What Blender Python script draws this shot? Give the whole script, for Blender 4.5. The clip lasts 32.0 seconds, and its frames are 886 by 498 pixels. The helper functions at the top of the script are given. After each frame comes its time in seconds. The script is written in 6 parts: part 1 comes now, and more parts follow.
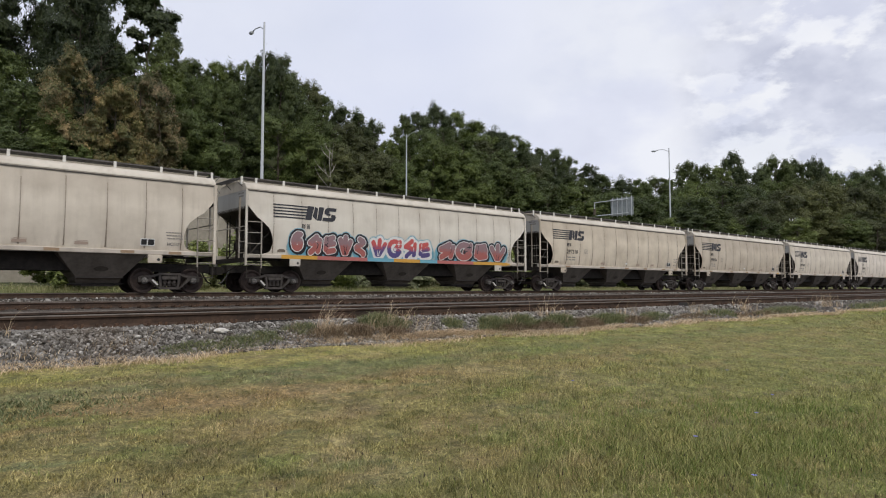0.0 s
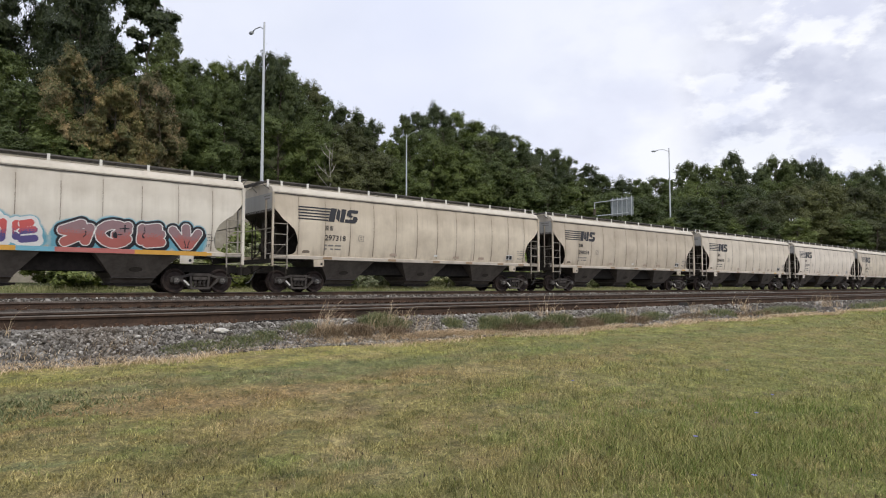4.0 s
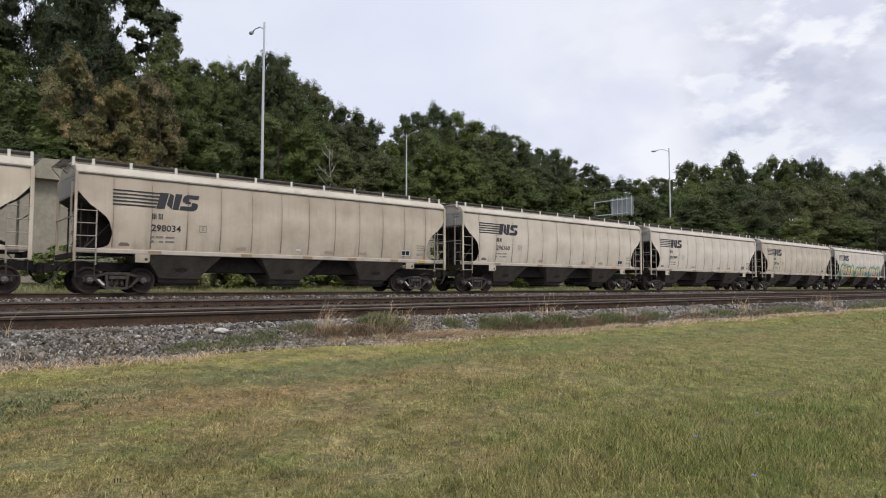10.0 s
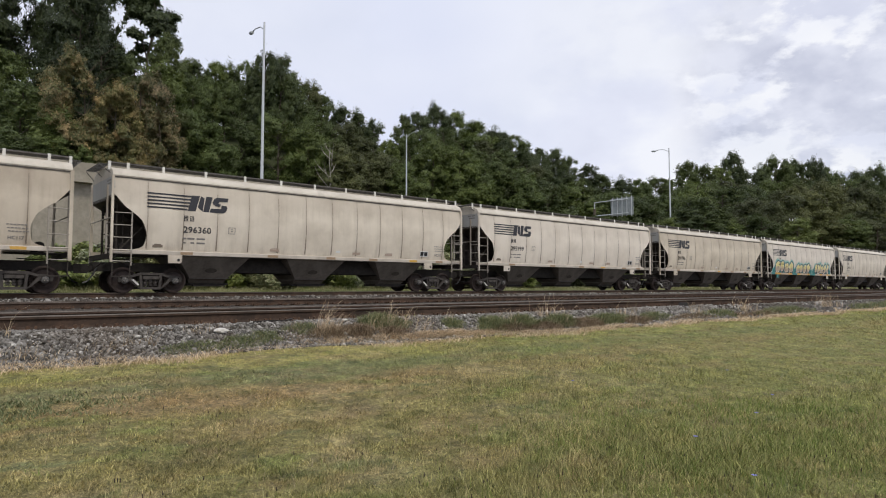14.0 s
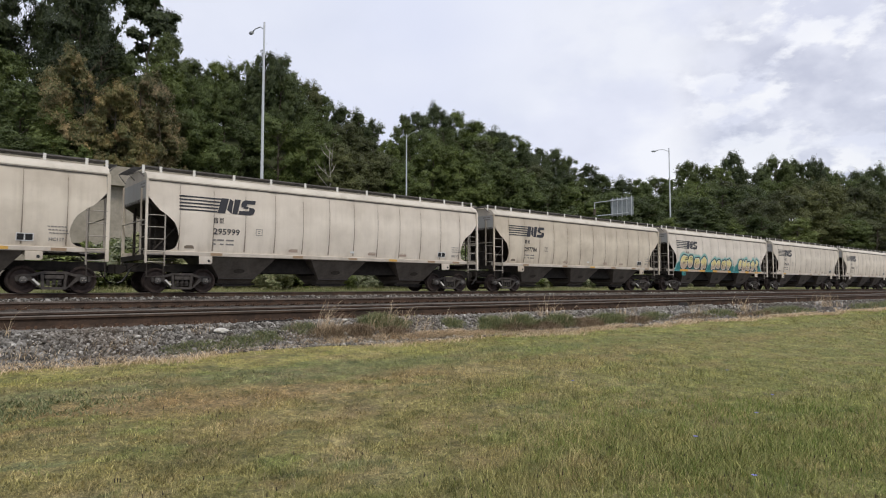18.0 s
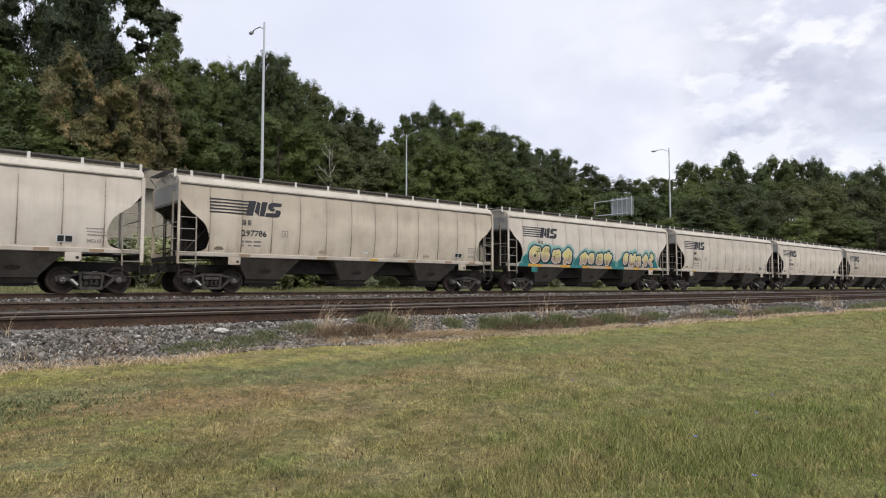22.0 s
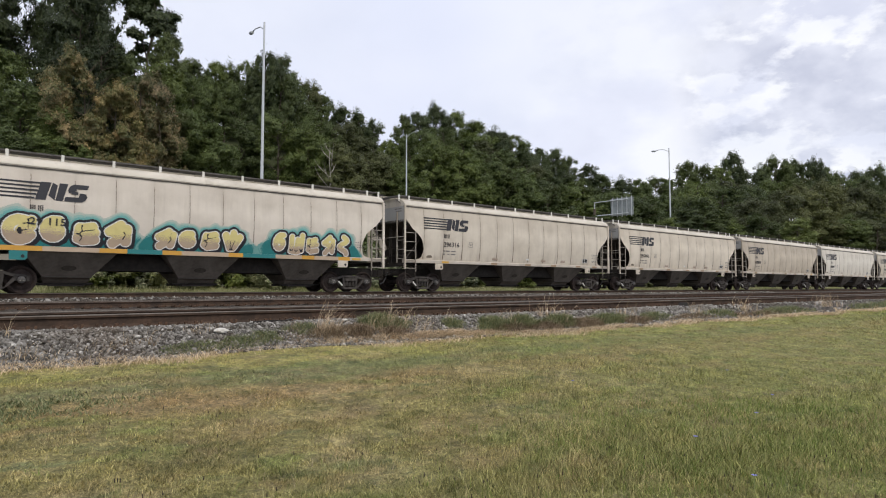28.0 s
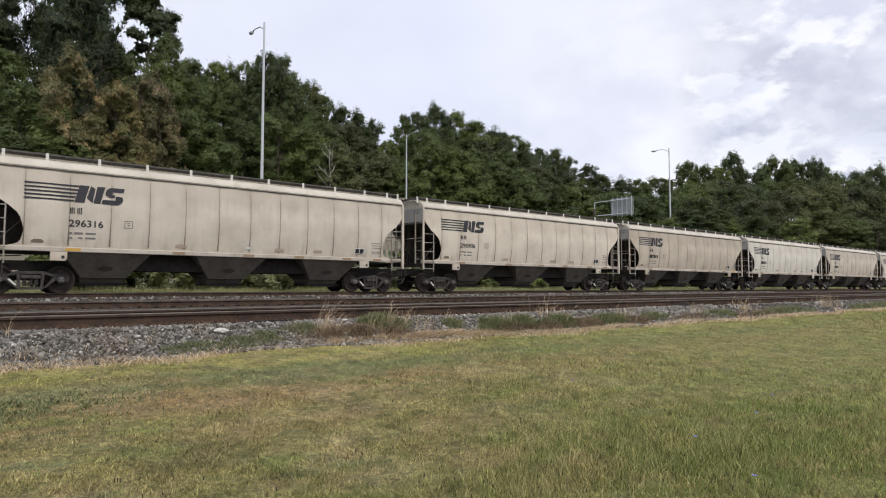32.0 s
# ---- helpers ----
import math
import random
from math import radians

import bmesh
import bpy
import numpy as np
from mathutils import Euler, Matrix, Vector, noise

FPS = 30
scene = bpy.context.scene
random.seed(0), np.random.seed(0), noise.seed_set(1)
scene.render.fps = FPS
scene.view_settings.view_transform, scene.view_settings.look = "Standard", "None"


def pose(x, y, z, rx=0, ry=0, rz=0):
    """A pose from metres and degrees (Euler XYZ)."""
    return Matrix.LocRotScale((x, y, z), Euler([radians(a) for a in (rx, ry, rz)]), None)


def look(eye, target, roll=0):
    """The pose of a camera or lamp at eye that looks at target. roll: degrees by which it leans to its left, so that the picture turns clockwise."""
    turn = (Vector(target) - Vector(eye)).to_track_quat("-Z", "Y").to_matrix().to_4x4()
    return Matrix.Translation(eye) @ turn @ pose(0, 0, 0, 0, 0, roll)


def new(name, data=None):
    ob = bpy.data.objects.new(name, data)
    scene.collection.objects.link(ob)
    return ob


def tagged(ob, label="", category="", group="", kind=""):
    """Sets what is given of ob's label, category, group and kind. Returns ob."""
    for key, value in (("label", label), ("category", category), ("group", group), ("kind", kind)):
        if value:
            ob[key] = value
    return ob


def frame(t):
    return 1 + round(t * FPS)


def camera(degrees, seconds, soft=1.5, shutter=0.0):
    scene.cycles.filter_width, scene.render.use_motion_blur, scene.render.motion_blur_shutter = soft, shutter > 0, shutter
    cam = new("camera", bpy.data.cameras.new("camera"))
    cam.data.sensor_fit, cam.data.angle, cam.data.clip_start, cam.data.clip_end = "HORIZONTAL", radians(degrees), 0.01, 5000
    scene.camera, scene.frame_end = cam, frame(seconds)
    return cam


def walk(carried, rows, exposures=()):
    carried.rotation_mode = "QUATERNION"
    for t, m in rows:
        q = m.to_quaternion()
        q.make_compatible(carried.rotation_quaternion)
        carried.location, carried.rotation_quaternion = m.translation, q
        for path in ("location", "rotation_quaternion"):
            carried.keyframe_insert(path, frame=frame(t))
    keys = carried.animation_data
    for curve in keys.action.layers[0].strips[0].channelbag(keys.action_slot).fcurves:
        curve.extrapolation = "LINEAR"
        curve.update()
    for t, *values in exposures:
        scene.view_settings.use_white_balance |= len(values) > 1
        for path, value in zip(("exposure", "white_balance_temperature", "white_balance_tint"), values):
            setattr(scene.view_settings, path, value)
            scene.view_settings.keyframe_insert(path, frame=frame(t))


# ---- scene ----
cam = camera(69.42, 32.0, soft=1.0, shutter=0.2)
EYE = (0.0, 0.0, 1.6)
AIM = (math.cos(radians(49.50)), math.sin(radians(49.50)), math.tan(radians(3.438)))
STAND = look(EYE, (EYE[0] + AIM[0], EYE[1] + AIM[1], EYE[2] + AIM[2]))
walk(cam, [(0.0, STAND), (32.0, STAND)], exposures=((0.0, -0.10), (2.0, 0.0), (6.0, 0.07), (8.0, 0.01), (10.0, -0.04), (20.0, -0.03), (23.0, 0.06), (32.0, 0.05)))

# ---- light ----
SUN_AZ, SUN_EL = radians(250), radians(52)
world = bpy.data.worlds.new("sky")
scene.world = world
world.use_nodes = True
scene.view_settings.exposure = 0.0


def build_sky():
    nt = world.node_tree
    nt.nodes.clear()
    n, lk = nt.nodes.new, nt.links.new
    out, bg = n("ShaderNodeOutputWorld"), n("ShaderNodeBackground")
    sky = n("ShaderNodeTexSky")
    sky.sky_type, sky.sun_disc = "NISHITA", False
    sky.sun_elevation, sky.sun_rotation = SUN_EL, math.pi / 2 - SUN_AZ
    co = n("ShaderNodeTexCoord")

    def layer(scale, stretch, shift, detail, rough, stops):
        mp, nz, rp = n("ShaderNodeMapping"), n("ShaderNodeTexNoise"), n("ShaderNodeValToRGB")
        mp.inputs["Scale"].default_value, mp.inputs["Location"].default_value = (1, 1, stretch), shift
        nz.inputs["Scale"].default_value, nz.inputs["Detail"].default_value, nz.inputs["Roughness"].default_value = scale, detail, rough
        while len(rp.color_ramp.elements) < len(stops):
            rp.color_ramp.elements.new(0.5)
        for e, (p, c) in zip(rp.color_ramp.elements, stops):
            e.position, e.color = p, (*c, 1)
        lk(co.outputs["Generated"], mp.inputs["Vector"])
        lk(mp.outputs[0], nz.inputs["Vector"])
        lk(nz.outputs[0], rp.inputs[0])
        return rp.outputs[0]

    def mix(fac, a, b, how="MIX"):
        m = n("ShaderNodeMix")
        m.data_type, m.blend_type = "RGBA", how
        lk(fac, m.inputs[0]) if not isinstance(fac, float) else setattr(m.inputs[0], "default_value", fac)
        lk(a, m.inputs[6])
        lk(b, m.inputs[7])
        return m.outputs[2]

    # a thin bright overcast, heavier cloud in one quarter, blue hardly showing
    bright = layer(1.6, 2.2, (0.3, 0.1, 0.2), 4, 0.5, ((0.30, (7.4, 7.85, 9.5)), (0.65, (8.6, 8.9, 10.0))))
    heavy = layer(4.2, 1.7, (0.12, 0.55, 0.1), 7, 0.5, ((0.36, (7.1, 7.4, 8.8)), (0.48, (8.0, 8.3, 9.6)), (0.58, (9.3, 9.5, 10.2))))
    veil = layer(3.0, 1.5, (0.0, 0.4, 0.0), 6, 0.5, ((0.25, (0.86, 0.86, 0.86)), (0.55, (1, 1, 1))))
    dot = n("ShaderNodeVectorMath")
    dot.operation = "DOT_PRODUCT"
    dot.inputs[1].default_value = CLOUD
    lk(co.outputs["Generated"], dot.inputs[0])
    where = n("ShaderNodeMapRange")
    where.interpolation_type = "SMOOTHSTEP"
    where.inputs["From Min"].default_value, where.inputs["From Max"].default_value = 0.78, 1.0
    lk(dot.outputs["Value"], where.inputs["Value"])
    cloud = mix(where.outputs[0], bright, heavy)
    # a grey-bottomed bank of cumulus low in that quarter
    puff = layer(8.0, 1.9, (0.3, 0.2, 0.16), 8, 0.55, ((0.48, (1, 1, 1)), (0.545, (0, 0, 0))))
    tops = layer(8.0, 1.9, (0.3, 0.2, 0.10), 8, 0.55, ((0.48, (1, 1, 1)), (0.545, (0, 0, 0))))
    lit = layer(11.0, 1.5, (0.4, 0.1, 0.2), 5, 0.5, ((0.35, (9.1, 9.3, 10.1)), (0.65, (9.9, 10.0, 10.4))))
    grey = layer(14.0, 1.5, (0.1, 0.7, 0.4), 5, 0.5, ((0.35, (6.0, 6.3, 7.6)), (0.62, (7.9, 8.15, 9.3))))
    near = n("ShaderNodeVectorMath")
    near.operation = "DOT_PRODUCT"
    near.inputs[1].default_value = BANK
    lk(co.outputs["Generated"], near.inputs[0])
    ring = n("ShaderNodeMapRange")
    ring.interpolation_type = "SMOOTHSTEP"
    ring.inputs["From Min"].default_value, ring.inputs["From Max"].default_value = 0.970, 0.993
    lk(near.outputs["Value"], ring.inputs["Value"])
    for mask, tone in ((tops, lit), (puff, grey)):
        both = n("ShaderNodeMath")
        both.operation = "MULTIPLY"
        lk(mask, both.inputs[0])
        lk(ring.outputs[0], both.inputs[1])
        cloud = mix(both.outputs[0], cloud, tone)
    lk(mix(veil, sky.outputs[0], cloud), bg.inputs["Color"])
    bg.inputs["Strength"].default_value = 0.1
    lk(bg.outputs[0], out.inputs[0])


BANK = (0.926, 0.279, 0.255)      # the way to the bank of cumulus
CLOUD = (0.953, 0.208, 0.222)     # the way to the heavy cloud
build_sky()
sun_data = bpy.data.lights.new("sun", "SUN")
sun_data.energy, sun_data.angle, sun_data.color = 1.7, radians(14), (1.0, 0.94, 0.83)
sun = new("sun", sun_data)
sun.matrix_basis = look((math.cos(SUN_AZ) * 50, math.sin(SUN_AZ) * 50, math.tan(SUN_EL) * 50), (0, 0, 0))


# ---- geometry helpers ----
class Geo:
    """Collects points and faces for one mesh."""

    def __init__(self):
        self.v, self.f = [], []

    def add(self, verts, faces):
        o = len(self.v)
        self.v += [tuple(p) for p in verts]
        self.f += [tuple(o + i for i in f) for f in faces]
        return self

    def box(self, a, b, m=None):
        (x0, y0, z0), (x1, y1, z1) = a, b
        p = [(x, y, z) for z in (z0, z1) for y in (y0, y1) for x in (x0, x1)]
        if m is not None:
            p = [tuple(m @ Vector(q)) for q in p]
        return self.add(p, [(0, 2, 3, 1), (4, 5, 7, 6), (0, 1, 5, 4), (2, 6, 7, 3), (0, 4, 6, 2), (1, 3, 7, 5)])

    def tube(self, a, b, r0, r1=None, n=8, caps=True):
        r1 = r0 if r1 is None else r1
        a, b = Vector(a), Vector(b)
        q = (b - a).to_track_quat("Z", "Y")
        p = []
        for c, r in ((a, r0), (b, r1)):
            for i in range(n):
                t = 2 * math.pi * i / n
                p.append(tuple(c + q @ Vector((r * math.cos(t), r * math.sin(t), 0))))
        f = [(i, (i + 1) % n, n + (i + 1) % n, n + i) for i in range(n)]
        if caps:
            f += [tuple(reversed(range(n))), tuple(range(n, 2 * n))]
        return self.add(p, f)

    def line(self, pts, r, n=6):
        for a, b in zip(pts, pts[1:]):
            self.tube(a, b, r, n=n)
        return self

    def prism(self, outline, axis, lo, hi):
        """A flat outline pushed from lo to hi along one axis (outline in the other two, in order)."""
        n = len(outline)
        put = {"x": lambda u, w, h: (h, u, w), "y": lambda u, w, h: (u, h, w), "z": lambda u, w, h: (u, w, h)}[axis]
        p = [put(u, w, lo) for u, w in outline] + [put(u, w, hi) for u, w in outline]
        f = [(i, (i + 1) % n, n + (i + 1) % n, n + i) for i in range(n)]
        return self.add(p, f + [tuple(reversed(range(n))), tuple(range(n, 2 * n))])

    def lathe(self, profile, axis="y", n=24):
        """Profile of (radius, height) turned about an axis."""
        o, k = len(self.v), len(profile)
        for i in range(n):
            t = 2 * math.pi * i / n
            for r, h in profile:
                c, s = r * math.cos(t), r * math.sin(t)
                self.v.append({"y": (c, h, s), "z": (c, s, h), "x": (h, c, s)}[axis])
        for i in range(n):
            j = (i + 1) % n
            for m in range(k - 1):
                self.f.append((o + i * k + m, o + i * k + m + 1, o + j * k + m + 1, o + j * k + m))
        return self

    def mesh(self, name, mat=None, smooth=False, turn=True):
        me = bpy.data.meshes.new(name)
        me.from_pydata(self.v, [], self.f)
        if turn:
            bm = bmesh.new()
            bm.from_mesh(me)
            bmesh.ops.recalc_face_normals(bm, faces=bm.faces)
            bm.to_mesh(me)
            bm.free()
        if mat:
            me.materials.append(mat)
        if smooth:
            me.shade_smooth()
            me.set_sharp_from_angle(angle=radians(38))
        return me


def part(name, geo, material, parent, label="", smooth=False, turn=True):
    """One mesh object under a thing or under a part."""
    me = geo if isinstance(geo, bpy.types.Mesh) else geo.mesh(name, material, smooth, turn)
    ob = new(name, me)
    ob.parent = parent
    if label:
        ob["label"] = label
    if material and me.materials and me.materials[0] is not material:
        ob.material_slots[0].link = "OBJECT"
        ob.material_slots[0].material = material
    return ob


def thing(name, label, category, group="", m=None, kind=""):
    ob = new(name)
    tagged(ob, label, category, group, kind)
    if m is not None:
        ob.matrix_basis = m
    return ob


def quick_mesh(name, verts, faces, mat, smooth=False):
    """A large mesh from arrays, all faces of one size."""
    verts, faces = np.asarray(verts, dtype=np.float32), np.asarray(faces, dtype=np.int32)
    me = bpy.data.meshes.new(name)
    k = faces.shape[1]
    me.vertices.add(len(verts))
    me.vertices.foreach_set("co", verts.ravel())
    me.loops.add(faces.size)
    me.loops.foreach_set("vertex_index", faces.ravel())
    me.polygons.add(len(faces))
    me.polygons.foreach_set("loop_start", np.arange(0, faces.size, k, dtype=np.int32))
    me.update(calc_edges=True)
    me.materials.append(mat)
    if smooth:
        me.shade_smooth()
    return me


# ---- materials ----
class Nodes:
    """A principled material that is put together step by step."""

    def __init__(self, name, rough=0.6, metal=0.0, spec=0.5):
        self.mat = bpy.data.materials.new(name)
        self.mat.use_nodes = True
        self.t = self.mat.node_tree
        self.b = self.t.nodes["Principled BSDF"]
        self.b.inputs["Roughness"].default_value = rough
        self.b.inputs["Metallic"].default_value = metal
        self.b.inputs["Specular IOR Level"].default_value = spec
        self.co = self.t.nodes.new("ShaderNodeTexCoord")

    def node(self, kind, **inputs):
        nd = self.t.nodes.new(kind)
        for k, v in inputs.items():
            nd.inputs[k].default_value = v
        return nd

    def link(self, a, b):
        self.t.links.new(a, b)

    def where(self, scale=(1, 1, 1), space="Object"):
        mp = self.node("ShaderNodeMapping", Scale=scale)
        self.link(self.co.outputs[space], mp.inputs[0])
        return mp.outputs[0]

    def noise(self, scale, detail=4, rough=0.55, at=None):
        nd = self.node("ShaderNodeTexNoise", Scale=scale, Detail=detail, Roughness=rough)
        self.link(at or self.where(), nd.inputs["Vector"])
        return nd.outputs[0]

    def ramp(self, fac, *stops):
        nd = self.t.nodes.new("ShaderNodeValToRGB")
        el = nd.color_ramp.elements
        while len(el) < len(stops):
            el.new(0.5)
        for e, (p, c) in zip(el, stops):
            e.position = p
            e.color = (*c, 1) if isinstance(c, tuple) else (c, c, c, 1)
        self.link(fac, nd.inputs[0])
        return nd.outputs[0]

    def mix(self, fac, a, b, how="MIX"):
        nd = self.t.nodes.new("ShaderNodeMix")
        nd.data_type, nd.blend_type = "RGBA", how
        for s, v in (("Factor", fac), ("A", a), ("B", b)):
            sock = [i for i in nd.inputs if i.name == s and (i.type == "RGBA" or (s == "Factor" and i.type == "VALUE"))][0]
            if isinstance(v, (int, float)):
                sock.default_value = v
            elif isinstance(v, tuple):
                sock.default_value = (*v, 1)
            else:
                self.link(v, sock)
        return [o for o in nd.outputs if o.type == "RGBA"][0]

    def bump(self, height, strength=0.3, distance=0.02):
        nd = self.node("ShaderNodeBump", Strength=strength, Distance=distance)
        self.link(height, nd.inputs["Height"])
        self.link(nd.outputs[0], self.b.inputs["Normal"])

    def done(self, color):
        if isinstance(color, tuple):
            self.b.inputs["Base Color"].default_value = (*color, 1)
        else:
            self.link(color, self.b.inputs["Base Color"])
        return self.mat


def paint_material(name, base, grime=0.35, rough=0.5, dust=(0.20, 0.16, 0.12)):
    """Weathered railway paint: fine grain, run-off streaks and blotches of dust."""
    m = Nodes(name, rough)
    grain = m.noise(30, 4)
    blot = m.noise(0.55, 5, 0.6)
    streak = m.noise(1.0, 6, 0.65, m.where((2.2, 2.2, 0.16)))
    c = m.mix(m.ramp(grain, (0.3, 0.0), (0.75, 0.25)), base, tuple(x * 0.82 for x in base))
    c = m.mix(m.ramp(streak, (0.50, 0.0), (0.82, grime * 0.75)), c, dust)
    c = m.mix(m.ramp(blot, (0.42, 0.0), (0.80, grime * 0.8)), c, dust)
    m.bump(grain, 0.12, 0.01)
    return m.done(c)


def rusty_material(name, a, b, rough=0.75, scale=6.0, spec=0.2):
    m = Nodes(name, rough, 0.0, spec)
    n1, n2 = m.noise(scale, 6, 0.65), m.noise(scale * 7, 3)
    c = m.mix(m.ramp(n1, (0.35, 0.0), (0.68, 1.0)), a, b)
    c = m.mix(m.ramp(n2, (0.4, 0.0), (0.8, 0.4)), c, tuple(x * 0.5 for x in a))
    m.bump(n2, 0.25, 0.01)
    return m.done(c)


def plain_material(name, color, rough=0.6, metal=0.0, vary=0.15, scale=12.0):
    m = Nodes(name, rough, metal)
    n1 = m.noise(scale, 4)
    c = m.mix(m.ramp(n1, (0.3, 0.0), (0.75, 1.0)), color, tuple(x * (1 - vary) for x in color))
    return m.done(c)


def leaf_material(name, a, b, c3, d=None):
    """Leaves: each clump of its own shade, with a little light passing through."""
    m = Nodes(name, 0.55, 0.0, 0.35)
    geo = m.t.nodes.new("ShaderNodeNewGeometry")
    info = m.t.nodes.new("ShaderNodeObjectInfo")
    c = m.ramp(geo.outputs["Random Per Island"], (0.0, a), (0.55, b), (1.0, c3))
    patch = m.noise(5.5, 3)
    c = m.mix(m.ramp(patch, (0.35, 0.0), (0.7, 0.55)), c, tuple(x * 0.6 for x in a))
    tips = m.noise(8.0, 4, 0.6)
    c = m.mix(m.ramp(tips, (0.50, 0.0), (0.66, 0.45 if d is None else 0.85)), c, d or tuple(x * k for x, k in zip(c3, (1.15, 1.12, 0.95))))
    c = m.mix(m.ramp(info.outputs["Random"], (0.0, 0.0), (1.0, 0.45)), c, b)
    c = m.mix(1.0, c, m.ramp(info.outputs["Random"], (0.0, (0.72, 0.74, 0.80)), (0.5, (1.0, 1.0, 1.0)), (1.0, (1.32, 1.25, 1.05))), "MULTIPLY")
    mat = m.done(c)
    out = [n for n in m.t.nodes if n.type == "OUTPUT_MATERIAL"][0]
    tr = m.t.nodes.new("ShaderNodeBsdfTranslucent")
    ad = m.node("ShaderNodeMixShader", Fac=0.18)
    m.link(c, tr.inputs[0])
    m.link(m.b.outputs[0], ad.inputs[1])
    m.link(tr.outputs[0], ad.inputs[2])
    m.link(ad.outputs[0], out.inputs[0])
    return mat


def side_paint(name, base, grime):
    """Paint of the car sides: dust washed down in streaks, brown film under the eave and along the welded seams, there
    also shading the panels as bulges, rust specks low down.
    """
    m = Nodes(name, 0.5, 0.0, 0.35)
    dust = (0.25, 0.195, 0.14)
    grain, blot = m.noise(30, 4, 0.6), m.noise(0.8, 5, 0.6)
    streak = m.noise(1.0, 6, 0.65, m.where((3.2, 3.2, 0.14)))
    fine = m.noise(1.0, 5, 0.6, m.where((11.0, 11.0, 0.35)))
    xyz = m.t.nodes.new("ShaderNodeSeparateXYZ")
    m.link(m.where(), xyz.inputs[0])

    def calc(how, a, b):
        nd = m.t.nodes.new("ShaderNodeMath")
        nd.operation = how
        for k, q in enumerate((a, b)):
            if isinstance(q, float):
                nd.inputs[k].default_value = q
            else:
                m.link(q, nd.inputs[k])
        return nd.outputs[0]

    info = m.t.nodes.new("ShaderNodeObjectInfo")
    c = m.mix(m.ramp(grain, (0.3, 0.0), (0.75, 0.18)), base, tuple(x * 0.82 for x in base))
    # film under the eave, with a ragged lower edge
    high = calc("ADD", calc("MULTIPLY", xyz.outputs[2], 0.25), calc("MULTIPLY", streak, 0.20))
    c = m.mix(m.ramp(high, (0.88, 0.0), (1.24, 0.50 * grime)), c, dust)
    low = calc("SUBTRACT", calc("MULTIPLY", streak, 0.5), calc("MULTIPLY", xyz.outputs[2], 0.25))
    c = m.mix(m.ramp(calc("ADD", low, 0.5), (0.30, 0.0), (0.46, 0.70 * grime)), c, (0.21, 0.155, 0.11))
    # dirt along the seams, its soft edges painting the shading of bulged panels
    saw = calc("FRACT", calc("MULTIPLY", calc("ADD", xyz.outputs[0], 7.11 + 12.86), 1 / 1.286), 0.0)
    near = calc("ABSOLUTE", calc("SUBTRACT", calc("FRACT", calc("ADD", saw, 0.5), 0.0), 0.5), 0.0)
    edge = m.ramp(near, (0.0, 1.0), (0.05, 0.40), (0.20, 0.0))
    c = m.mix(calc("MULTIPLY", edge, m.ramp(streak, (0.35, 0.12), (0.75, 0.75 * grime))), c, dust)
    c = m.mix(m.ramp(fine, (0.50, 0.0), (0.80, 0.16 * grime)), c, dust)
    c = m.mix(m.ramp(streak, (0.50, 0.0), (0.80, 0.36 * grime)), c, dust)
    c = m.mix(m.ramp(blot, (0.42, 0.0), (0.78, 0.75 * grime)), c, dust)
    c = m.mix(1.0, c, m.ramp(info.outputs["Random"], (0.0, (0.95, 0.955, 0.96)), (1.0, (1.04, 1.035, 1.02))), "MULTIPLY")
    m.bump(blot, 0.10, 0.03)
    return m.done(c)


PAINTS = {
    "tan": side_paint("tan_car_paint", (0.665, 0.585, 0.465), 0.62),
    "cream": side_paint("cream_car_paint", (0.715, 0.640, 0.53), 0.50),
    "pale": side_paint("pale_car_paint", (0.765, 0.690, 0.59), 0.40),
    "dull": side_paint("dull_tan_car_paint", (0.605, 0.525, 0.415), 0.66),
    "white": side_paint("white_car_paint", (0.72, 0.675, 0.59), 0.42),
}
M_SILL = paint_material("stained_sill_paint", (0.56, 0.50, 0.42), 0.75)
M_ROOF = paint_material("roof_paint", (0.60, 0.545, 0.455), 0.6)
M_END = paint_material("end_grey_paint", (0.40, 0.40, 0.385), 0.4)
M_POST = paint_material("white_steel", (0.68, 0.66, 0.61), 0.3)
M_LADDER = paint_material("grimy_ladder_paint", (0.36, 0.325, 0.275), 0.9)
M_GRATE = rusty_material("grating_steel", (0.075, 0.070, 0.066), (0.15, 0.14, 0.13))
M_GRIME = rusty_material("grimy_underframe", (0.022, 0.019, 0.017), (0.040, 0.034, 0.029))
# grime, made darker to hold the shade inside the car ends
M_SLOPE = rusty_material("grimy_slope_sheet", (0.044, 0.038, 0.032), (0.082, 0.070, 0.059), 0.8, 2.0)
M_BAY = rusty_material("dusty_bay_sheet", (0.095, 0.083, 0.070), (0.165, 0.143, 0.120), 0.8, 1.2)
M_TRUCK = rusty_material("cast_truck_steel", (0.050, 0.044, 0.040), (0.100, 0.088, 0.078))
M_WHEEL = rusty_material("wheel_steel", (0.034, 0.026, 0.023), (0.070, 0.050, 0.042))
M_BRIGHT = plain_material("worn_bright_steel", (0.115, 0.108, 0.10), 0.6, 0.1)
M_INK = plain_material("dark_lettering", (0.028, 0.028, 0.034), 0.6)
M_FAINT = plain_material("faint_lettering", (0.23, 0.215, 0.20), 0.6)
M_SEAM = plain_material("panel_seam_dirt", (0.20, 0.160, 0.120), 0.8)
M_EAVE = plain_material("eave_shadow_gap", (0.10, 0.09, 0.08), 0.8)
M_YELLOW = plain_material("reflector_yellow", (0.62, 0.36, 0.07), 0.5)
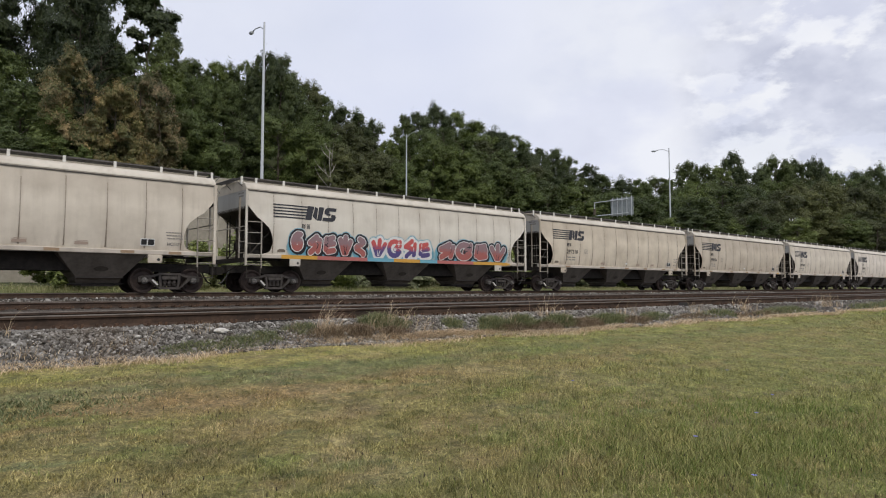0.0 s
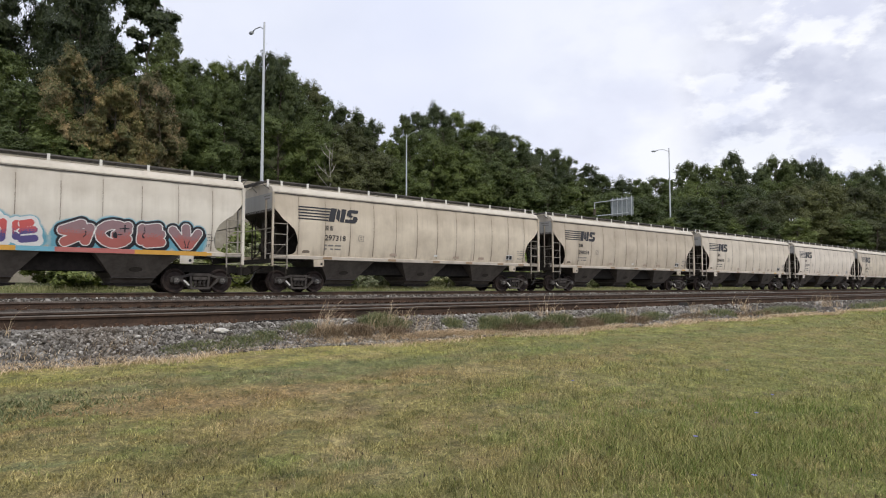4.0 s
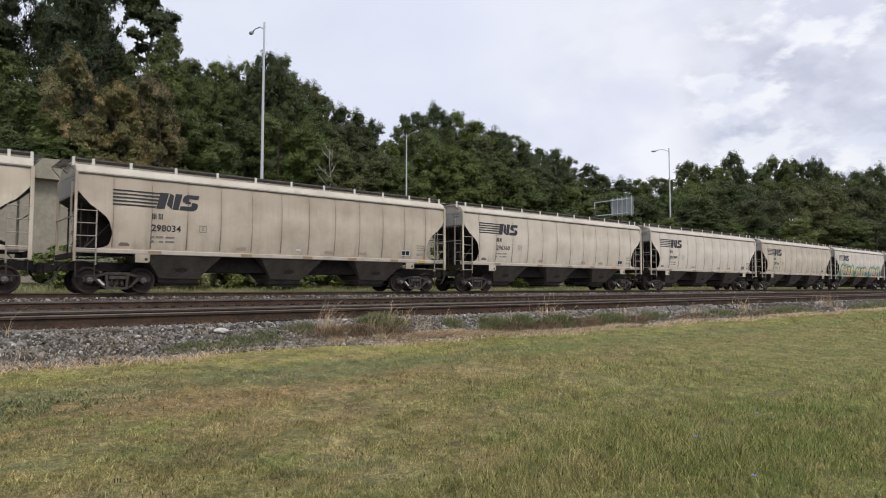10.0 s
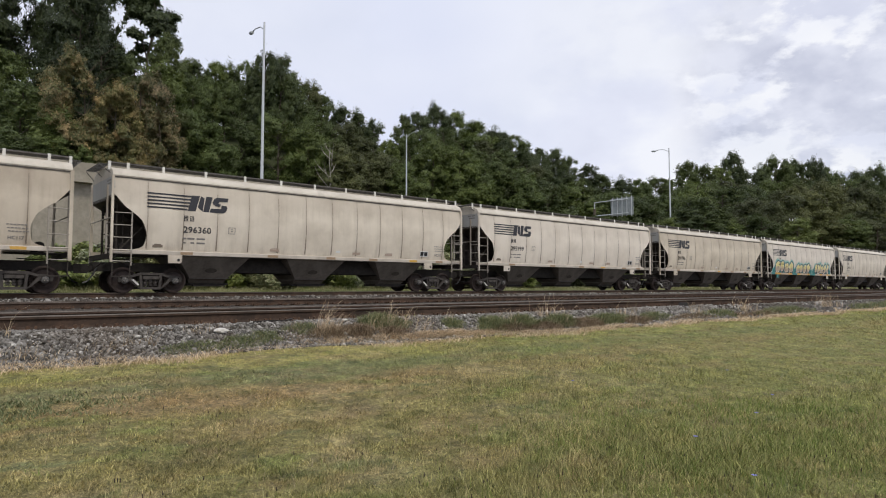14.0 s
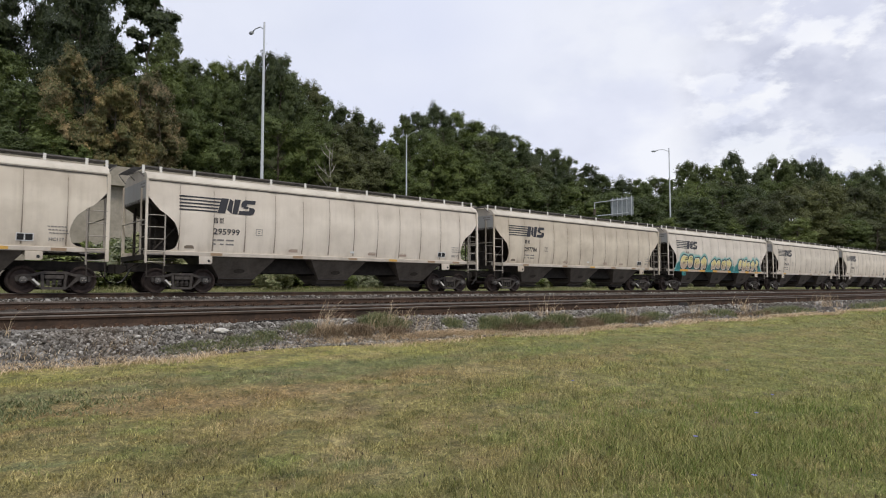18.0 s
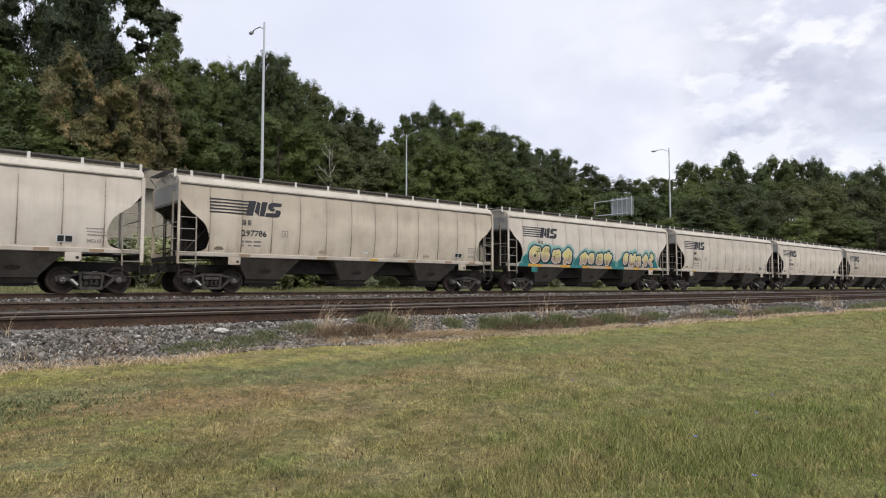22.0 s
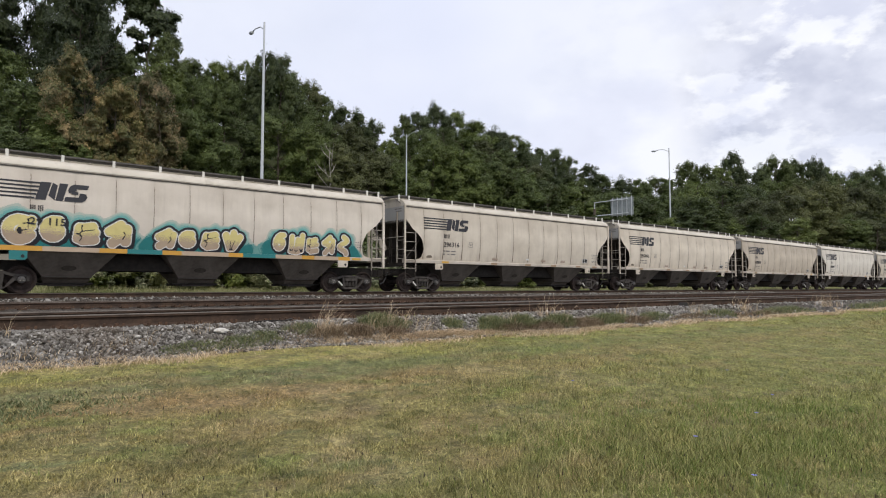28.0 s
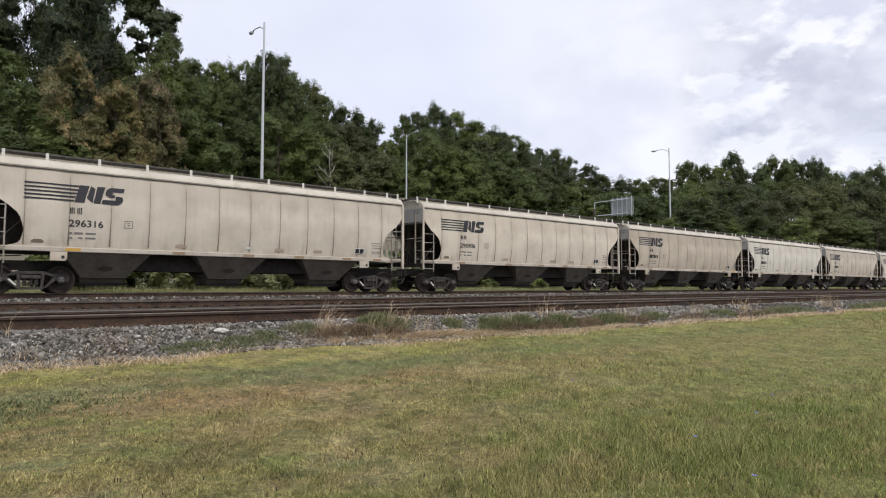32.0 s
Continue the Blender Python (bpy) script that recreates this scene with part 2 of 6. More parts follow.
M_RUSTBAND = plain_material("weathered_reflector", (0.33, 0.23, 0.14), 0.7)
M_OLDPAINT = plain_material("old_paint_patch", (0.44, 0.34, 0.27), 0.7)
M_WHITE = plain_material("stencil_white", (0.72, 0.72, 0.70), 0.5)
M_BLACK = plain_material("stencil_black", (0.02, 0.02, 0.02), 0.5)
M_RAILTOP = rusty_material("rail_running_face", (0.115, 0.096, 0.080), (0.185, 0.158, 0.135), 0.7, 3.0, 0.2)
M_RAIL = rusty_material("rusty_rail", (0.052, 0.039, 0.031), (0.108, 0.070, 0.050), 0.9, 3.0, 0.08)
M_SPIKE = rusty_material("rusty_spikes", (0.060, 0.040, 0.030), (0.135, 0.082, 0.055), 0.9, 9.0, 0.08)
M_TIE = rusty_material("weathered_sleeper", (0.055, 0.046, 0.038), (0.10, 0.084, 0.068), 0.9, 5.0, 0.1)
M_GALV = plain_material("galvanised_pole", (0.55, 0.57, 0.58), 0.45, 0.3)
M_CONC = rusty_material("weathered_concrete", (0.29, 0.260, 0.205), (0.39, 0.350, 0.285), 0.9, 0.7)
M_ROAD = rusty_material("asphalt", (0.045, 0.045, 0.046), (0.065, 0.064, 0.062), 0.9, 1.5)
M_BARK = rusty_material("bark", (0.075, 0.060, 0.045), (0.15, 0.125, 0.10), 0.95, 4.0)
LEAVES = {
    "deep": leaf_material("deep_green_leaves", (0.039, 0.058, 0.019), (0.067, 0.093, 0.029), (0.122, 0.150, 0.050)),
    # the deep green again, with the tall trees' shade put into the colour
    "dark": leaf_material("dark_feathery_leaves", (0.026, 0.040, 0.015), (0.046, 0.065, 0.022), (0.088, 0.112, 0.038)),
    "mid": leaf_material("green_leaves", (0.054, 0.081, 0.022), (0.095, 0.129, 0.035), (0.165, 0.200, 0.058)),
    "bright": leaf_material("bright_green_leaves", (0.105, 0.145, 0.036), (0.215, 0.262, 0.075), (0.36, 0.39, 0.14)),
    "brown": leaf_material("withering_leaves", (0.060, 0.076, 0.026), (0.150, 0.150, 0.056), (0.36, 0.265, 0.13), (0.50, 0.345, 0.18)),
    "olive": leaf_material("olive_leaves", (0.050, 0.063, 0.024), (0.087, 0.100, 0.037), (0.145, 0.153, 0.062)),
    "silver": leaf_material("pale_flowering_leaves", (0.13, 0.165, 0.075), (0.27, 0.30, 0.17), (0.60, 0.59, 0.44)),
}


# ---- the ground ----
def ground_z(x, y):
    """Height of the land: lawn, railway bed, foot of the wall, road shelf, wooded hill."""
    ys = (-400, 0, 4, 8.5, 9.0, 10.2, 11.6, 13.0, 18.5, 20.6, 23.6, 24.7, 28.2, 29.6, 31.5, 33, 44.9, 45.0, 50.4, 76, 79, 96, 106, 130, 400, 3000)
    zs = (-0.6, 0.0, 0.30, 0.72, 1.05, 1.06, 1.05, 0.80, 0.80, 0.96, 0.98, 1.20, 1.20, 1.15, 1.50, 1.55, 1.9, 6.3, 9.0, 9.1, 10.5, 24, 29, 34, 40, 40)
    return float(np.interp(y, ys, zs))


def lawn_tone(m):
    """Grass of several kinds: lush by the camera, dry and mottled further off, then ruddy seed heads, a strip of clover and yellow-green by the ballast."""
    xyz = m.t.nodes.new("ShaderNodeSeparateXYZ")
    m.link(m.where(), xyz.inputs[0])

    def sums(how, a, b, c3=None):
        nd = m.t.nodes.new("ShaderNodeMath")
        nd.operation = how
        for k, q in enumerate((a, b, c3)):
            if q is None:
                continue
            if isinstance(q, float):
                nd.inputs[k].default_value = q
            else:
                m.link(q, nd.inputs[k])
        return nd.outputs[0]

    wander = sums("ADD", sums("MULTIPLY", m.noise(0.35, 3, 0.5), 0.9), sums("MULTIPLY", m.noise(1.7, 4, 0.65, m.where((0.5, 1.2, 1))), 1.0))
    s = sums("MULTIPLY", sums("ADD", sums("ADD", xyz.outputs[1], -0.95), wander), 0.1)
    c = m.ramp(s, (0.10, (0.185, 0.200, 0.070)), (0.40, (0.250, 0.232, 0.098)), (0.56, (0.275, 0.240, 0.105)), (0.62, (0.330, 0.235, 0.125)), (0.655, (0.290, 0.225, 0.110)),
               (0.685, (0.200, 0.215, 0.100)), (0.715, (0.195, 0.213, 0.100)), (0.755, (0.305, 0.290, 0.100)), (0.840, (0.365, 0.330, 0.118)))
    # worn, straw-coloured and dead grey-brown places
    dry = m.noise(1.1, 5, 0.68, m.where((0.75, 1.15, 1.0)))
    c = m.mix(m.ramp(dry, (0.50, 0.0), (0.66, 0.75)), c, (0.400, 0.325, 0.190))
    dead = m.noise(1.6, 5, 0.7, m.where((0.8, 1.3, 4.0)))
    c = m.mix(m.ramp(dead, (0.55, 0.0), (0.68, 0.65)), c, (0.215, 0.165, 0.110))
    fresh = m.noise(1.3, 4, 0.6, m.where((0.8, 1.1, 2.0)))
    c = m.mix(m.ramp(fresh, (0.55, 0.0), (0.68, 0.70)), c, (0.175, 0.225, 0.066))
    clover = m.noise(2.2, 5, 0.65, m.where((0.6, 1.2, 7.0)))
    c = m.mix(m.ramp(clover, (0.57, 0.0), (0.66, 0.70)), c, (0.150, 0.185, 0.092))
    # greener where it is less trodden
    along = m.t.nodes.new("ShaderNodeMapRange")
    along.inputs["From Min"].default_value, along.inputs["From Max"].default_value, along.inputs["To Max"].default_value = 3.5, 9.5, 0.55
    m.link(xyz.outputs[0], along.inputs["Value"])
    c = m.mix(along.outputs[0], c, (0.205, 0.225, 0.070))
    # uneven growth, from hand-sized tufts to patches a stride across
    c = m.mix(1.0, c, m.ramp(m.noise(3.6, 4, 0.65), (0.36, (0.68, 0.71, 0.68)), (0.64, (1.36, 1.33, 1.36))), "MULTIPLY")
    c = m.mix(1.0, c, m.ramp(m.noise(19.0, 3, 0.6), (0.36, (0.74, 0.75, 0.74)), (0.64, (1.28, 1.26, 1.28))), "MULTIPLY")
    ruddy = m.noise(1.2, 4, 0.65, m.where((0.8, 1.2, 9.0)))
    c = m.mix(m.ramp(ruddy, (0.50, 0.0), (0.64, 0.40)), c, (0.335, 0.230, 0.125))
    return m.mix(1.0, c, (1.12, 1.11, 1.00), "MULTIPLY")


def lawn_material():
    m = Nodes("mown_lawn", 0.9, 0.0, 0.2)
    fine, mat = m.noise(62, 5, 0.75), m.noise(14, 5, 0.7)
    c = lawn_tone(m)
    c = m.mix(m.ramp(mat, (0.45, 0.0), (0.66, 0.6)), c, (0.085, 0.075, 0.040))
    c = m.mix(m.ramp(fine, (0.45, 0.0), (0.62, 0.8)), c, (0.055, 0.052, 0.026))
    m.bump(fine, 0.7, 0.04)
    return m.done(c)


def ballast_material():
    m = Nodes("ballast_bed", 0.95, 0.0, 0.2)
    cell = m.node("ShaderNodeTexVoronoi", Scale=17.0)
    m.link(m.where(), cell.inputs["Vector"])
    big = m.noise(0.6, 4)
    c = m.ramp(cell.outputs["Color"], (0.0, (0.075, 0.062, 0.052)), (0.5, (0.150, 0.126, 0.106)), (1.0, (0.25, 0.222, 0.190)))
    c = m.mix(m.ramp(big, (0.4, 0.0), (0.75, 0.5)), c, (0.16, 0.12, 0.09))
    c = m.mix(m.ramp(cell.outputs["Distance"], (0.25, 0.0), (0.6, 0.8)), c, (0.03, 0.028, 0.026))
    m.bump(cell.outputs["Distance"], 0.9, 0.05)
    return m.done(c)


def brush_material():
    m = Nodes("rough_grass", 0.95, 0.0, 0.2)
    n1, n2 = m.noise(0.5, 5, 0.6), m.noise(9, 5, 0.7)
    c = m.ramp(n1, (0.35, (0.14, 0.17, 0.055)), (0.55, (0.23, 0.24, 0.10)), (0.72, (0.34, 0.31, 0.16)))
    c = m.mix(m.ramp(n2, (0.4, 0.0), (0.7, 0.7)), c, (0.05, 0.07, 0.022))
    m.bump(n2, 0.8, 0.1)
    return m.done(c)


M_FLOOR = rusty_material("woodland_floor", (0.030, 0.038, 0.016), (0.060, 0.066, 0.028), 0.95, 0.6)
M_LAWN, M_BALLAST, M_BRUSH = lawn_material(), ballast_material(), brush_material()


def spread(lo, hi, fine_lo, fine_hi, step, grow=1.35):
    """Grid lines that are close together in a middle stretch and widen outside."""
    mid = list(np.arange(fine_lo, fine_hi, step))
    left, d = [fine_lo], step
    while left[-1] > lo:
        d *= grow
        left.append(left[-1] - d)
    right, d = [mid[-1]], step
    while right[-1] < hi:
        d *= grow
        right.append(right[-1] + d)
    return sorted(set(left[1:] + mid + right[1:]))


GRID = {}


def surface(x, y):
    """Heights of the ground sheet at many places."""
    gx, gy, gz = GRID["x"], GRID["y"], GRID["z"]
    i = np.clip(np.searchsorted(gx, x) - 1, 0, len(gx) - 2)
    j = np.clip(np.searchsorted(gy, y) - 1, 0, len(gy) - 2)
    u, w = (x - gx[i]) / (gx[i + 1] - gx[i]), (y - gy[j]) / (gy[j + 1] - gy[j])
    return (gz[j, i] * (1 - u) + gz[j, i + 1] * u) * (1 - w) + (gz[j + 1, i] * (1 - u) + gz[j + 1, i + 1] * u) * w


def build_ground():
    xs = spread(-900, 3800, -20, 70, 0.8)
    ys = sorted(set(list(np.arange(0.4, 8.5, 0.45)) + [8.36, 8.5, 8.7, 9.0, 9.6, 10.2, 10.9, 11.6, 12.3, 13, 15, 18.5, 19.5, 20.6, 22, 23.6, 24.2, 24.7, 26, 28.2, 28.9, 29.6, 31, 33, 36, 40, 44.9, 45.0, 50.4, 60, 76, 79, 85, 90, 96, 101, 106, 118, 130, 150, 170, 220, 300, 400, 800, 1500, 3000]
                    + [-0.5, -2, -6, -15, -40, -120, -400]))
    v, f, mats = [], [], []
    for y in ys:
        for x in xs:
            z = ground_z(x, y)
            near = -15 < y < 8.4
            z += noise.noise(Vector((x * 0.35, y * 0.35, 3.0))) * (0.05 if near else 0.0)
            if 8.45 < y < 29:
                z += noise.noise(Vector((x * 0.9, y * 0.9, 7.0))) * 0.02
            v.append((x, y, z))
    GRID.update(x=np.array(xs), y=np.array(ys), z=np.array([p[2] for p in v]).reshape(len(ys), len(xs)))
    w = len(xs)
    for j in range(len(ys) - 1):
        yc = (ys[j] + ys[j + 1]) / 2
        for i in range(w - 1):
            f.append((j * w + i, j * w + i + 1, (j + 1) * w + i + 1, (j + 1) * w + i))
            mats.append(0 if yc < 8.36 else 1 if yc < 29.6 else 2 if yc < 34 else 3)
    me = quick_mesh("ground", v, f, M_LAWN, True)
    me.materials.append(M_BALLAST)
    me.materials.append(M_BRUSH)
    me.materials.append(M_FLOOR)
    me.polygons.foreach_set("material_index", np.array(mats, dtype=np.int32))
    tagged(new("ground", me), "mown lawn, grey ballast bed and rough grass", "ground", kind="structure")


build_ground()

# ---- tracks ----
RAIL_SECTION = ((-0.070, 0.0), (0.070, 0.0), (0.070, 0.012), (0.020, 0.030), (0.009, 0.045), (0.009, 0.125), (0.034, 0.140), (0.036, 0.168),
                (0.028, 0.177), (-0.028, 0.177), (-0.036, 0.168), (-0.034, 0.140), (-0.009, 0.125), (-0.009, 0.045), (-0.020, 0.030), (-0.070, 0.012))
TRACK_TRAIN, TRACK_MID, TRACK_NEAR = (26.2, 1.40), (21.95, 1.173), (10.22, 1.24)


def sleeper_mesh():
    g = Geo()
    g.box((-0.115, -1.28, -0.17), (0.115, 1.28, 0.0))
    return g.mesh("sleeper", M_TIE)


def plate_mesh():
    g = Geo()
    g.box((-0.10, -0.18, -0.02), (0.10, 0.18, 0.022))
    for sx in (-0.072, 0.072):
        for sy in (-0.115, 0.115):
            g.prism([(sx - 0.020, 0.022), (sx + 0.020, 0.022), (sx + 0.022, 0.050), (sx + 0.012, 0.062), (sx - 0.012, 0.062), (sx - 0.022, 0.050)], "y", sy - 0.024, sy + 0.024)
    g.box((0.145, -0.095, 0.0), (0.175, -0.070, 0.058)).box((-0.175, -0.095, 0.0), (-0.145, -0.070, 0.058))      # rail anchors
    return g.mesh("tie_plate", M_SPIKE)


SLEEPER, PLATE = sleeper_mesh(), plate_mesh()


def railway_track(y, top, label, x0, x1, plates=True):
    base = top - 0.177
    th = thing("railway_track", label, "railway track", "parallel railway tracks", pose(0, y, base), kind="structure")
    for s in (-0.7535, 0.7535):
        g = Geo()
        xs = [-120, x0, 20, 60, 150, 400, 1600]
        n = len(RAIL_SECTION)
        for x in xs:
            g.v += [(x, s + u, w) for u, w in RAIL_SECTION]
        for i in range(len(xs) - 1):
            for j in range(n):
                g.f.append((i * n + j, i * n + (j + 1) % n, (i + 1) * n + (j + 1) % n, (i + 1) * n + j))
        rail = part("rail", g, M_RAIL, th, "rusty steel rail with a worn bright head", smooth=False)
        head = Geo()
        head.prism([(s - 0.0372, 0.164), (s - 0.030, 0.164), (s + 0.030, 0.164), (s + 0.0372, 0.164), (s + 0.0380, 0.171), (s + 0.030, 0.180), (s - 0.030, 0.180), (s - 0.0380, 0.171)], "x", -120, 1600)
        part("running_face", head, M_RAILTOP, rail)
    x = x0
    while x < x1:
        sl = part("sleeper", SLEEPER, M_TIE, th)
        jit = random.uniform(-0.03, 0.03)
        sl.matrix_basis = pose(x + jit, 0, -0.024, 0, 0, random.uniform(-0.8, 0.8))
        if plates:
            for s in (-0.7535, 0.7535):
                p = part("tie_plate", PLATE, M_SPIKE, th)
                p.matrix_basis = pose(x + jit, s, 0.0)
        x += 0.52


railway_track(*TRACK_NEAR, "rusty rails on weathered sleepers in grey ballast", -3, 60)
railway_track(*TRACK_MID, "rusty rails on half-buried sleepers in ballast", -3, 75)
railway_track(*TRACK_TRAIN, "rusty rails under the passing train", -3, 75, False)

# ---- the covered hopper cars ----
PITCH, SPEED, FIRST = 17.85, 4.177, 10.60      # coupled length, m/s, end post of the lettered car at 0 s
HALF = 8.32                                     # half the length between the end posts
CENTRES = 6.80                                  # half the distance between truck centres
AXLE, WHEEL_R = 0.889, 0.4572
SIDE = ((1.42, 1.40), (1.47, 1.62), (1.545, 2.05), (1.595, 2.55), (1.61, 3.0), (1.60, 3.4), (1.565, 3.8), (1.51, 4.14))
ROOF = ((1.54, 4.16), (1.56, 4.20), (1.54, 4.26), (1.42, 4.40), (1.15, 4.51), (0.6, 4.58), (0.0, 4.60))
PANEL = [-HALF + 1.21 + 1.286 * i for i in range(12)]
POSTS = [-8.32, -7.70, -6.46, -4.86, -3.25, -1.65, -0.03, 1.57, 3.18, 4.78, 6.38, 7.66, 8.30]


def side_y(z):
    return float(np.interp(z, [p[1] for p in SIDE], [p[0] for p in SIDE]))


def bite(z):
    """How far the side sheet is cut back from the end post at height z."""
    return float(np.interp(z, (1.56, 1.60, 1.66, 1.78, 2.1, 2.4, 2.65, 2.85, 2.98, 3.03, 3.30, 3.55, 3.62),
                           (0.70, 0.92, 1.06, 1.15, 1.20, 1.14, 1.00, 0.78, 0.60, 0.50, 0.26, 0.06, 0.0)))


def on_side(x, z, lift=0.006):
    return (x, -side_y(z) - lift, z)


def sheet_geo(sign):
    """One curved side sheet with the cut-outs at both ends, bulging a little between its welded seams."""
    zs = [1.55, 1.58, 1.62, 1.68, 1.75, 1.9, 2.1, 2.3, 2.5, 2.65, 2.8, 2.9, 2.98, 3.04, 3.10, 3.2, 3.3, 3.46, 3.62, 3.75, 3.95, 4.14]
    seams = [-HALF] + PANEL + [HALF]
    xs = []
    for a, b in zip(seams, seams[1:]):
        xs += [a, a + 0.04, (a + b) / 2, b - 0.04]
    xs.append(HALF)
    g = Geo()
    for z in zs:
        lo, hi = -HALF + bite(z), HALF - bite(z)
        for x in xs:
            cx = min(max(x, lo), hi)
            mid = min(abs(cx - s) for s in seams)
            g.v.append((cx, sign * (side_y(z) - 0.018 * (1 - min(mid / 0.25, 1.0)) + 0.0), z))
    w = len(xs)
    for j in range(len(zs) - 1):
        for i in range(w - 1):
            q = (j * w + i, j * w + i + 1, (j + 1) * w + i + 1, (j + 1) * w + i)
            p = [g.v[k] for k in q]
            if abs(p[0][0] - p[1][0]) + abs(p[2][0] - p[3][0]) > 1e-4:
                g.f.append(q)
    return g


def car_meshes():
    d = {}
    for key, sign in (("near", -1), ("far", 1)):
        d[key] = sheet_geo(sign).mesh("side_sheet", PAINTS["tan"], True)
    # roof
    g = Geo()
    prof = [(-y, z) for y, z in ROOF] + [(y, z) for y, z in reversed(ROOF[:-1])]
    xs = [-HALF + 0.02, -HALF + 0.1] + list(np.linspace(-HALF + 0.6, HALF - 0.6, 28)) + [HALF - 0.1, HALF - 0.02]
    for x in xs:
        g.v += [(x, y, z) for y, z in prof]
    n = len(prof)
    for i in range(len(xs) - 1):
        for j in range(n - 1):
            g.f.append((i * n + j, i * n + j + 1, (i + 1) * n + j + 1, (i + 1) * n + j))
    g.f += [tuple(range(n)), tuple(reversed(range((len(xs) - 1) * n, len(xs) * n)))]
    d["roof"] = g.mesh("roof", M_ROOF, True)
    # dark solid strip that draws the shadow line under the eave
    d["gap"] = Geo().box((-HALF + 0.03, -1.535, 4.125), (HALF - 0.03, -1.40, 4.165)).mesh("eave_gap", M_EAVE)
    # side sill
    d["sill"] = Geo().prism([(-1.50, 1.40), (-1.38, 1.40), (-1.38, 1.56), (-1.50, 1.56), (-1.515, 1.54), (-1.515, 1.42)], "x", -HALF, HALF).mesh("side_sill", M_POST)
    d["sill_far"] = Geo().prism([(1.50, 1.40), (1.38, 1.40), (1.38, 1.56), (1.50, 1.56)], "x", -HALF, HALF).mesh("side_sill", M_POST)
    d["seam"] = {}
    for i in range(12):
        g = Geo()
        zs = np.linspace(1.62, 4.06 - 0.3 * ((i * 7) % 5) / 5, 9)
        for z in zs:
            y = side_y(z) - 0.018 + 0.005
            wd = 0.009 + 0.013 * max(0, (2.6 + 0.4 * ((i * 3) % 4) / 3 - z))
            g.v += [(-wd, -y, z), (wd, -y, z)]
        for k in range(8):
            g.f.append((2 * k, 2 * k + 1, 2 * k + 3, 2 * k + 2))
        d["seam"][i] = g.mesh("weld_seam", M_SEAM)
    # end panel, slope sheet; built for the end at -x, turned for the other
    g = Geo()
    prof = [(-1.50, 3.42), (-1.57, 3.8), (-1.51, 4.16), (-1.38, 4.40), (-1.1, 4.50), (0, 4.58), (1.1, 4.50), (1.38, 4.40), (1.51, 4.16), (1.57, 3.8), (1.50, 3.42)]
    g.prism(prof, "x", -HALF + 0.03, -HALF + 0.10)
    d["end"] = g.mesh("end_panel", M_END)
    g = Geo()
    for x0, x1, z in ((-1.30, -1.02, 4.02), (-0.96, -0.72, 4.02), (-1.28, -0.80, 3.90)):
        g.add([(-HALF + 0.024, x0, z), (-HALF + 0.024, x1, z), (-HALF + 0.024, x1, z + 0.06), (-HALF + 0.024, x0, z + 0.06)], [(3, 2, 1, 0)])
    d["end_print"] = g.mesh("end_print", M_FAINT)
    g = Geo()
    g.prism([(-HALF + 0.03, 3.50), (-HALF + 0.10, 3.50), (-HALF + 3.2, 1.60), (-HALF + 3.1, 1.52), (-HALF + 0.03, 3.38)], "y", -1.44, 1.44)
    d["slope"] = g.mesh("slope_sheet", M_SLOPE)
    g = Geo()
    g.prism([(-HALF + 0.30, 1.38), (-HALF + 3.0, 1.38), (-HALF + 3.0, 1.60), (-HALF + 0.30, 3.30)], "y", 0.10, 0.14)
    d["shear_web"] = g.mesh("shear_web", M_SLOPE)
    # hopper bays: long slopes down to an outlet
    g = Geo()
    rings = ((1.46, 1.40, 1.44), (1.40, 1.37, 1.36), (0.74, 0.82, 0.56), (0.74, 0.66, 0.48), (0.66, 0.50, 0.32))
    for hx, hy, z in rings:
        g.v += [(-hx, -hy, z), (hx, -hy, z), (hx, hy, z), (-hx, hy, z)]
    for k in range(4):
        for i in range(4):
            g.f.append((4 * k + i, 4 * k + (i + 1) % 4, 4 * k + 4 + (i + 1) % 4, 4 * k + 4 + i))
    g.f += [(3, 2, 1, 0), (16, 17, 18, 19)]
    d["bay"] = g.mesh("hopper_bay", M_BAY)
    # a flat dark oval on the bay's face and a rail along its foot
    g = Geo()
    pts = [(0.24 * math.cos(a * math.pi / 8), 0.86 + 0.09 * math.sin(a * math.pi / 8)) for a in range(16)]
    g.add([(x, -0.82 - (z - 0.56) * 0.6875 - 0.012, z) for x, z in pts], [tuple(range(16))])
    d["pocket"] = g.mesh("face_pocket", M_SLOPE, turn=False)
    d["foot"] = Geo().box((-0.78, -0.86, 0.545), (0.78, -0.80, 0.58)).mesh("foot_rail", M_TRUCK)
    g = Geo()
    g.box((-0.76, -0.56, 0.27), (0.76, 0.56, 0.36))
    g.box((-0.55, -0.64, 0.24), (0.55, -0.50, 0.30))
    g.tube((-0.88, -0.54, 0.33), (0.88, -0.54, 0.33), 0.035)
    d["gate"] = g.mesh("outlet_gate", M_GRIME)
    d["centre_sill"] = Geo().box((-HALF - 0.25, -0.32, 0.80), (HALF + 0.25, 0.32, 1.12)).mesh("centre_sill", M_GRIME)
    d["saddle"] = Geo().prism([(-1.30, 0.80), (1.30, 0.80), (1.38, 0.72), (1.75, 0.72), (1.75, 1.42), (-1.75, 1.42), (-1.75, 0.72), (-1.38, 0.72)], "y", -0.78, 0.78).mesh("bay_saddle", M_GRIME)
    # running board and its posts
    g = Geo()
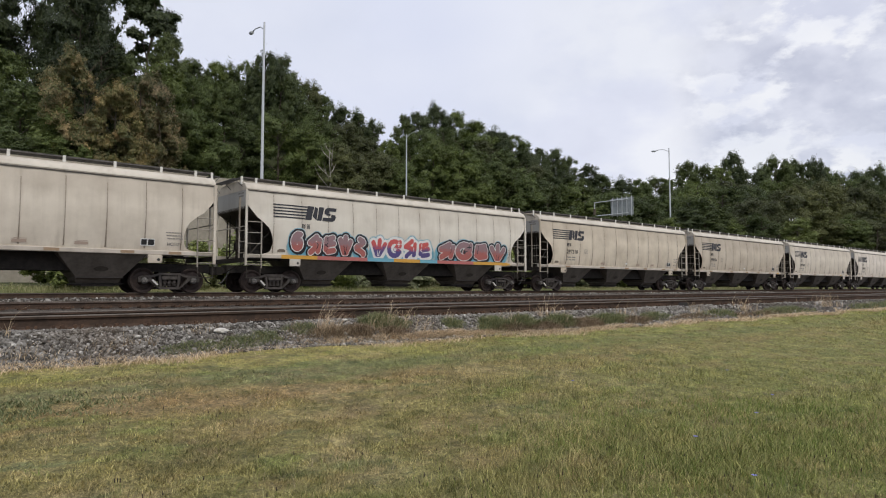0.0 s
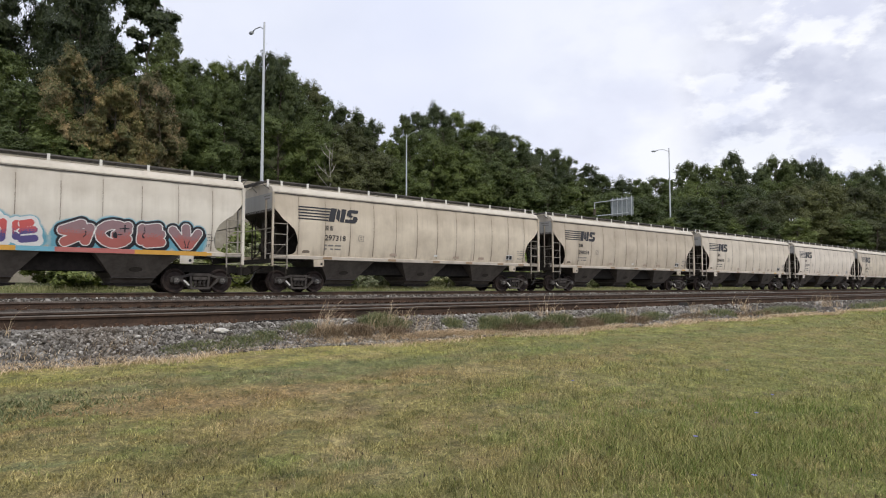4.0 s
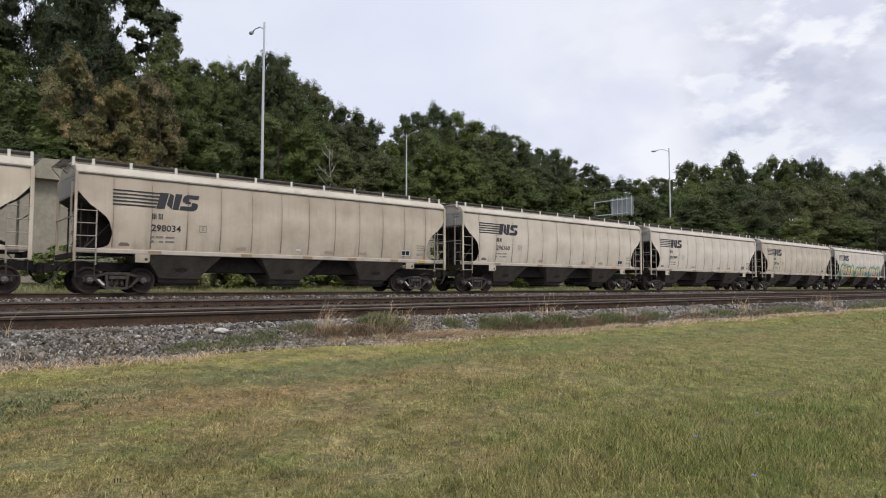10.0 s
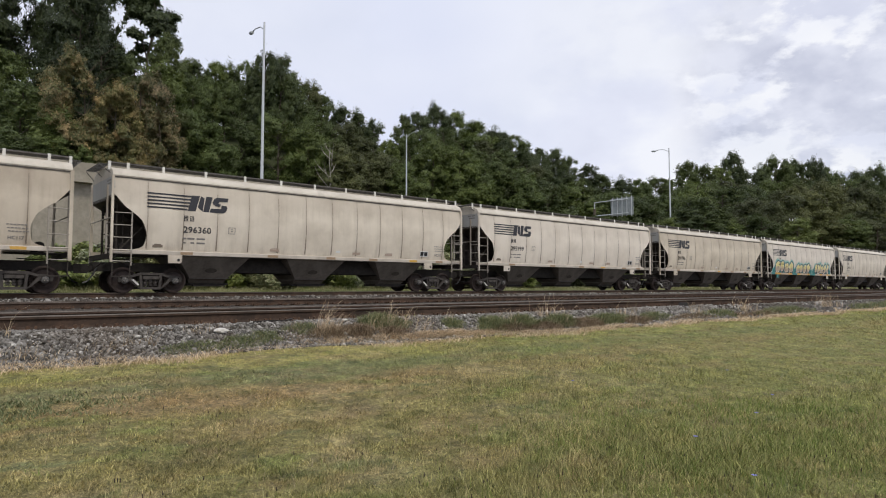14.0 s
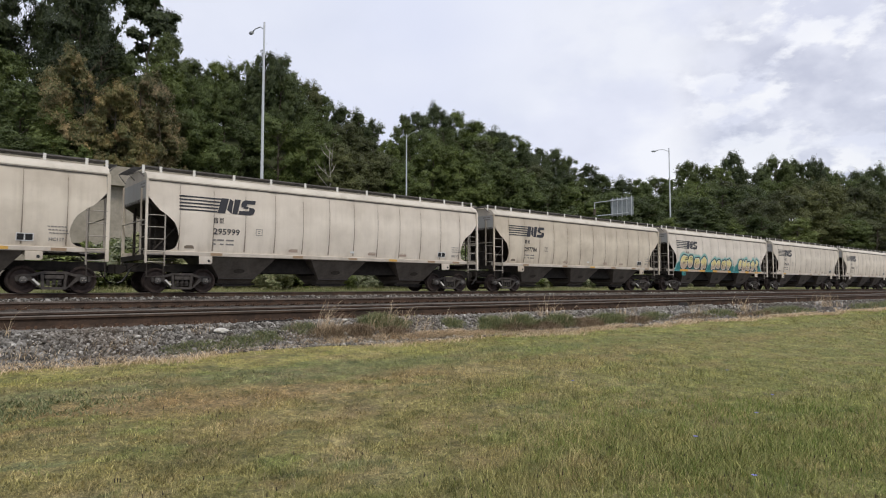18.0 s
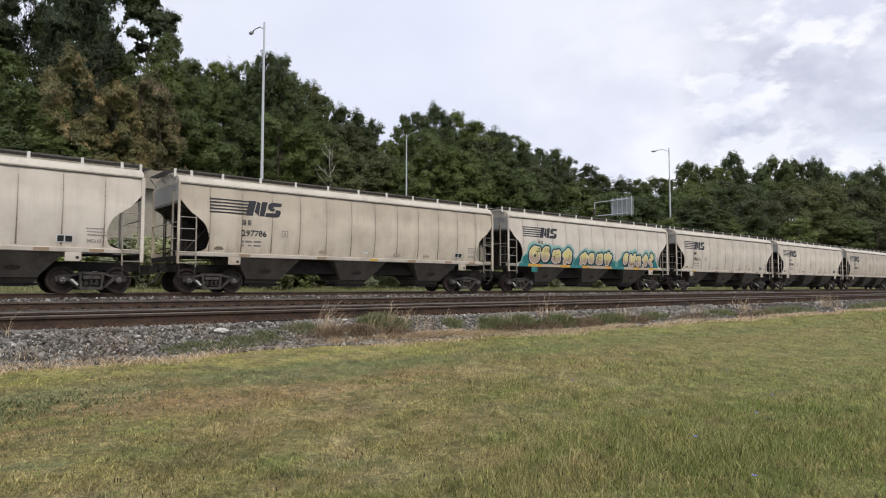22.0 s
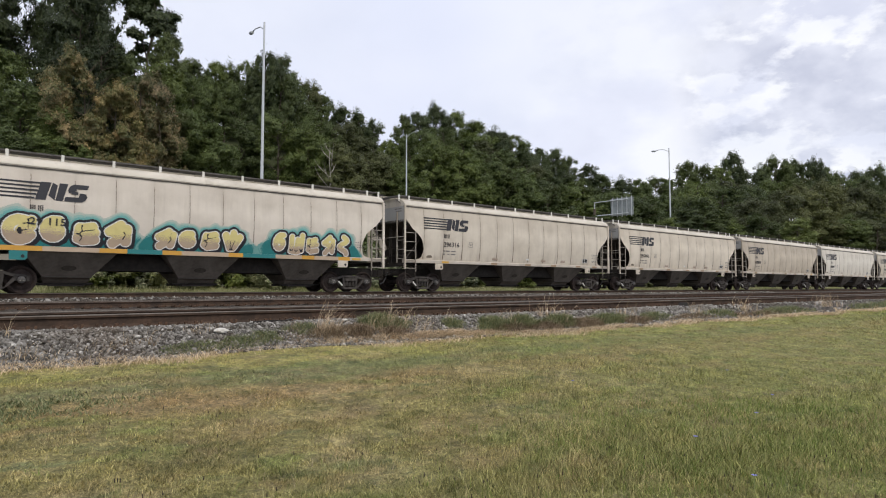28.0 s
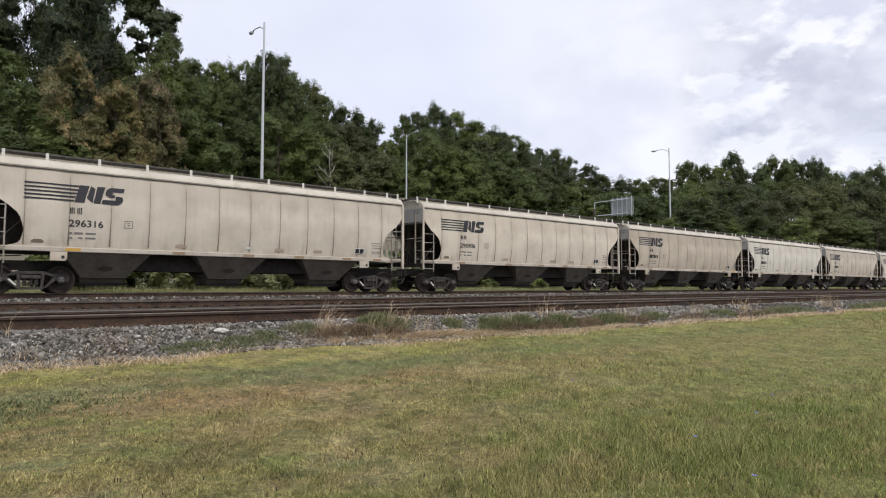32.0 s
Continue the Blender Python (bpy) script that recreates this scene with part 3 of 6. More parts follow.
    for s in (-1, 1):
        g.box((-HALF, s * 1.08 - 0.012, 4.69), (HALF, s * 1.08 + 0.012, 4.74))
        g.box((-HALF, s * 0.52 - 0.012, 4.69), (HALF, s * 0.52 + 0.012, 4.74))
        for k in range(11):
            y = s * (0.57 + 0.046 * k)
            g.box((-HALF, y - 0.012, 4.705), (HALF, y + 0.012, 4.733))
        x = -HALF
        while x < HALF:
            g.box((x, s * 0.80 - 0.27, 4.695), (x + 0.03, s * 0.80 + 0.27, 4.705))
            x += 0.8
    d["board"] = g.mesh("running_board", M_GRATE)
    d["post"] = Geo().box((-0.045, -1.125, 4.44), (0.045, -1.085, 4.75)).box((-0.05, -1.16, 4.43), (0.05, -1.06, 4.455)).mesh("board_post", M_POST)
    g = Geo()
    g.box((-0.62, -0.42, 4.58), (0.62, 0.42, 4.67))
    g.tube((0, -0.46, 4.68), (0, 0.46, 4.68), 0.025)
    d["hatch"] = g.mesh("hatch_cover", M_ROOF)
    # end cross-over board at the roof
    g = Geo()
    for k in range(5):
        g.box((-HALF - 0.32 + 0.07 * k, -1.05, 4.62), (-HALF - 0.29 + 0.07 * k, 1.05, 4.65))
    g.line([(-HALF - 0.30, -1.05, 4.60), (-HALF, -1.25, 4.30)], 0.016)
    g.line([(-HALF - 0.30, 0, 4.60), (-HALF, 0, 4.30)], 0.016)
    g.line([(-HALF - 0.30, 1.05, 4.60), (-HALF, 1.25, 4.30)], 0.016)
    d["crossover"] = g.mesh("end_platform", M_GRATE)
    # corner post, ladders, end rails
    g = Geo()
    g.box((-HALF - 0.01, -1.60, 1.10), (-HALF + 0.07, -1.53, 4.18))
    d["corner"] = g.mesh("corner_post", M_POST)
    d["corner_far"] = Geo().box((-HALF - 0.02, 1.52, 1.10), (-HALF + 0.09, 1.60, 4.18)).mesh("corner_post", M_POST)
    g = Geo()
    g.box((-HALF + 0.665, -1.585, 0.98), (-HALF + 0.708, -1.54, 3.02))
    d["stile"] = g.mesh("ladder_stile", M_POST)
    d["rung"] = Geo().tube((-HALF + 0.05, -1.585, 0), (-HALF + 0.70, -1.585, 0), 0.018).mesh("ladder_rung", M_POST)
    d["step"] = Geo().line([(-HALF + 0.08, -1.55, 1.12), (-HALF + 0.08, -1.55, 0.58), (-HALF + 0.66, -1.55, 0.58), (-HALF + 0.66, -1.55, 1.12)], 0.018).mesh("sill_step", M_POST)
    d["end_ladder"] = Geo().box((-HALF - 0.03, -0.98, 1.2), (-HALF + 0.03, -0.93, 3.9)).mesh("end_ladder_stile", M_POST)
    d["end_rung"] = Geo().tube((-HALF, -1.54, 0), (-HALF, -0.95, 0), 0.017).mesh("end_rung", M_POST)
    d["end_rail"] = Geo().line([(-HALF - 0.02, -1.5, 2.66), (-HALF - 0.02, 1.5, 2.66)], 0.02).mesh("grab_rail", M_POST)
    g = Geo()
    g.box((-HALF - 0.04, -1.46, 1.22), (-HALF + 0.10, 1.46, 1.40))
    g.box((-HALF + 0.10, -0.45, 1.36), (-HALF + 1.7, 0.45, 1.40))
    d["end_sill"] = g.mesh("end_sill", M_GRIME)
    g = Geo()
    g.prism([(-0.20, 1.40), (0.30, 1.40), (0.30, 1.16), (0.24, 1.10), (-0.20, 1.10)], "y", -1.53, -1.49)
    d["jack"] = g.mesh("jacking_pad", M_POST)
    d["hole"] = Geo().tube((0.17, -1.538, 1.22), (0.17, -1.525, 1.22), 0.055, n=12).mesh("pad_hole", M_BLACK)
    # coupler and hoses
    g = Geo()
    g.box((-HALF - 0.62, -0.10, 0.78), (-HALF - 0.1, 0.10, 1.0))
    g.prism([(-HALF - 0.62, -0.18), (-HALF - 0.40, -0.20), (-HALF - 0.34, 0.16), (-HALF - 0.50, 0.22), (-HALF - 0.66, 0.10)], "z", 0.72, 1.05)
    g.tube((-HALF - 0.2, -1.2, 1.05), (-HALF - 0.35, -0.1, 0.75), 0.018)
    d["coupler"] = g.mesh("coupler", M_GRIME)
    hose = [(-HALF - 0.15, -0.38, 0.95), (-HALF - 0.28, -0.40, 0.66), (-HALF - 0.45, -0.40, 0.42), (-HALF - 0.61, -0.40, 0.36)]
    d["hose"] = Geo().line(hose, 0.03).mesh("brake_hose", M_BLACK)
    g = Geo()
    g.tube((-HALF + 0.5, 0.62, 1.95), (-HALF + 1.3, 0.62, 1.95), 0.2, n=12)
    g.box((-HALF + 0.35, -0.4, 1.43), (-HALF + 0.8, 0.1, 1.9))
    g.line([(-HALF + 0.4, -0.4, 1.5), (-HALF + 0.4, -0.4, 3.2)], 0.03)
    g.line([(-HALF + 0.2, 0.5, 1.5), (-HALF + 0.2, 0.5, 3.3)], 0.03)
    d["brake"] = g.mesh("brake_gear", M_GRIME)
    # pipes, angle posts and boxes standing in the bay of the car's end
    g = Geo()
    for x, y, z in ((0.30, -1.05, 3.3), (0.62, -0.62, 2.9), (0.25, -0.15, 3.35), (0.55, 0.45, 3.0), (0.28, 1.0, 3.3)):
        g.box((-HALF + x - 0.022, y - 0.022, 1.38), (-HALF + x + 0.022, y + 0.022, z))
    g.line([(-HALF + 0.3, -1.05, 1.45), (-HALF + 1.3, -1.05, 2.55)], 0.03)
    g.line([(-HALF + 0.3, 1.0, 1.45), (-HALF + 1.3, 1.0, 2.55)], 0.03)
    g.line([(-HALF + 0.2, -1.2, 1.75), (-HALF + 0.2, 1.2, 1.75)], 0.022)
    g.line([(-HALF + 0.22, -0.9, 2.2), (-HALF + 0.22, 0.7, 2.2)], 0.018)
    d["end_frame"] = g.mesh("end_frame", M_SLOPE)
    g = Geo()
    g.box((-HALF + 0.45, -0.95, 1.40), (-HALF + 0.85, -0.70, 1.80))
    g.tube((-HALF + 0.75, -0.35, 1.62), (-HALF + 0.75, 0.35, 1.62), 0.17, n=12)
    g.line([(-HALF + 0.5, -0.8, 1.5), (-HALF + 0.1, -1.3, 1.15), (-HALF + 0.9, -1.35, 1.0)], 0.02)
    g.line([(-HALF + 1.2, -1.3, 1.25), (-HALF + 0.2, -1.25, 1.2), (-HALF - 0.1, -0.9, 0.95)], 0.022)
    d["valve_box"] = g.mesh("valve_box", M_GRIME)
    # truck
    for key, y0, y1 in (("frame_near", -1.06, -0.93), ("frame_far", 0.93, 1.06)):
        g = Geo()
        # top chord, bottom chord, diagonal braces and pedestal jaws
        g.prism([(-1.10, 0.56), (-0.98, 0.63), (-0.62, 0.66), (-0.36, 0.75), (0.36, 0.75), (0.62, 0.66), (0.98, 0.63), (1.10, 0.56), (0.62, 0.575), (0.34, 0.655), (-0.34, 0.655), (-0.62, 0.575)], "y", y0, y1)
        g.prism([(-0.42, 0.22), (-0.34, 0.125), (0.34, 0.125), (0.42, 0.22)], "y", y0 - 0.02, y1 + 0.02)
        for s in (-1, 1):
            g.prism([(s * 0.42, 0.22), (s * 0.36, 0.13), (s * 0.80, 0.50), (s * 0.68, 0.58)], "y", y0, y1)
            g.prism([(s * 0.28, 0.20), (s * 0.36, 0.20), (s * 0.40, 0.66), (s * 0.31, 0.66)], "y", y0, y1)
            g.prism([(s * 0.68, 0.50), (s * 0.76, 0.40), (s * 0.80, 0.60), (s * 0.70, 0.61)], "y", y0 + 0.01, y1 - 0.01)
            g.prism([(s * 1.02, 0.40), (s * 1.10, 0.40), (s * 1.12, 0.58), (s * 1.02, 0.60)], "y", y0 + 0.01, y1 - 0.01)
        d[key] = g.mesh("side_frame", M_TRUCK)
    for key, y0 in (("springs_near", -1.0), ("springs_far", 1.0)):
        g = Geo()
        g.box((-0.28, y0 - 0.10, 0.50), (0.28, y0 + 0.10, 0.62))
        d[key] = g.mesh("bolster_end", M_TRUCK)
    coil = []
    for k in range(5):
        coil += [(0.05, 0.26 + 0.05 * k), (0.078, 0.27 + 0.05 * k), (0.078, 0.285 + 0.05 * k), (0.05, 0.295 + 0.05 * k)]
    d["spring"] = Geo().lathe(coil, "z", 10).mesh("coil_spring", M_TRUCK)
    g = Geo()
    g.box((-0.22, -0.95, 0.45), (0.22, 0.95, 0.68))
    g.box((-0.18, -0.3, 0.68), (0.18, 0.3, 0.80))
    d["bolster"] = g.mesh("truck_bolster", M_GRIME)
    g = Geo()
    for k in range(3):
        a = math.pi / 2 + 2 * math.pi * k / 3
        g.tube((0.052 * math.cos(a), -1.145, 0.052 * math.sin(a)), (0.052 * math.cos(a), -1.12, 0.052 * math.sin(a)), 0.017, n=6)
    d["bolts"] = g.mesh("cap_screw", M_LADDER)
    d["lever"] = Geo().prism([(-0.66, 0.47), (-0.60, 0.50), (-0.40, 0.30), (-0.46, 0.27)], "y", -1.10, -1.07).mesh("brake_lever", M_POST)
    g = Geo().lathe([(0.0, -1.13), (0.05, -1.13), (0.075, -1.12), (0.08, -1.09), (0.115, -1.08), (0.115, -0.93), (0.0, -0.93)], "y", 16)
    d["cap"] = g.mesh("bearing_cap", M_BRIGHT, True)
    g = Geo().lathe([(0.0, 1.13), (0.05, 1.13), (0.075, 1.12), (0.08, 1.09), (0.115, 1.08), (0.115, 0.93), (0.0, 0.93)], "y", 16)
    d["cap_far"] = g.mesh("bearing_cap", M_BRIGHT, True)
    g = Geo()
    R = WHEEL_R
    for s in (-1, 1):
        g.lathe([(0.09, s * 0.86), (0.16, s * 0.86), (0.20, s * 0.81), (0.34, s * 0.785), (R - 0.07, s * 0.82), (R - 0.05, s * 0.845), (R - 0.004, s * 0.845),
                 (R, s * 0.835), (R, s * 0.725), (R + 0.027, s * 0.715), (R + 0.027, s * 0.69), (R - 0.05, s * 0.685), (R - 0.08, s * 0.73), (0.20, s * 0.73), (0.16, s * 0.68), (0.09, s * 0.68)], "y", 32)
    g.tube((0, -0.95, 0), (0, 0.95, 0), 0.085, n=12)
    for s in (-1, 1):      # balance marks cast in the plate
        g.box((0.22, s * 0.79 - 0.015, -0.03), (0.30, s * 0.79 + 0.015, 0.03))
    d["wheelset"] = g.mesh("wheelset", M_WHEEL, True)
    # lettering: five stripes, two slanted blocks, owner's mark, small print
    g = Geo()
    for k in range(5):
        z = 3.655 - 0.127 * k
        x1 = 1.42 + 0.20 - 0.045 * k
        for a, b in zip(np.linspace(0, x1, 9), np.linspace(0, x1, 9)[1:]):
            g.add([on_side(a, z - 0.028), on_side(b, z - 0.028), on_side(b, z + 0.028), on_side(a, z + 0.028)], [(0, 1, 2, 3)])
    d["stripes"] = g.mesh("emblem_stripes", M_INK, turn=False)
    slants = {"block_a": [[(0.0, 0.0), (0.30, 0.0), (0.46, 0.60), (0.16, 0.60)], [(0.37, 0.16), (0.56, 0.0), (0.64, 0.52), (0.50, 0.60)], [(0.58, 0.0), (0.80, 0.0), (0.95, 0.60), (0.70, 0.60)]],
              "block_b": [[(0.83, 0.0), (1.36, 0.0), (1.47, 0.06), (1.53, 0.19), (1.50, 0.29), (1.30, 0.31), (1.27, 0.16), (0.87, 0.15)],
                          [(1.24, 0.25), (1.27, 0.34), (1.06, 0.37), (1.04, 0.26)],
                          [(0.97, 0.29), (1.01, 0.30), (1.21, 0.39), (1.20, 0.45), (1.54, 0.45), (1.58, 0.60), (1.12, 0.60), (1.00, 0.52), (0.95, 0.40)]]}
    for key, shapes in slants.items():
        g = Geo()
        for shape in shapes:
            g.add([on_side(x, 3.10 + z, 0.007) for x, z in shape], [tuple(range(len(shape)))])
        d[key] = g.mesh("emblem_block", M_INK, turn=False)

    def bars(rows, mat, name):
        g = Geo()
        for x0, x1, z0, z1 in rows:
            g.add([on_side(x0, z0), on_side(x1, z0), on_side(x1, z1), on_side(x0, z1)], [(0, 1, 2, 3)])
        return g.mesh(name, mat, turn=False)
    d["mark"] = bars([(a, a + 0.034, 2.70, 2.91) for a in (0.0, 0.055, 0.11, 0.22, 0.275, 0.33)], M_INK, "owner_mark")
    d["number_bars"] = bars([(0.18 * k, 0.18 * k + 0.13, 2.28, 2.50) for k in range(6)], M_INK, "number_bars")
    d["small"] = bars([(0.0, 0.12, 2.02, 2.08), (0.17, 0.44, 2.02, 2.08), (0.52, 0.84, 2.02, 2.08), (0.0, 0.12, 1.86, 1.92), (0.3, 0.44, 1.86, 1.92), (0.52, 0.84, 1.86, 1.92)], M_FAINT, "small_print")
    d["small_b"] = bars([(0.10 * k + 0.03 * r, 0.10 * k + 0.075 + 0.03 * r, 2.22 - 0.11 * r, 2.255 - 0.11 * r) for r in range(3) for k in range(6)], M_FAINT, "small_print")
    d["placard"] = bars([(0, 0.022, 2.30, 2.56), (0.256, 0.278, 2.30, 2.56), (0.022, 0.256, 2.30, 2.322), (0.022, 0.256, 2.538, 2.56), (0.09, 0.19, 2.46, 2.49), (0.10, 0.18, 2.38, 2.42)], M_FAINT, "placard_outline")
    d["tag"] = bars([(0, 0.50, 1.72, 1.98)], M_WHITE, "tag_panel")
    g = Geo()
    for x0, x1 in ((0.03, 0.22), (0.26, 0.47)):
        g.add([on_side(x0, 1.75, 0.010), on_side(x1, 1.75, 0.010), on_side(x1, 1.95, 0.010), on_side(x0, 1.95, 0.010)], [(0, 1, 2, 3)])
    d["tag_ink"] = g.mesh("tag_ink", M_BLACK, turn=False)
    d["sticker"] = bars([(0, 0.22, 1.74, 1.83)], M_WHITE, "white_sticker")
    d["vent"] = bars([(0, 0.36, 1.68, 1.76), (0.05, 0.31, 1.76, 1.80)], M_SEAM, "vent_plate")
    d["scuff"] = bars([(0, 0.42, 1.68, 1.78), (0.06, 0.42, 1.80, 1.82)], M_OLDPAINT, "old_patch")
    g = Geo().box((0, -1.519, 1.43), (0.46, -1.514, 1.53))
    d["reflector"] = g.mesh("reflector_strip", M_RUSTBAND)
    return d


CARS = car_meshes()


def text_mesh(text, size):
    cu = bpy.data.curves.new("lettering", "FONT")
    cu.body, cu.size, cu.resolution_u, cu.offset = text, size, 2, 0.005
    ob = bpy.data.objects.new("lettering", cu)
    scene.collection.objects.link(ob)
    me = bpy.data.meshes.new_from_object(ob.evaluated_get(bpy.context.evaluated_depsgraph_get()))
    bpy.data.objects.remove(ob)
    return me


def code_mesh():
    me = text_mesh("HC117", 0.15)
    co = np.empty(len(me.vertices) * 3, dtype=np.float32)
    me.vertices.foreach_get("co", co)
    co = co.reshape(-1, 3)
    w = co[:, 0].max()
    me.vertices.foreach_set("co", np.array([on_side(p[0] * 0.46 / w, 1.76 + p[1]) for p in co], dtype=np.float32).ravel())
    me.materials.clear()
    me.materials.append(M_FAINT)
    me.name = "stencil_code"
    return me


CODE = code_mesh()


def hopper_car(k, paint, number, label, yellow=False):
    """One covered hopper: its origin is on the rail heads under its middle."""
    d, p = CARS, PAINTS[paint]
    car = thing("hopper_car", label, "freight car", "covered hopper cars of the train")
    turn = Matrix.Rotation(math.pi, 4, "Z")

    def put(key, mat=None, m=None, parent=car, lab=""):
        me = d[key] if isinstance(key, str) else key
        ob = part(me.name.split(".")[0], me, mat or me.materials[0], parent, lab)
        if m is not None:
            ob.matrix_basis = m
        return ob

    near = put("near", p, None, car, "curved welded side sheet with worn paint")
    put("far", p)
    roof = put("roof", None, None, car, "pale rounded steel roof")
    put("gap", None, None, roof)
    sill = put("sill", M_SILL, None, car, "pale side sill with brown stains")
    put("sill_far", p)
    for i, x in enumerate(PANEL):
        put(d["seam"][i], None, pose(x, 0, 0), near)
    board = put("board", None, None, car, "dark grating running board")
    for x in POSTS:
        put("post", None, pose(x, 0, 0), board)
    for x in np.linspace(-7.0, 7.0, 10):
        put("hatch", None, pose(x, 0, 0), roof)
    for m in (None, turn):
        front = m is None
        put("end", None, m, car, "grey upper end panel")
        put("end_print", None, m)["kind"] = "stuff"
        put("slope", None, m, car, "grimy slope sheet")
        put("crossover", None, m, board)
        # near side keeps its ladder at both ends
        flip = Matrix.Identity(4) if front else Matrix.Scale(-1, 4, (1, 0, 0))
        for key in ("corner", "corner_far", "end_sill"):
            ob = put(key, p if key != "end_sill" else None, m)
        mirror = [("stile", 0), ("step", 0), ("end_ladder", 0)] + [("rung", z) for z in (1.13, 1.52, 1.98, 2.42, 2.86)] + [("end_rung", z) for z in (1.6, 2.05, 2.5)]
        for key, z in mirror:
            ob = put(MIRROR[key] if not front else key, M_SLOPE if key == "step" else M_LADDER, pose(0, 0, z))
        put("end_rail", M_LADDER, m)
        if front:
            put("end_frame", None, m, car, "grimy angle posts and braces of the car end, toned for shade")
        put("valve_box", None, m)
        put("jack", p, pose(-HALF + 2.18, 0, 0) if front else pose(HALF - 2.25, 0, 0), sill)
        put("hole", None, pose(-HALF + 2.18, 0, 0) if front else pose(HALF - 2.25, 0, 0), sill)
        put("coupler", None, m)
        put("hose", None, m)
    put("shear_web", None, None, car, "grimy plate under the slope sheet, toned for shade")
    put("brake", None, None, car, "brake cylinder and rods under the slope sheet")
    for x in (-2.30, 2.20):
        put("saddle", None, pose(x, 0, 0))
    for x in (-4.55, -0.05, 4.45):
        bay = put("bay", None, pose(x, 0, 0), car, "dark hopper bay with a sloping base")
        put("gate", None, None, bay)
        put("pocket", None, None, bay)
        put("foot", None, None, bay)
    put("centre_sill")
    wheels = []
    for x in (-CENTRES, CENTRES):
        tr = put("bolster", None, pose(x, 0, 0))
        tr.name = "truck"
        for key in ("frame_near", "frame_far", "springs_near", "springs_far"):
            put(key, None, None, tr)
        for sx in (-0.17, 0.0, 0.17):
            put("spring", None, pose(sx, -1.0, 0), tr)
        put("lever", None, None, tr)
        for a in (-AXLE, AXLE):
            for key in ("cap", "cap_far"):
                put(key, None, pose(a, 0, WHEEL_R), tr)
            put("bolts", None, pose(a, 0, WHEEL_R), tr)["kind"] = "stuff"
            ws = put("wheelset", None, pose(a, 0, WHEEL_R), tr)
            wheels.append((ws, a))
    # lettering on the near side
    put("stripes", None, pose(-HALF + 1.17, 0, 0), near, "five dark stripes of the emblem")
    for key in ("block_a", "block_b"):
        put(key, None, pose(-HALF + 2.62, 0, 0), near, "slanted dark block of the emblem")
    put("mark", None, pose(-HALF + 2.50, 0, 0), near)["kind"] = "stuff"
    if number:
        me = text_mesh(number, 0.33)
        co = np.empty(len(me.vertices) * 3, dtype=np.float32)
        me.vertices.foreach_get("co", co)
        co = co.reshape(-1, 3)
        w = co[:, 0].max()
        xz = co.copy()
        for i in range(len(co)):
            xz[i] = on_side(co[i, 0] * 1.06 / w, 2.27 + co[i, 1], 0.03 if number == "29 115" else 0.006)
        me.vertices.foreach_set("co", xz.ravel())
        me.materials.clear()
        me.materials.append(M_INK)
        me.name = "car_number"
        put(me, None, pose(-HALF + 2.48, 0, 0), near, "black car number " + number)
    elif number is None:
        put("number_bars", None, pose(-HALF + 2.48, 0, 0), near)
    if number != "29 115":
        put("small", None, pose(-HALF + 2.48, 0, 0), near)["kind"] = "stuff"
    put("placard", None, pose(-HALF + 4.22, 0, 0), near)
    put("vent", None, pose(-HALF + 1.42, 0, 0), near)
    put("tag", None, pose(HALF - 2.72, 0, 0), near)
    put("tag_ink", None, pose(HALF - 2.72, 0, 0), near)
    put("small_b", None, pose(HALF - 1.85, 0, 0), near)["kind"] = "stuff"
    put(CODE, None, pose(HALF - 1.80, 0, 0), near, "black stencilled code HC117")
    put("sticker", None, pose(-HALF + 9.15 - 0.4 * (k % 3), 0, 0), near)
    for x in (-2.6, 1.4, 3.2):
        put("scuff", None, pose(x + 0.3 * (k % 2), 0, 0), near)
    for i, x in enumerate((-5.9, -2.4, 0.35, 2.6, 4.95, 6.6)):
        put("reflector", M_YELLOW if yellow or (k + i) % 7 == 0 else None, pose(x, 0, 0), sill)
    return car, wheels


def mirrored(key, name):
    me = CARS[key].copy()
    co = np.empty(len(me.vertices) * 3, dtype=np.float32)
    me.vertices.foreach_get("co", co)
    co[0::3] *= -1
    me.vertices.foreach_set("co", co)
    me.flip_normals()
    me.name = name
    return me


MIRROR = {key: mirrored(key, CARS[key].name.split(".")[0]) for key in ("stile", "step", "end_ladder", "rung", "end_rung")}

TRAIN = []
for k, paint, number, label in (
        (-1, "cream", "", "cream covered hopper car with worn paint on the rails"),
        (0, "white", "", "off-white covered hopper car with red and blue spray paint"),
        (1, "tan", "297318", "tan covered hopper car with dusty curved sides"),
        (2, "dull", "298034", "dull tan covered hopper car with dark lettering"),
        (3, "cream", "296360", "cream covered hopper car with dark lettering"),
        (4, "pale", "295999", "pale covered hopper car with dark stripes"),
        (5, "tan", "297786", "tan covered hopper car with dusty sides"),
        (6, "pale", "29 115", "pale covered hopper car with yellow and teal spray paint"),
        (7, "cream", "296316", "cream covered hopper car with worn lettering"),
        (8, "cream", "296906", "cream covered hopper car with dusty sides"),
        (9, "dull", None, "tan covered hopper car with dusty sides"),
        (10, "white", None, "off-white covered hopper car"),
        (11, "tan", None, "tan covered hopper car in the train"),
        (12, "cream", None, "cream covered hopper car in the train"),
        (13, "cream", None, "cream covered hopper car in the train"),
        (14, "tan", None, "tan covered hopper car in the train")):
    car, wheels = hopper_car(k, paint, number, label, k in (0, 6))
    TRAIN.append((k, car, wheels))

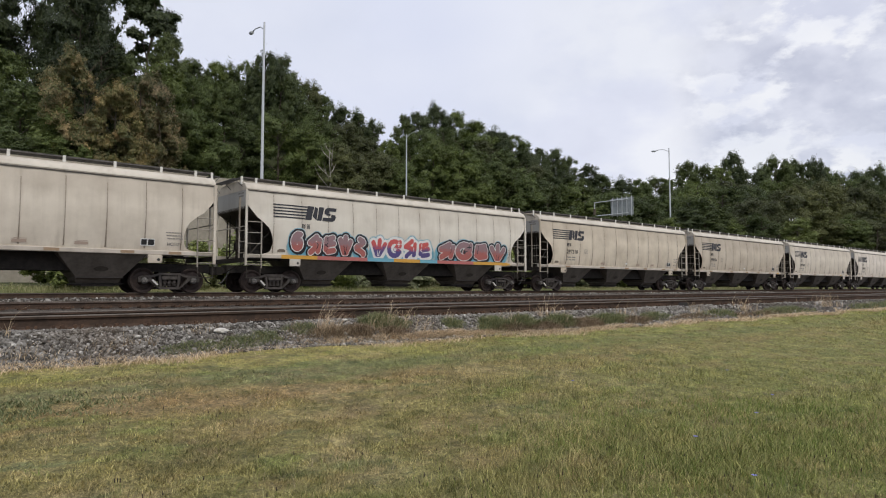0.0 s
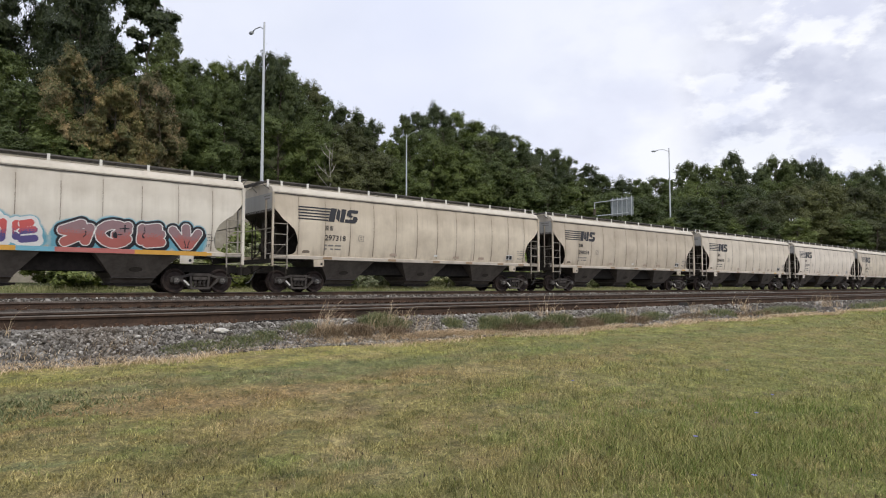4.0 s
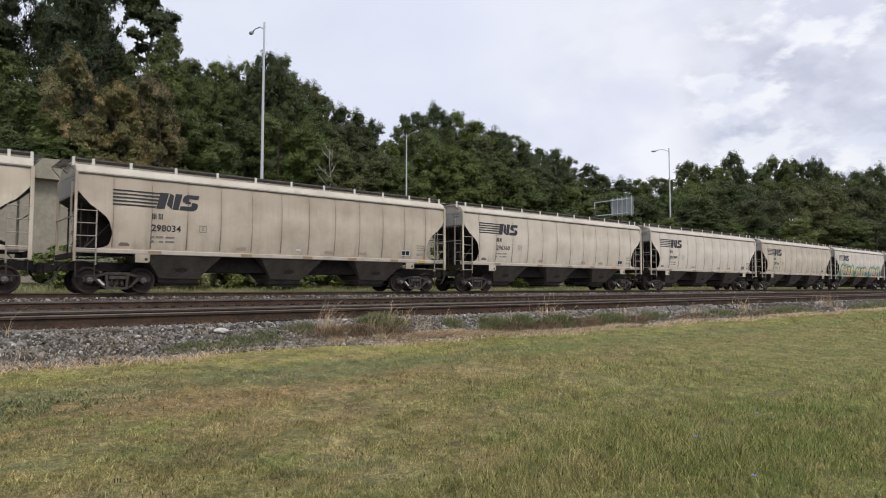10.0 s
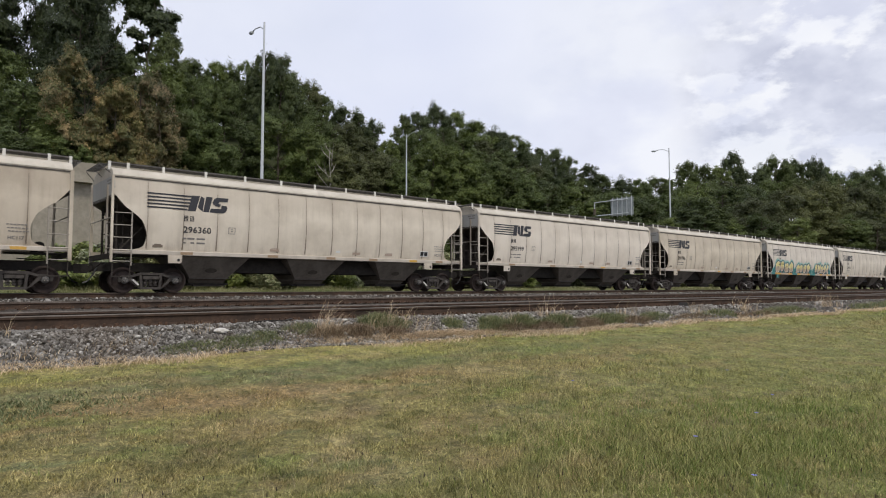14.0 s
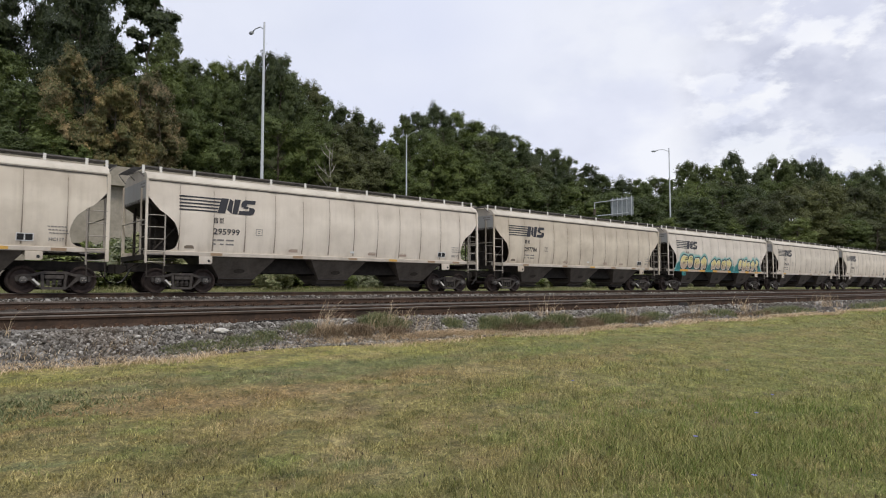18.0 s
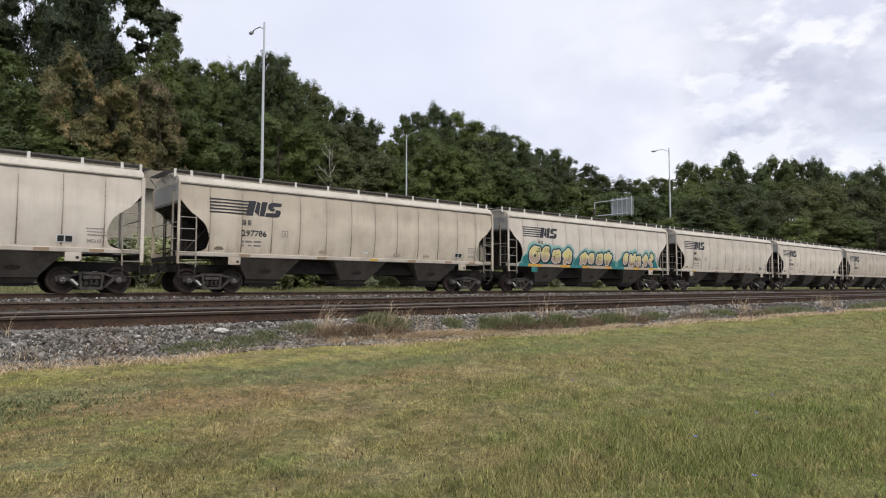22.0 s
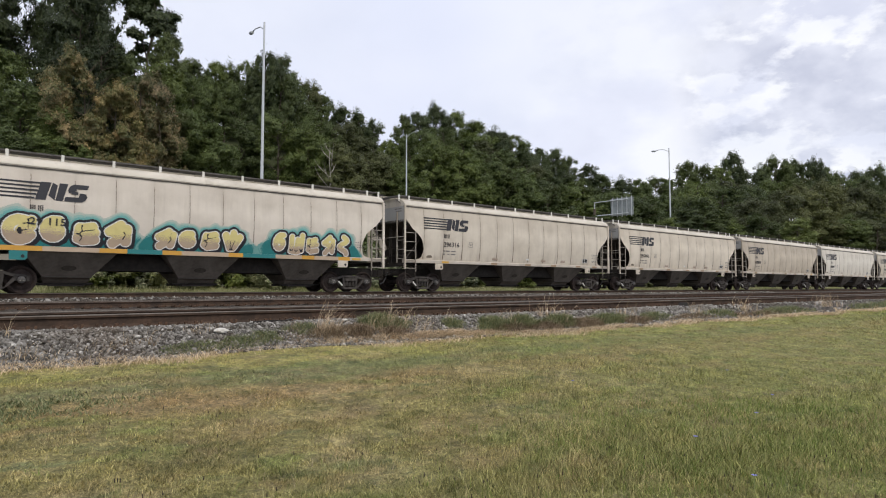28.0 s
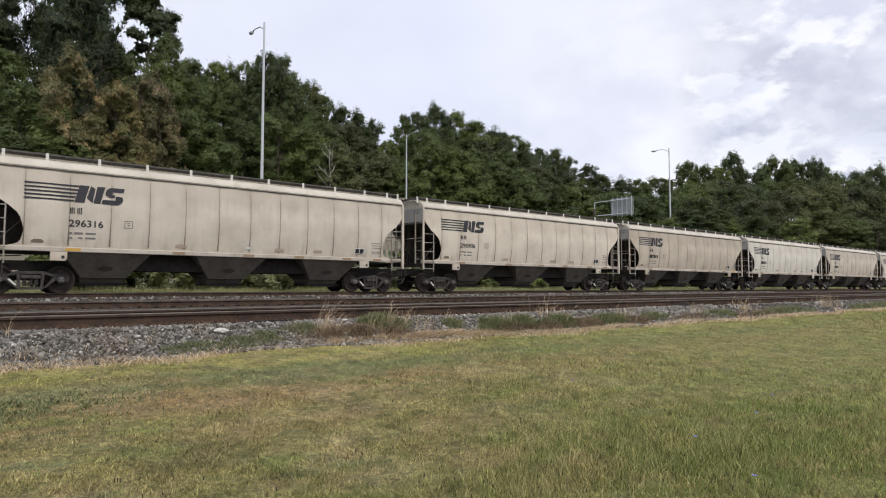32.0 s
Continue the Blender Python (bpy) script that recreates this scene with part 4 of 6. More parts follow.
# ---- trees ----
def leaf_cloud(rng, centres, radii, ways, per, size):
    """Leaf sprays over the outer shells of many clumps, facing out from the bough that carries them."""
    count = np.maximum(8, per * (radii / radii.mean()) ** 2).astype(int)
    n = int(count.sum())
    c, r, w = np.repeat(centres, count, axis=0), np.repeat(radii, count), np.repeat(ways, count, axis=0)
    stretch = np.repeat(rng.uniform((0.75, 0.75, 0.7), (1.2, 1.2, 1.25), (len(centres), 3)), count, axis=0)
    d = rng.normal(size=(n, 3)) + w * 0.7
    d /= np.linalg.norm(d, axis=1, keepdims=True)
    d[:, 2] = np.abs(d[:, 2]) * 0.5 + d[:, 2] * 0.5
    pos = c + d * (r * (0.45 + 0.55 * rng.uniform(0, 1, n) + 0.16 * rng.exponential(1.0, n)))[:, None] * stretch
    pos[:, 2] -= 0.45 * size * rng.exponential(1.0, n)
    nrm = d * 0.7 + w * 0.5 + rng.normal(size=(n, 3)) * 0.45 + np.array([0, 0, 0.3])
    nrm /= np.linalg.norm(nrm, axis=1, keepdims=True)
    a = np.cross(nrm, rng.normal(size=(n, 3)))
    a /= np.linalg.norm(a, axis=1, keepdims=True)
    b = np.cross(nrm, a)
    s = (size * rng.uniform(0.5, 1.25, n))[:, None]
    v = np.stack([pos - a * s - b * s * 0.5, pos - a * s * 0.3 + b * s * 0.65, pos + a * s * 1.0 - nrm * s * 0.25], axis=1).reshape(-1, 3)
    return v, np.arange(n * 3).reshape(-1, 3)


def bough_leaves(rng, boughs, clumps, per, size, mat, core=0.62, name="crown"):
    """A crown of rounded boughs (middle, radius, flatness), each hung with clumps of leaves round a dense heart."""
    cs, rs, ws = [], [], []
    for (bx, by, bz), br, flat in boughs:
        k = max(5, int(clumps * rng.uniform(0.8, 1.2)))
        d = rng.normal(size=(k, 3)) + np.array([bx, by, 0]) * 2.5 + np.array([0, 0, 0.35])
        d /= np.linalg.norm(d, axis=1, keepdims=True)
        far = rng.uniform(0.30, 1.12, k)[:, None]
        cs.append(np.array([bx, by, bz]) + d * br * far * np.array([1, 1, flat]))
        rs.append(br * rng.uniform(0.22, 0.60, k))
        ws.append(d)
    v, f = leaf_cloud(rng, np.concatenate(cs), np.concatenate(rs), np.concatenate(ws), per, size)
    # broad inner leaves fill the heart of each bough
    k = len(boughs)
    mid = np.repeat(np.array([b[0] for b in boughs]), 70, axis=0)
    br = np.repeat(np.array([b[1] for b in boughs]), 70)
    d = rng.normal(size=(k * 70, 3))
    d *= (br * core * rng.uniform(0.2, 1.0, k * 70) / np.linalg.norm(d, axis=1))[:, None]
    tri = mid[:, None, :] + d[:, None, :] + rng.normal(size=(k * 70, 3, 3)) * np.minimum(br * 0.20, size * 2.0)[:, None, None]
    v, f = np.concatenate([v, tri.reshape(-1, 3)]), np.concatenate([f, np.arange(k * 210).reshape(-1, 3) + len(v)])
    return quick_mesh(name, v, f, LEAVES[mat])


def crown_mesh(seed, boughs, clumps, per, size, wide=0.42, low=0.22, mat="mid", core=0.62, slim=1.0):
    """A crown in a unit tree: height 1, rounded boughs round an uneven envelope."""
    rng = np.random.default_rng(seed)
    rows = []
    for i in range(boughs):
        t = (i + rng.uniform(0.1, 0.9)) / boughs
        env = wide * math.sin(math.pi * min(1, 0.22 + 0.72 * t)) ** 0.5
        br = (0.065 + 0.125 * rng.uniform(0, 1) ** 1.4) * (1.10 - 0.15 * t) * slim
        ang = rng.uniform(0, 2 * math.pi)
        rad = max(0.0, env - br * 0.7) * rng.uniform(0.25, 1.1) ** 0.7
        z = low + br * 0.55 + (1 - low - br * 1.25) * t
        rows.append(((rad * math.cos(ang), rad * math.sin(ang), z), br, rng.uniform(0.8, 1.15)))
    rows.append(((rng.uniform(-0.04, 0.04), rng.uniform(-0.04, 0.04), 0.90), 0.10 * slim, 0.95))
    me = bough_leaves(rng, rows, clumps, per, size, mat, core)
    co = np.empty(len(me.vertices) * 3, dtype=np.float32)
    me.vertices.foreach_get("co", co)
    co = co.reshape(-1, 3)
    co[:, 2] *= 0.985 / np.quantile(co[:, 2], 0.9995)
    me.vertices.foreach_set("co", co.ravel())
    return me


def trunk_mesh(seed, low=0.25):
    rng = random.Random(seed)
    g = Geo()
    p, r = Vector((0, 0, -0.02)), 0.020
    pts = [p]
    for i in range(6):
        q = p + Vector((rng.uniform(-0.02, 0.02), rng.uniform(-0.02, 0.02), 0.14))
        g.tube(p, q, r, r * 0.82, 7, False)
        if i > 0:
            for _ in range(3):
                a = rng.uniform(0, 6.28)
                e = q + Vector((math.cos(a) * 0.22, math.sin(a) * 0.22, rng.uniform(0.05, 0.2))) * rng.uniform(0.6, 1.2)
                g.tube(q, e, r * 0.45, r * 0.12, 5, False)
        p, r = q, r * 0.82
    return g.mesh("trunk", M_BARK)


CROWNS = [crown_mesh(11 + i, 30, 11, 62, 0.0130, 0.40 + 0.03 * (i % 3), 0.06, "mid", 0.55) for i in range(8)]
TALL_CROWNS = [crown_mesh(31 + i, 42, 11, 62, 0.0115, 0.44, 0.10, "deep", 0.5, 0.88) for i in range(4)]
FINE_CROWN = [crown_mesh(51 + i, 40, 13, 76, 0.0100, 0.46, 0.06, "brown", 0.5, 0.80) for i in range(2)]
TRUNKS = [trunk_mesh(40 + i) for i in range(3)]
BUSHES = [crown_mesh(71 + i, 15, 11, 40, 0.036, 0.62, 0.0, "bright", 0.6, 1.5) for i in range(4)]


def tree(x, y, top, wide, kind, label, seed):
    """A tree whose crown ends at height top; wide stretches the crown."""
    z0 = ground_z(x, y) - 0.3
    h = (top - z0) * 1.035
    th = thing("tree", label, "tree", "trees of the wooded hillside", pose(x, y, z0, 0, 0, (seed * 77) % 360))
    broad = wide * (1.10 if x > 90 else 1.02)
    th.scale = (h * broad, h * broad, h)
    shapes = FINE_CROWN if kind == "brown" else TALL_CROWNS if h > 17.5 else CROWNS
    cr = part("crown", shapes[seed % len(shapes)], LEAVES[kind], th)
    part("trunk", TRUNKS[seed % len(TRUNKS)], M_BARK, th)
    return th


TREE_LABELS = {"dark": "tall tree with feathery leaves, coloured for deep shade", "deep": "tall dark green leafy tree in the woods", "mid": "leafy green tree on the wooded slope", "bright": "fresh green leafy tree on the slope",
               "brown": "half-withered tree with browning leaves", "olive": "olive green leafy tree on the slope"}
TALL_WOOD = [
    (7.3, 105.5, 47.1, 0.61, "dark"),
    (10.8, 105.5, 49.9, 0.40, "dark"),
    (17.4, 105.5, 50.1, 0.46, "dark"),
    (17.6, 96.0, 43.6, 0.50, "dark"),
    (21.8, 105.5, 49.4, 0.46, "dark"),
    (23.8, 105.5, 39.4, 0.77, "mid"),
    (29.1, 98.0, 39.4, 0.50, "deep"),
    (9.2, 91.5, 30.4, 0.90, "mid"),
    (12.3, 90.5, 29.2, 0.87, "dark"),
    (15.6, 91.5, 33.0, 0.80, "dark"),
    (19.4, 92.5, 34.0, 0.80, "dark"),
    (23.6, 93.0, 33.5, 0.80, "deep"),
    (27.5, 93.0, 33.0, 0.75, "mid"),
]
SKYLINE = [
    (34.8, 105.5, 39.2, 0.72, "mid"),
    (36.8, 105.5, 39.2, 0.69, "deep"),
    (39.9, 105.5, 40.1, 0.69, "mid"),
    (42.6, 105.5, 39.7, 0.64, "deep"),
    (45.4, 105.5, 41.2, 0.65, "mid"),
    (44.1, 96.0, 39.8, 0.50, "deep"),
    (46.8, 96.0, 39.9, 0.50, "deep"),
    (54.1, 105.5, 41.1, 0.57, "mid"),
    (57.1, 105.5, 40.2, 0.66, "olive"),
    (60.2, 105.5, 38.3, 0.75, "mid"),
    (58.0, 96.0, 33.4, 0.76, "deep"),
    (63.5, 98.0, 34.5, 0.84, "mid"),
    (63.1, 93.0, 31.1, 0.61, "deep"),
    (62.3, 87.0, 26.4, 0.57, "mid"),
    (74.8, 100.0, 35.5, 0.68, "deep"),
    (82.8, 105.5, 38.9, 0.74, "deep"),
    (87.8, 105.5, 41.7, 0.64, "deep"),
    (93.1, 105.5, 40.9, 0.75, "mid"),
]
SKYLINE_B = [
    (94.8, 100.0, 37.9, 0.90, "mid"),
    (101.0, 101.0, 38.1, 0.90, "deep"),
    (108.2, 102.0, 37.6, 0.89, "mid"),
    (104.1, 94.0, 32.0, 0.81, "deep"),
    (112.5, 97.0, 33.9, 0.60, "deep"),
    (119.4, 99.0, 35.0, 0.69, "deep"),
    (121.0, 95.5, 33.0, 0.69, "deep"),
    (125.1, 93.0, 31.1, 0.75, "deep"),
    (126.7, 90.0, 28.7, 0.89, "mid"),
    (132.1, 89.0, 28.5, 0.91, "deep"),
    (138.6, 88.5, 28.5, 0.91, "mid"),
    (150.8, 90.5, 30.7, 0.91, "deep"),
    (160.4, 91.5, 31.1, 0.91, "mid"),
    (195.7, 105.5, 42.6, 0.71, "deep"),
    (206.2, 105.5, 43.2, 0.77, "deep"),
    (217.8, 105.5, 44.2, 0.74, "mid"),
    (227.4, 105.5, 50.4, 0.50, "deep"),
    (237.5, 105.5, 45.2, 0.74, "deep"),
]
SKYLINE_C = [
    (249.6, 105.5, 48.6, 0.58, "deep"),
    (263.8, 105.5, 54.1, 0.56, "deep"),
    (280.4, 105.5, 54.9, 0.61, "deep"),
    (298.7, 105.5, 57.8, 0.57, "deep"),
    (314.3, 105.5, 57.3, 0.56, "mid"),
    (338.4, 105.5, 56.1, 0.66, "mid"),
    (362.5, 105.5, 59.7, 0.57, "deep"),
    (347.7, 96.0, 59.6, 0.50, "deep"),
    (377.6, 96.0, 61.9, 0.54, "deep"),
]
FILL_WOOD = [
    (32.3, 95.0, 32.8, 0.63, "mid"),
    (35.1, 96.5, 33.8, 0.68, "mid"),
    (37.6, 96.0, 33.5, 0.66, "mid"),
    (41.3, 99.0, 35.1, 0.69, "deep"),
    (47.0, 105.5, 38.7, 0.72, "mid"),
    (50.0, 105.5, 40.5, 0.62, "deep"),
    (51.6, 103.0, 37.0, 0.76, "mid"),
    (51.4, 97.5, 34.3, 0.73, "deep"),
    (51.5, 92.5, 30.9, 0.69, "mid"),
    (52.6, 89.5, 28.4, 0.69, "deep"),
    (56.3, 90.0, 28.7, 0.81, "olive"),
    (57.7, 87.0, 26.3, 0.71, "olive"),
    (57.2, 82.0, 22.3, 0.68, "mid"),
    (60.4, 82.5, 22.8, 0.69, "olive"),
    (70.2, 91.5, 30.0, 0.77, "mid"),
    (76.4, 94.5, 32.3, 0.83, "mid"),
    (83.1, 97.0, 34.0, 0.87, "mid"),
    (82.8, 90.5, 30.8, 0.90, "mid"),
]
FILL_WOOD_B = [
    (91.5, 94.0, 31.9, 0.89, "olive"),
    (94.2, 91.5, 30.2, 0.90, "mid"),
    (94.3, 87.0, 26.2, 0.87, "olive"),
    (99.7, 88.0, 27.0, 0.90, "olive"),
    (104.6, 88.5, 27.7, 0.90, "deep"),
    (107.5, 87.0, 26.4, 0.91, "deep"),
    (108.9, 83.5, 24.3, 0.91, "deep"),
    (112.7, 82.0, 22.6, 0.90, "deep"),
    (117.7, 81.5, 22.4, 0.90, "mid"),
    (123.4, 81.0, 22.2, 0.90, "deep"),
    (129.9, 80.5, 22.8, 0.91, "mid"),
    (139.9, 82.0, 23.8, 0.90, "deep"),
    (148.5, 82.5, 24.6, 0.90, "deep"),
    (171.1, 90.0, 31.9, 0.91, "mid"),
    (180.5, 90.0, 32.6, 0.89, "deep"),
    (191.6, 91.0, 34.0, 0.90, "olive"),
    (197.8, 90.0, 33.3, 0.90, "olive"),
    (209.6, 91.0, 34.6, 0.91, "mid"),
]
FILL_WOOD_C = [
    (230.5, 95.0, 39.1, 0.90, "mid"),
    (271.3, 105.5, 47.2, 0.90, "mid"),
    (288.8, 105.5, 49.2, 0.85, "olive"),
    (305.6, 105.5, 49.2, 0.88, "deep"),
    (289.6, 94.0, 42.2, 0.91, "olive"),
    (337.6, 102.0, 48.0, 0.91, "olive"),
    (342.8, 97.5, 48.8, 0.80, "deep"),
    (361.1, 96.0, 52.2, 0.76, "olive"),
]
ROAD_EDGE = [
    (9.9, 84.5, 25.0, 0.90, "mid"),
    (12.4, 80.5, 21.1, 0.87, "mid"),
    (15.3, 81, 28.4, 0.59, "brown"),
    (18.4, 79.5, 24.9, 0.67, "brown"),
    (21.6, 81, 27.8, 0.55, "brown"),
    (23.4, 79.5, 23.2, 0.60, "brown"),
    (25.1, 85.5, 25.6, 0.88, "olive"),
    (8.4, 78.5, 17.8, 1.10, "deep"),
    (28.3, 85.5, 25.4, 0.88, "mid"),
    (30.6, 82.5, 23.3, 0.89, "mid"),
    (36.7, 87.0, 26.5, 0.90, "deep"),
    (41.2, 85.5, 26.6, 0.91, "mid"),
    (45.5, 84.0, 25.3, 0.89, "mid"),
    (48.4, 80.0, 22.5, 0.89, "olive"),
    (54.5, 81.0, 22.4, 0.91, "olive"),
    (59.9, 79.5, 21.4, 0.91, "mid"),
    (70.1, 85.0, 27.1, 0.91, "mid"),
    (74.1, 82.0, 25.9, 0.91, "mid"),
]
ROAD_EDGE_B = [
    (81.5, 82.5, 25.7, 0.90, "mid"),
    (86.3, 80.0, 23.9, 0.90, "mid"),
    (92.4, 78.5, 21.9, 0.99, "deep"),
    (101.8, 78.5, 21.6, 1.07, "mid"),
    (112.2, 78.5, 20.9, 1.20, "mid"),
    (18.7, 79.0, 19.9, 0.82, "olive"),
    (14.1, 78.5, 18.1, 0.94, "mid"),
    (123.7, 78.5, 22.0, 1.08, "deep"),
    (135.4, 78.5, 23.1, 0.99, "mid"),
    (149.1, 79.5, 25.9, 0.90, "mid"),
    (170.6, 82.0, 29.1, 0.92, "deep"),
    (190.2, 83.0, 31.3, 0.92, "mid"),
]
SLOPE_WOOD = [
    (108.9, 56, 17.6, 1.25, "deep"),
    (98.7, 54, 14.8, 1.25, "deep"),
    (111.0, 54, 15.3, 1.20, "deep"),
    (139.1, 62, 20.8, 0.96, "olive"),
    (127.1, 54, 16.0, 1.25, "mid"),
    (165.3, 66, 25.2, 0.84, "olive"),
    (181.6, 66, 29.6, 0.74, "olive"),
    (194.0, 64, 31.3, 0.68, "olive"),
    (207.7, 62, 31.4, 0.74, "olive"),
    (225.9, 60, 30.5, 0.85, "olive"),
    (139.5, 52, 15.9, 1.25, "bright"),
    (159.5, 54, 19.2, 1.21, "olive"),
    (163.0, 50, 18.0, 1.25, "mid"),
    (175.6, 48, 18.1, 1.25, "olive"),
    (241.0, 58, 29.9, 1.03, "mid"),
    (107.7, 50, 12.5, 1.25, "mid"),
    (89.6, 52, 12.3, 1.25, "mid"),
    (81.6, 50, 11.0, 1.25, "mid"),
]
SLOPE_WOOD_B = [
    (74.6, 50, 11.1, 1.25, "deep"),
]
WOODS = (TALL_WOOD, SKYLINE, SKYLINE_B, SKYLINE_C, FILL_WOOD, FILL_WOOD_B, FILL_WOOD_C, ROAD_EDGE, ROAD_EDGE_B, SLOPE_WOOD, SLOPE_WOOD_B)


count = 0
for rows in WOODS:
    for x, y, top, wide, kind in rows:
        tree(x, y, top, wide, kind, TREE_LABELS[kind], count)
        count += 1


def overhanging_tree():
    """A tall dark tree with open lower limbs and a crown that hangs over to one side."""
    rng = np.random.default_rng(88)
    base = ground_z(29.5, 104) - 0.3
    th = thing("tree", "tall dark tree with a drooping crown and open lower limbs", "tree", "trees of the wooded hillside", pose(29.5, 104, base))
    boughs = []
    for x, z, r, flat in ((-0.1, 41.8, 2.4, 0.95), (-0.8, 46.4, 2.6, 1.0), (0.8, 44.0, 2.1, 1.0), (1.5, 40.6, 1.6, 1.1), (2.1, 38.9, 1.0, 1.2), (-2.4, 40.0, 1.4, 0.9), (-2.0, 43.2, 1.8, 0.9),
                          (-1.8, 36.6, 0.8, 0.9), (-0.2, 36.4, 0.8, 0.9), (1.0, 37.4, 1.0, 1.0), (-2.8, 37.4, 0.7, 0.9), (-1.0, 38.8, 1.2, 1.0), (-1.2, 44.9, 1.8, 1.0), (-0.4, 50.5, 2.4, 0.9)):
        boughs.append(((x, rng.uniform(-1.2, 1.2), z - base), r, flat))
    # this crown also takes the leaf colour toned down for shade
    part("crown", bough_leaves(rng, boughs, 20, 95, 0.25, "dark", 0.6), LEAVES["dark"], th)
    g = Geo()
    stem = [(-0.9, 0, 0), (-1.0, 0, 5.5), (-1.2, 0, 9.5), (-0.4, 0, 13.5), (0.0, 0, 18.5)]
    for k, (a, b) in enumerate(zip(stem, stem[1:])):
        g.tube(a, b, 0.30 - 0.055 * k, 0.245 - 0.055 * k, 8, False)
    for (x, y, z), r, flat in boughs:
        g.tube(stem[1 if z < 10 else 2 if z < 15 else 3], (x, y, z), 0.13, 0.04, 5, False)
    part("trunk", g, M_BARK, th)


overhanging_tree()

# ---- road on its shelf, wall, lamps, sign ----
def road_z(x):
    return float(np.interp(x, (-400, -10, 50, 1500), (9.75, 9.75, 8.6, 8.6)))


def highway():
    g = Geo()
    xs = (-400, -10, 50, 1500)
    for x in xs:
        g.v += [(x, 49.9, road_z(x) - 0.8), (x, 50.0, road_z(x)), (x, 75, road_z(x)), (x, 75.1, road_z(x) - 1.5)]
    for i in range(3):
        for k in range(3):
            g.f.append((4 * i + k, 4 * i + k + 1, 4 * i + k + 5, 4 * i + k + 4))
    tagged(new("road", g.mesh("road", M_ROAD)), "grey asphalt highway on a raised shelf", "road", kind="structure")
    w = thing("retaining_wall", "weathered pale concrete retaining wall", "wall", kind="structure")
    x = -60
    while x < 260:
        part("panel", Geo().box((x + 0.01, 44.56, 0.8), (x + 5.99, 44.95, 8.15)), M_CONC, w)
        part("parapet", Geo().box((x + 0.006, 43.92, 8.05), (x + 5.994, 44.98, 8.35)).box((x + 0.006, 43.92, 8.35), (x + 5.994, 44.25, 9.27)), M_CONC, w, "concrete parapet on an overhanging ledge")
        x += 6


highway()


def street_lamp(x, y, z0, top, arm, label):
    th = thing("street_lamp", label, "street lamp", "street lamps along the highway", pose(x, y, z0))
    h = top - z0
    part("base", Geo().box((-0.28, -0.28, 0), (0.28, 0.28, 0.35)), M_CONC, th)
    part("pole", Geo().tube((0, 0, 0.3), (0, 0, h), 0.14, 0.075, 12), M_GALV, th, "tapered galvanised pole")
    pts = [(0, 0, h - 0.6), (0, arm * 0.35, h - 0.15), (0, arm * 0.75, h - 0.02), (0, arm, h - 0.12)]
    ar = part("arm", Geo().line(pts, 0.05, 8), M_GALV, th)
    part("lamp_head", Geo().lathe([(0.0, 0.0), (0.12, 0.03), (0.17, 0.2), (0.15, 0.5), (0.07, 0.72), (0.0, 0.75)], "y", 12), M_GALV, th, "cobra-head luminaire").matrix_basis = (
        pose(0, arm - 0.1 if arm > 0 else arm + 0.1, h - 0.16, 8 if arm > 0 else -8, 0, 0) @ Matrix.Scale(1 if arm > 0 else -1, 4, (0, 1, 0)))
    return th


street_lamp(22.84, 50.0, 8.6, 24.0, 2.4, "tall galvanised street lamp with a curved arm")
street_lamp(92.4, 53.0, 8.6, 23.7, 2.45, "tall galvanised street lamp with a curved arm")
street_lamp(55.4, 73.0, 8.6, 23.8, -2.2, "galvanised street lamp across the highway")


M_SIGNBACK = plain_material("weathered_sign_back", (0.34, 0.37, 0.37), 0.6, 0.0, 0.3, 2.0)


def sign_gantry():
    th = thing("sign_gantry", "cantilever sign gantry with a grey panel seen from behind", "road sign", "", pose(82.3, 60, 8.6))
    part("column", Geo().tube((0, 0, 0), (0, 0, 5.2), 0.24, 0.20, 12), M_BARK, th, "dark weathered column")
    part("stub", Geo().tube((0, 0, 5.1), (0, 0, 6.2), 0.07, n=8), M_GALV, th)
    for z in (4.05, 6.15):
        part("beam", Geo().tube((0, 0, z), (0, -6.0, z), 0.085, n=10), M_GALV, th)
    part("sign_panel", Geo().box((0.25, -6.7, 3.80), (0.33, -2.8, 6.45)), M_SIGNBACK, th, "grey back of a sign panel")
    for k in range(5):
        part("rib", Geo().box((0.15, -6.5 + 0.82 * k, 3.62), (0.25, -6.4 + 0.82 * k, 6.62)), M_GALV, th)


sign_gantry()


def bare_tree():
    """A thin dead tree, pale against the woods."""
    rng = random.Random(9)
    th = thing("bare_tree", "thin pale leafless tree before the woods", "tree", "", pose(45.4, 77, 8.8))
    g = Geo()
    p, r = Vector((0, 0, 0)), 0.16
    for i in range(7):
        q = p + Vector((rng.uniform(-0.25, 0.25), rng.uniform(-0.25, 0.25), 1.75))
        g.tube(p, q, r, r * 0.8, 7, False)
        p, r = q, r * 0.8
    part("trunk", g, M_DEAD, th)
    for k in range(9):
        z = 4.5 + 0.85 * k
        a = rng.uniform(0, 6.28)
        d = Vector((math.cos(a), math.sin(a), 0.9)) * rng.uniform(1.0, 2.0)
        g = Geo()
        o = Vector((0, 0, z))
        g.tube(o, o + d, 0.055, 0.03, 5, False)
        g.tube(o + d, o + d * 1.5 + Vector((0.2, 0.1, 0.5)), 0.03, 0.01, 5, False)
        g.tube(o + d * 0.6, o + d * 0.9 + Vector((-0.3, 0.3, 0.6)), 0.03, 0.01, 5, False)
        part("branch", g, M_DEAD, th)


M_DEAD = plain_material("dead_wood", (0.36, 0.33, 0.29), 0.9)
bare_tree()

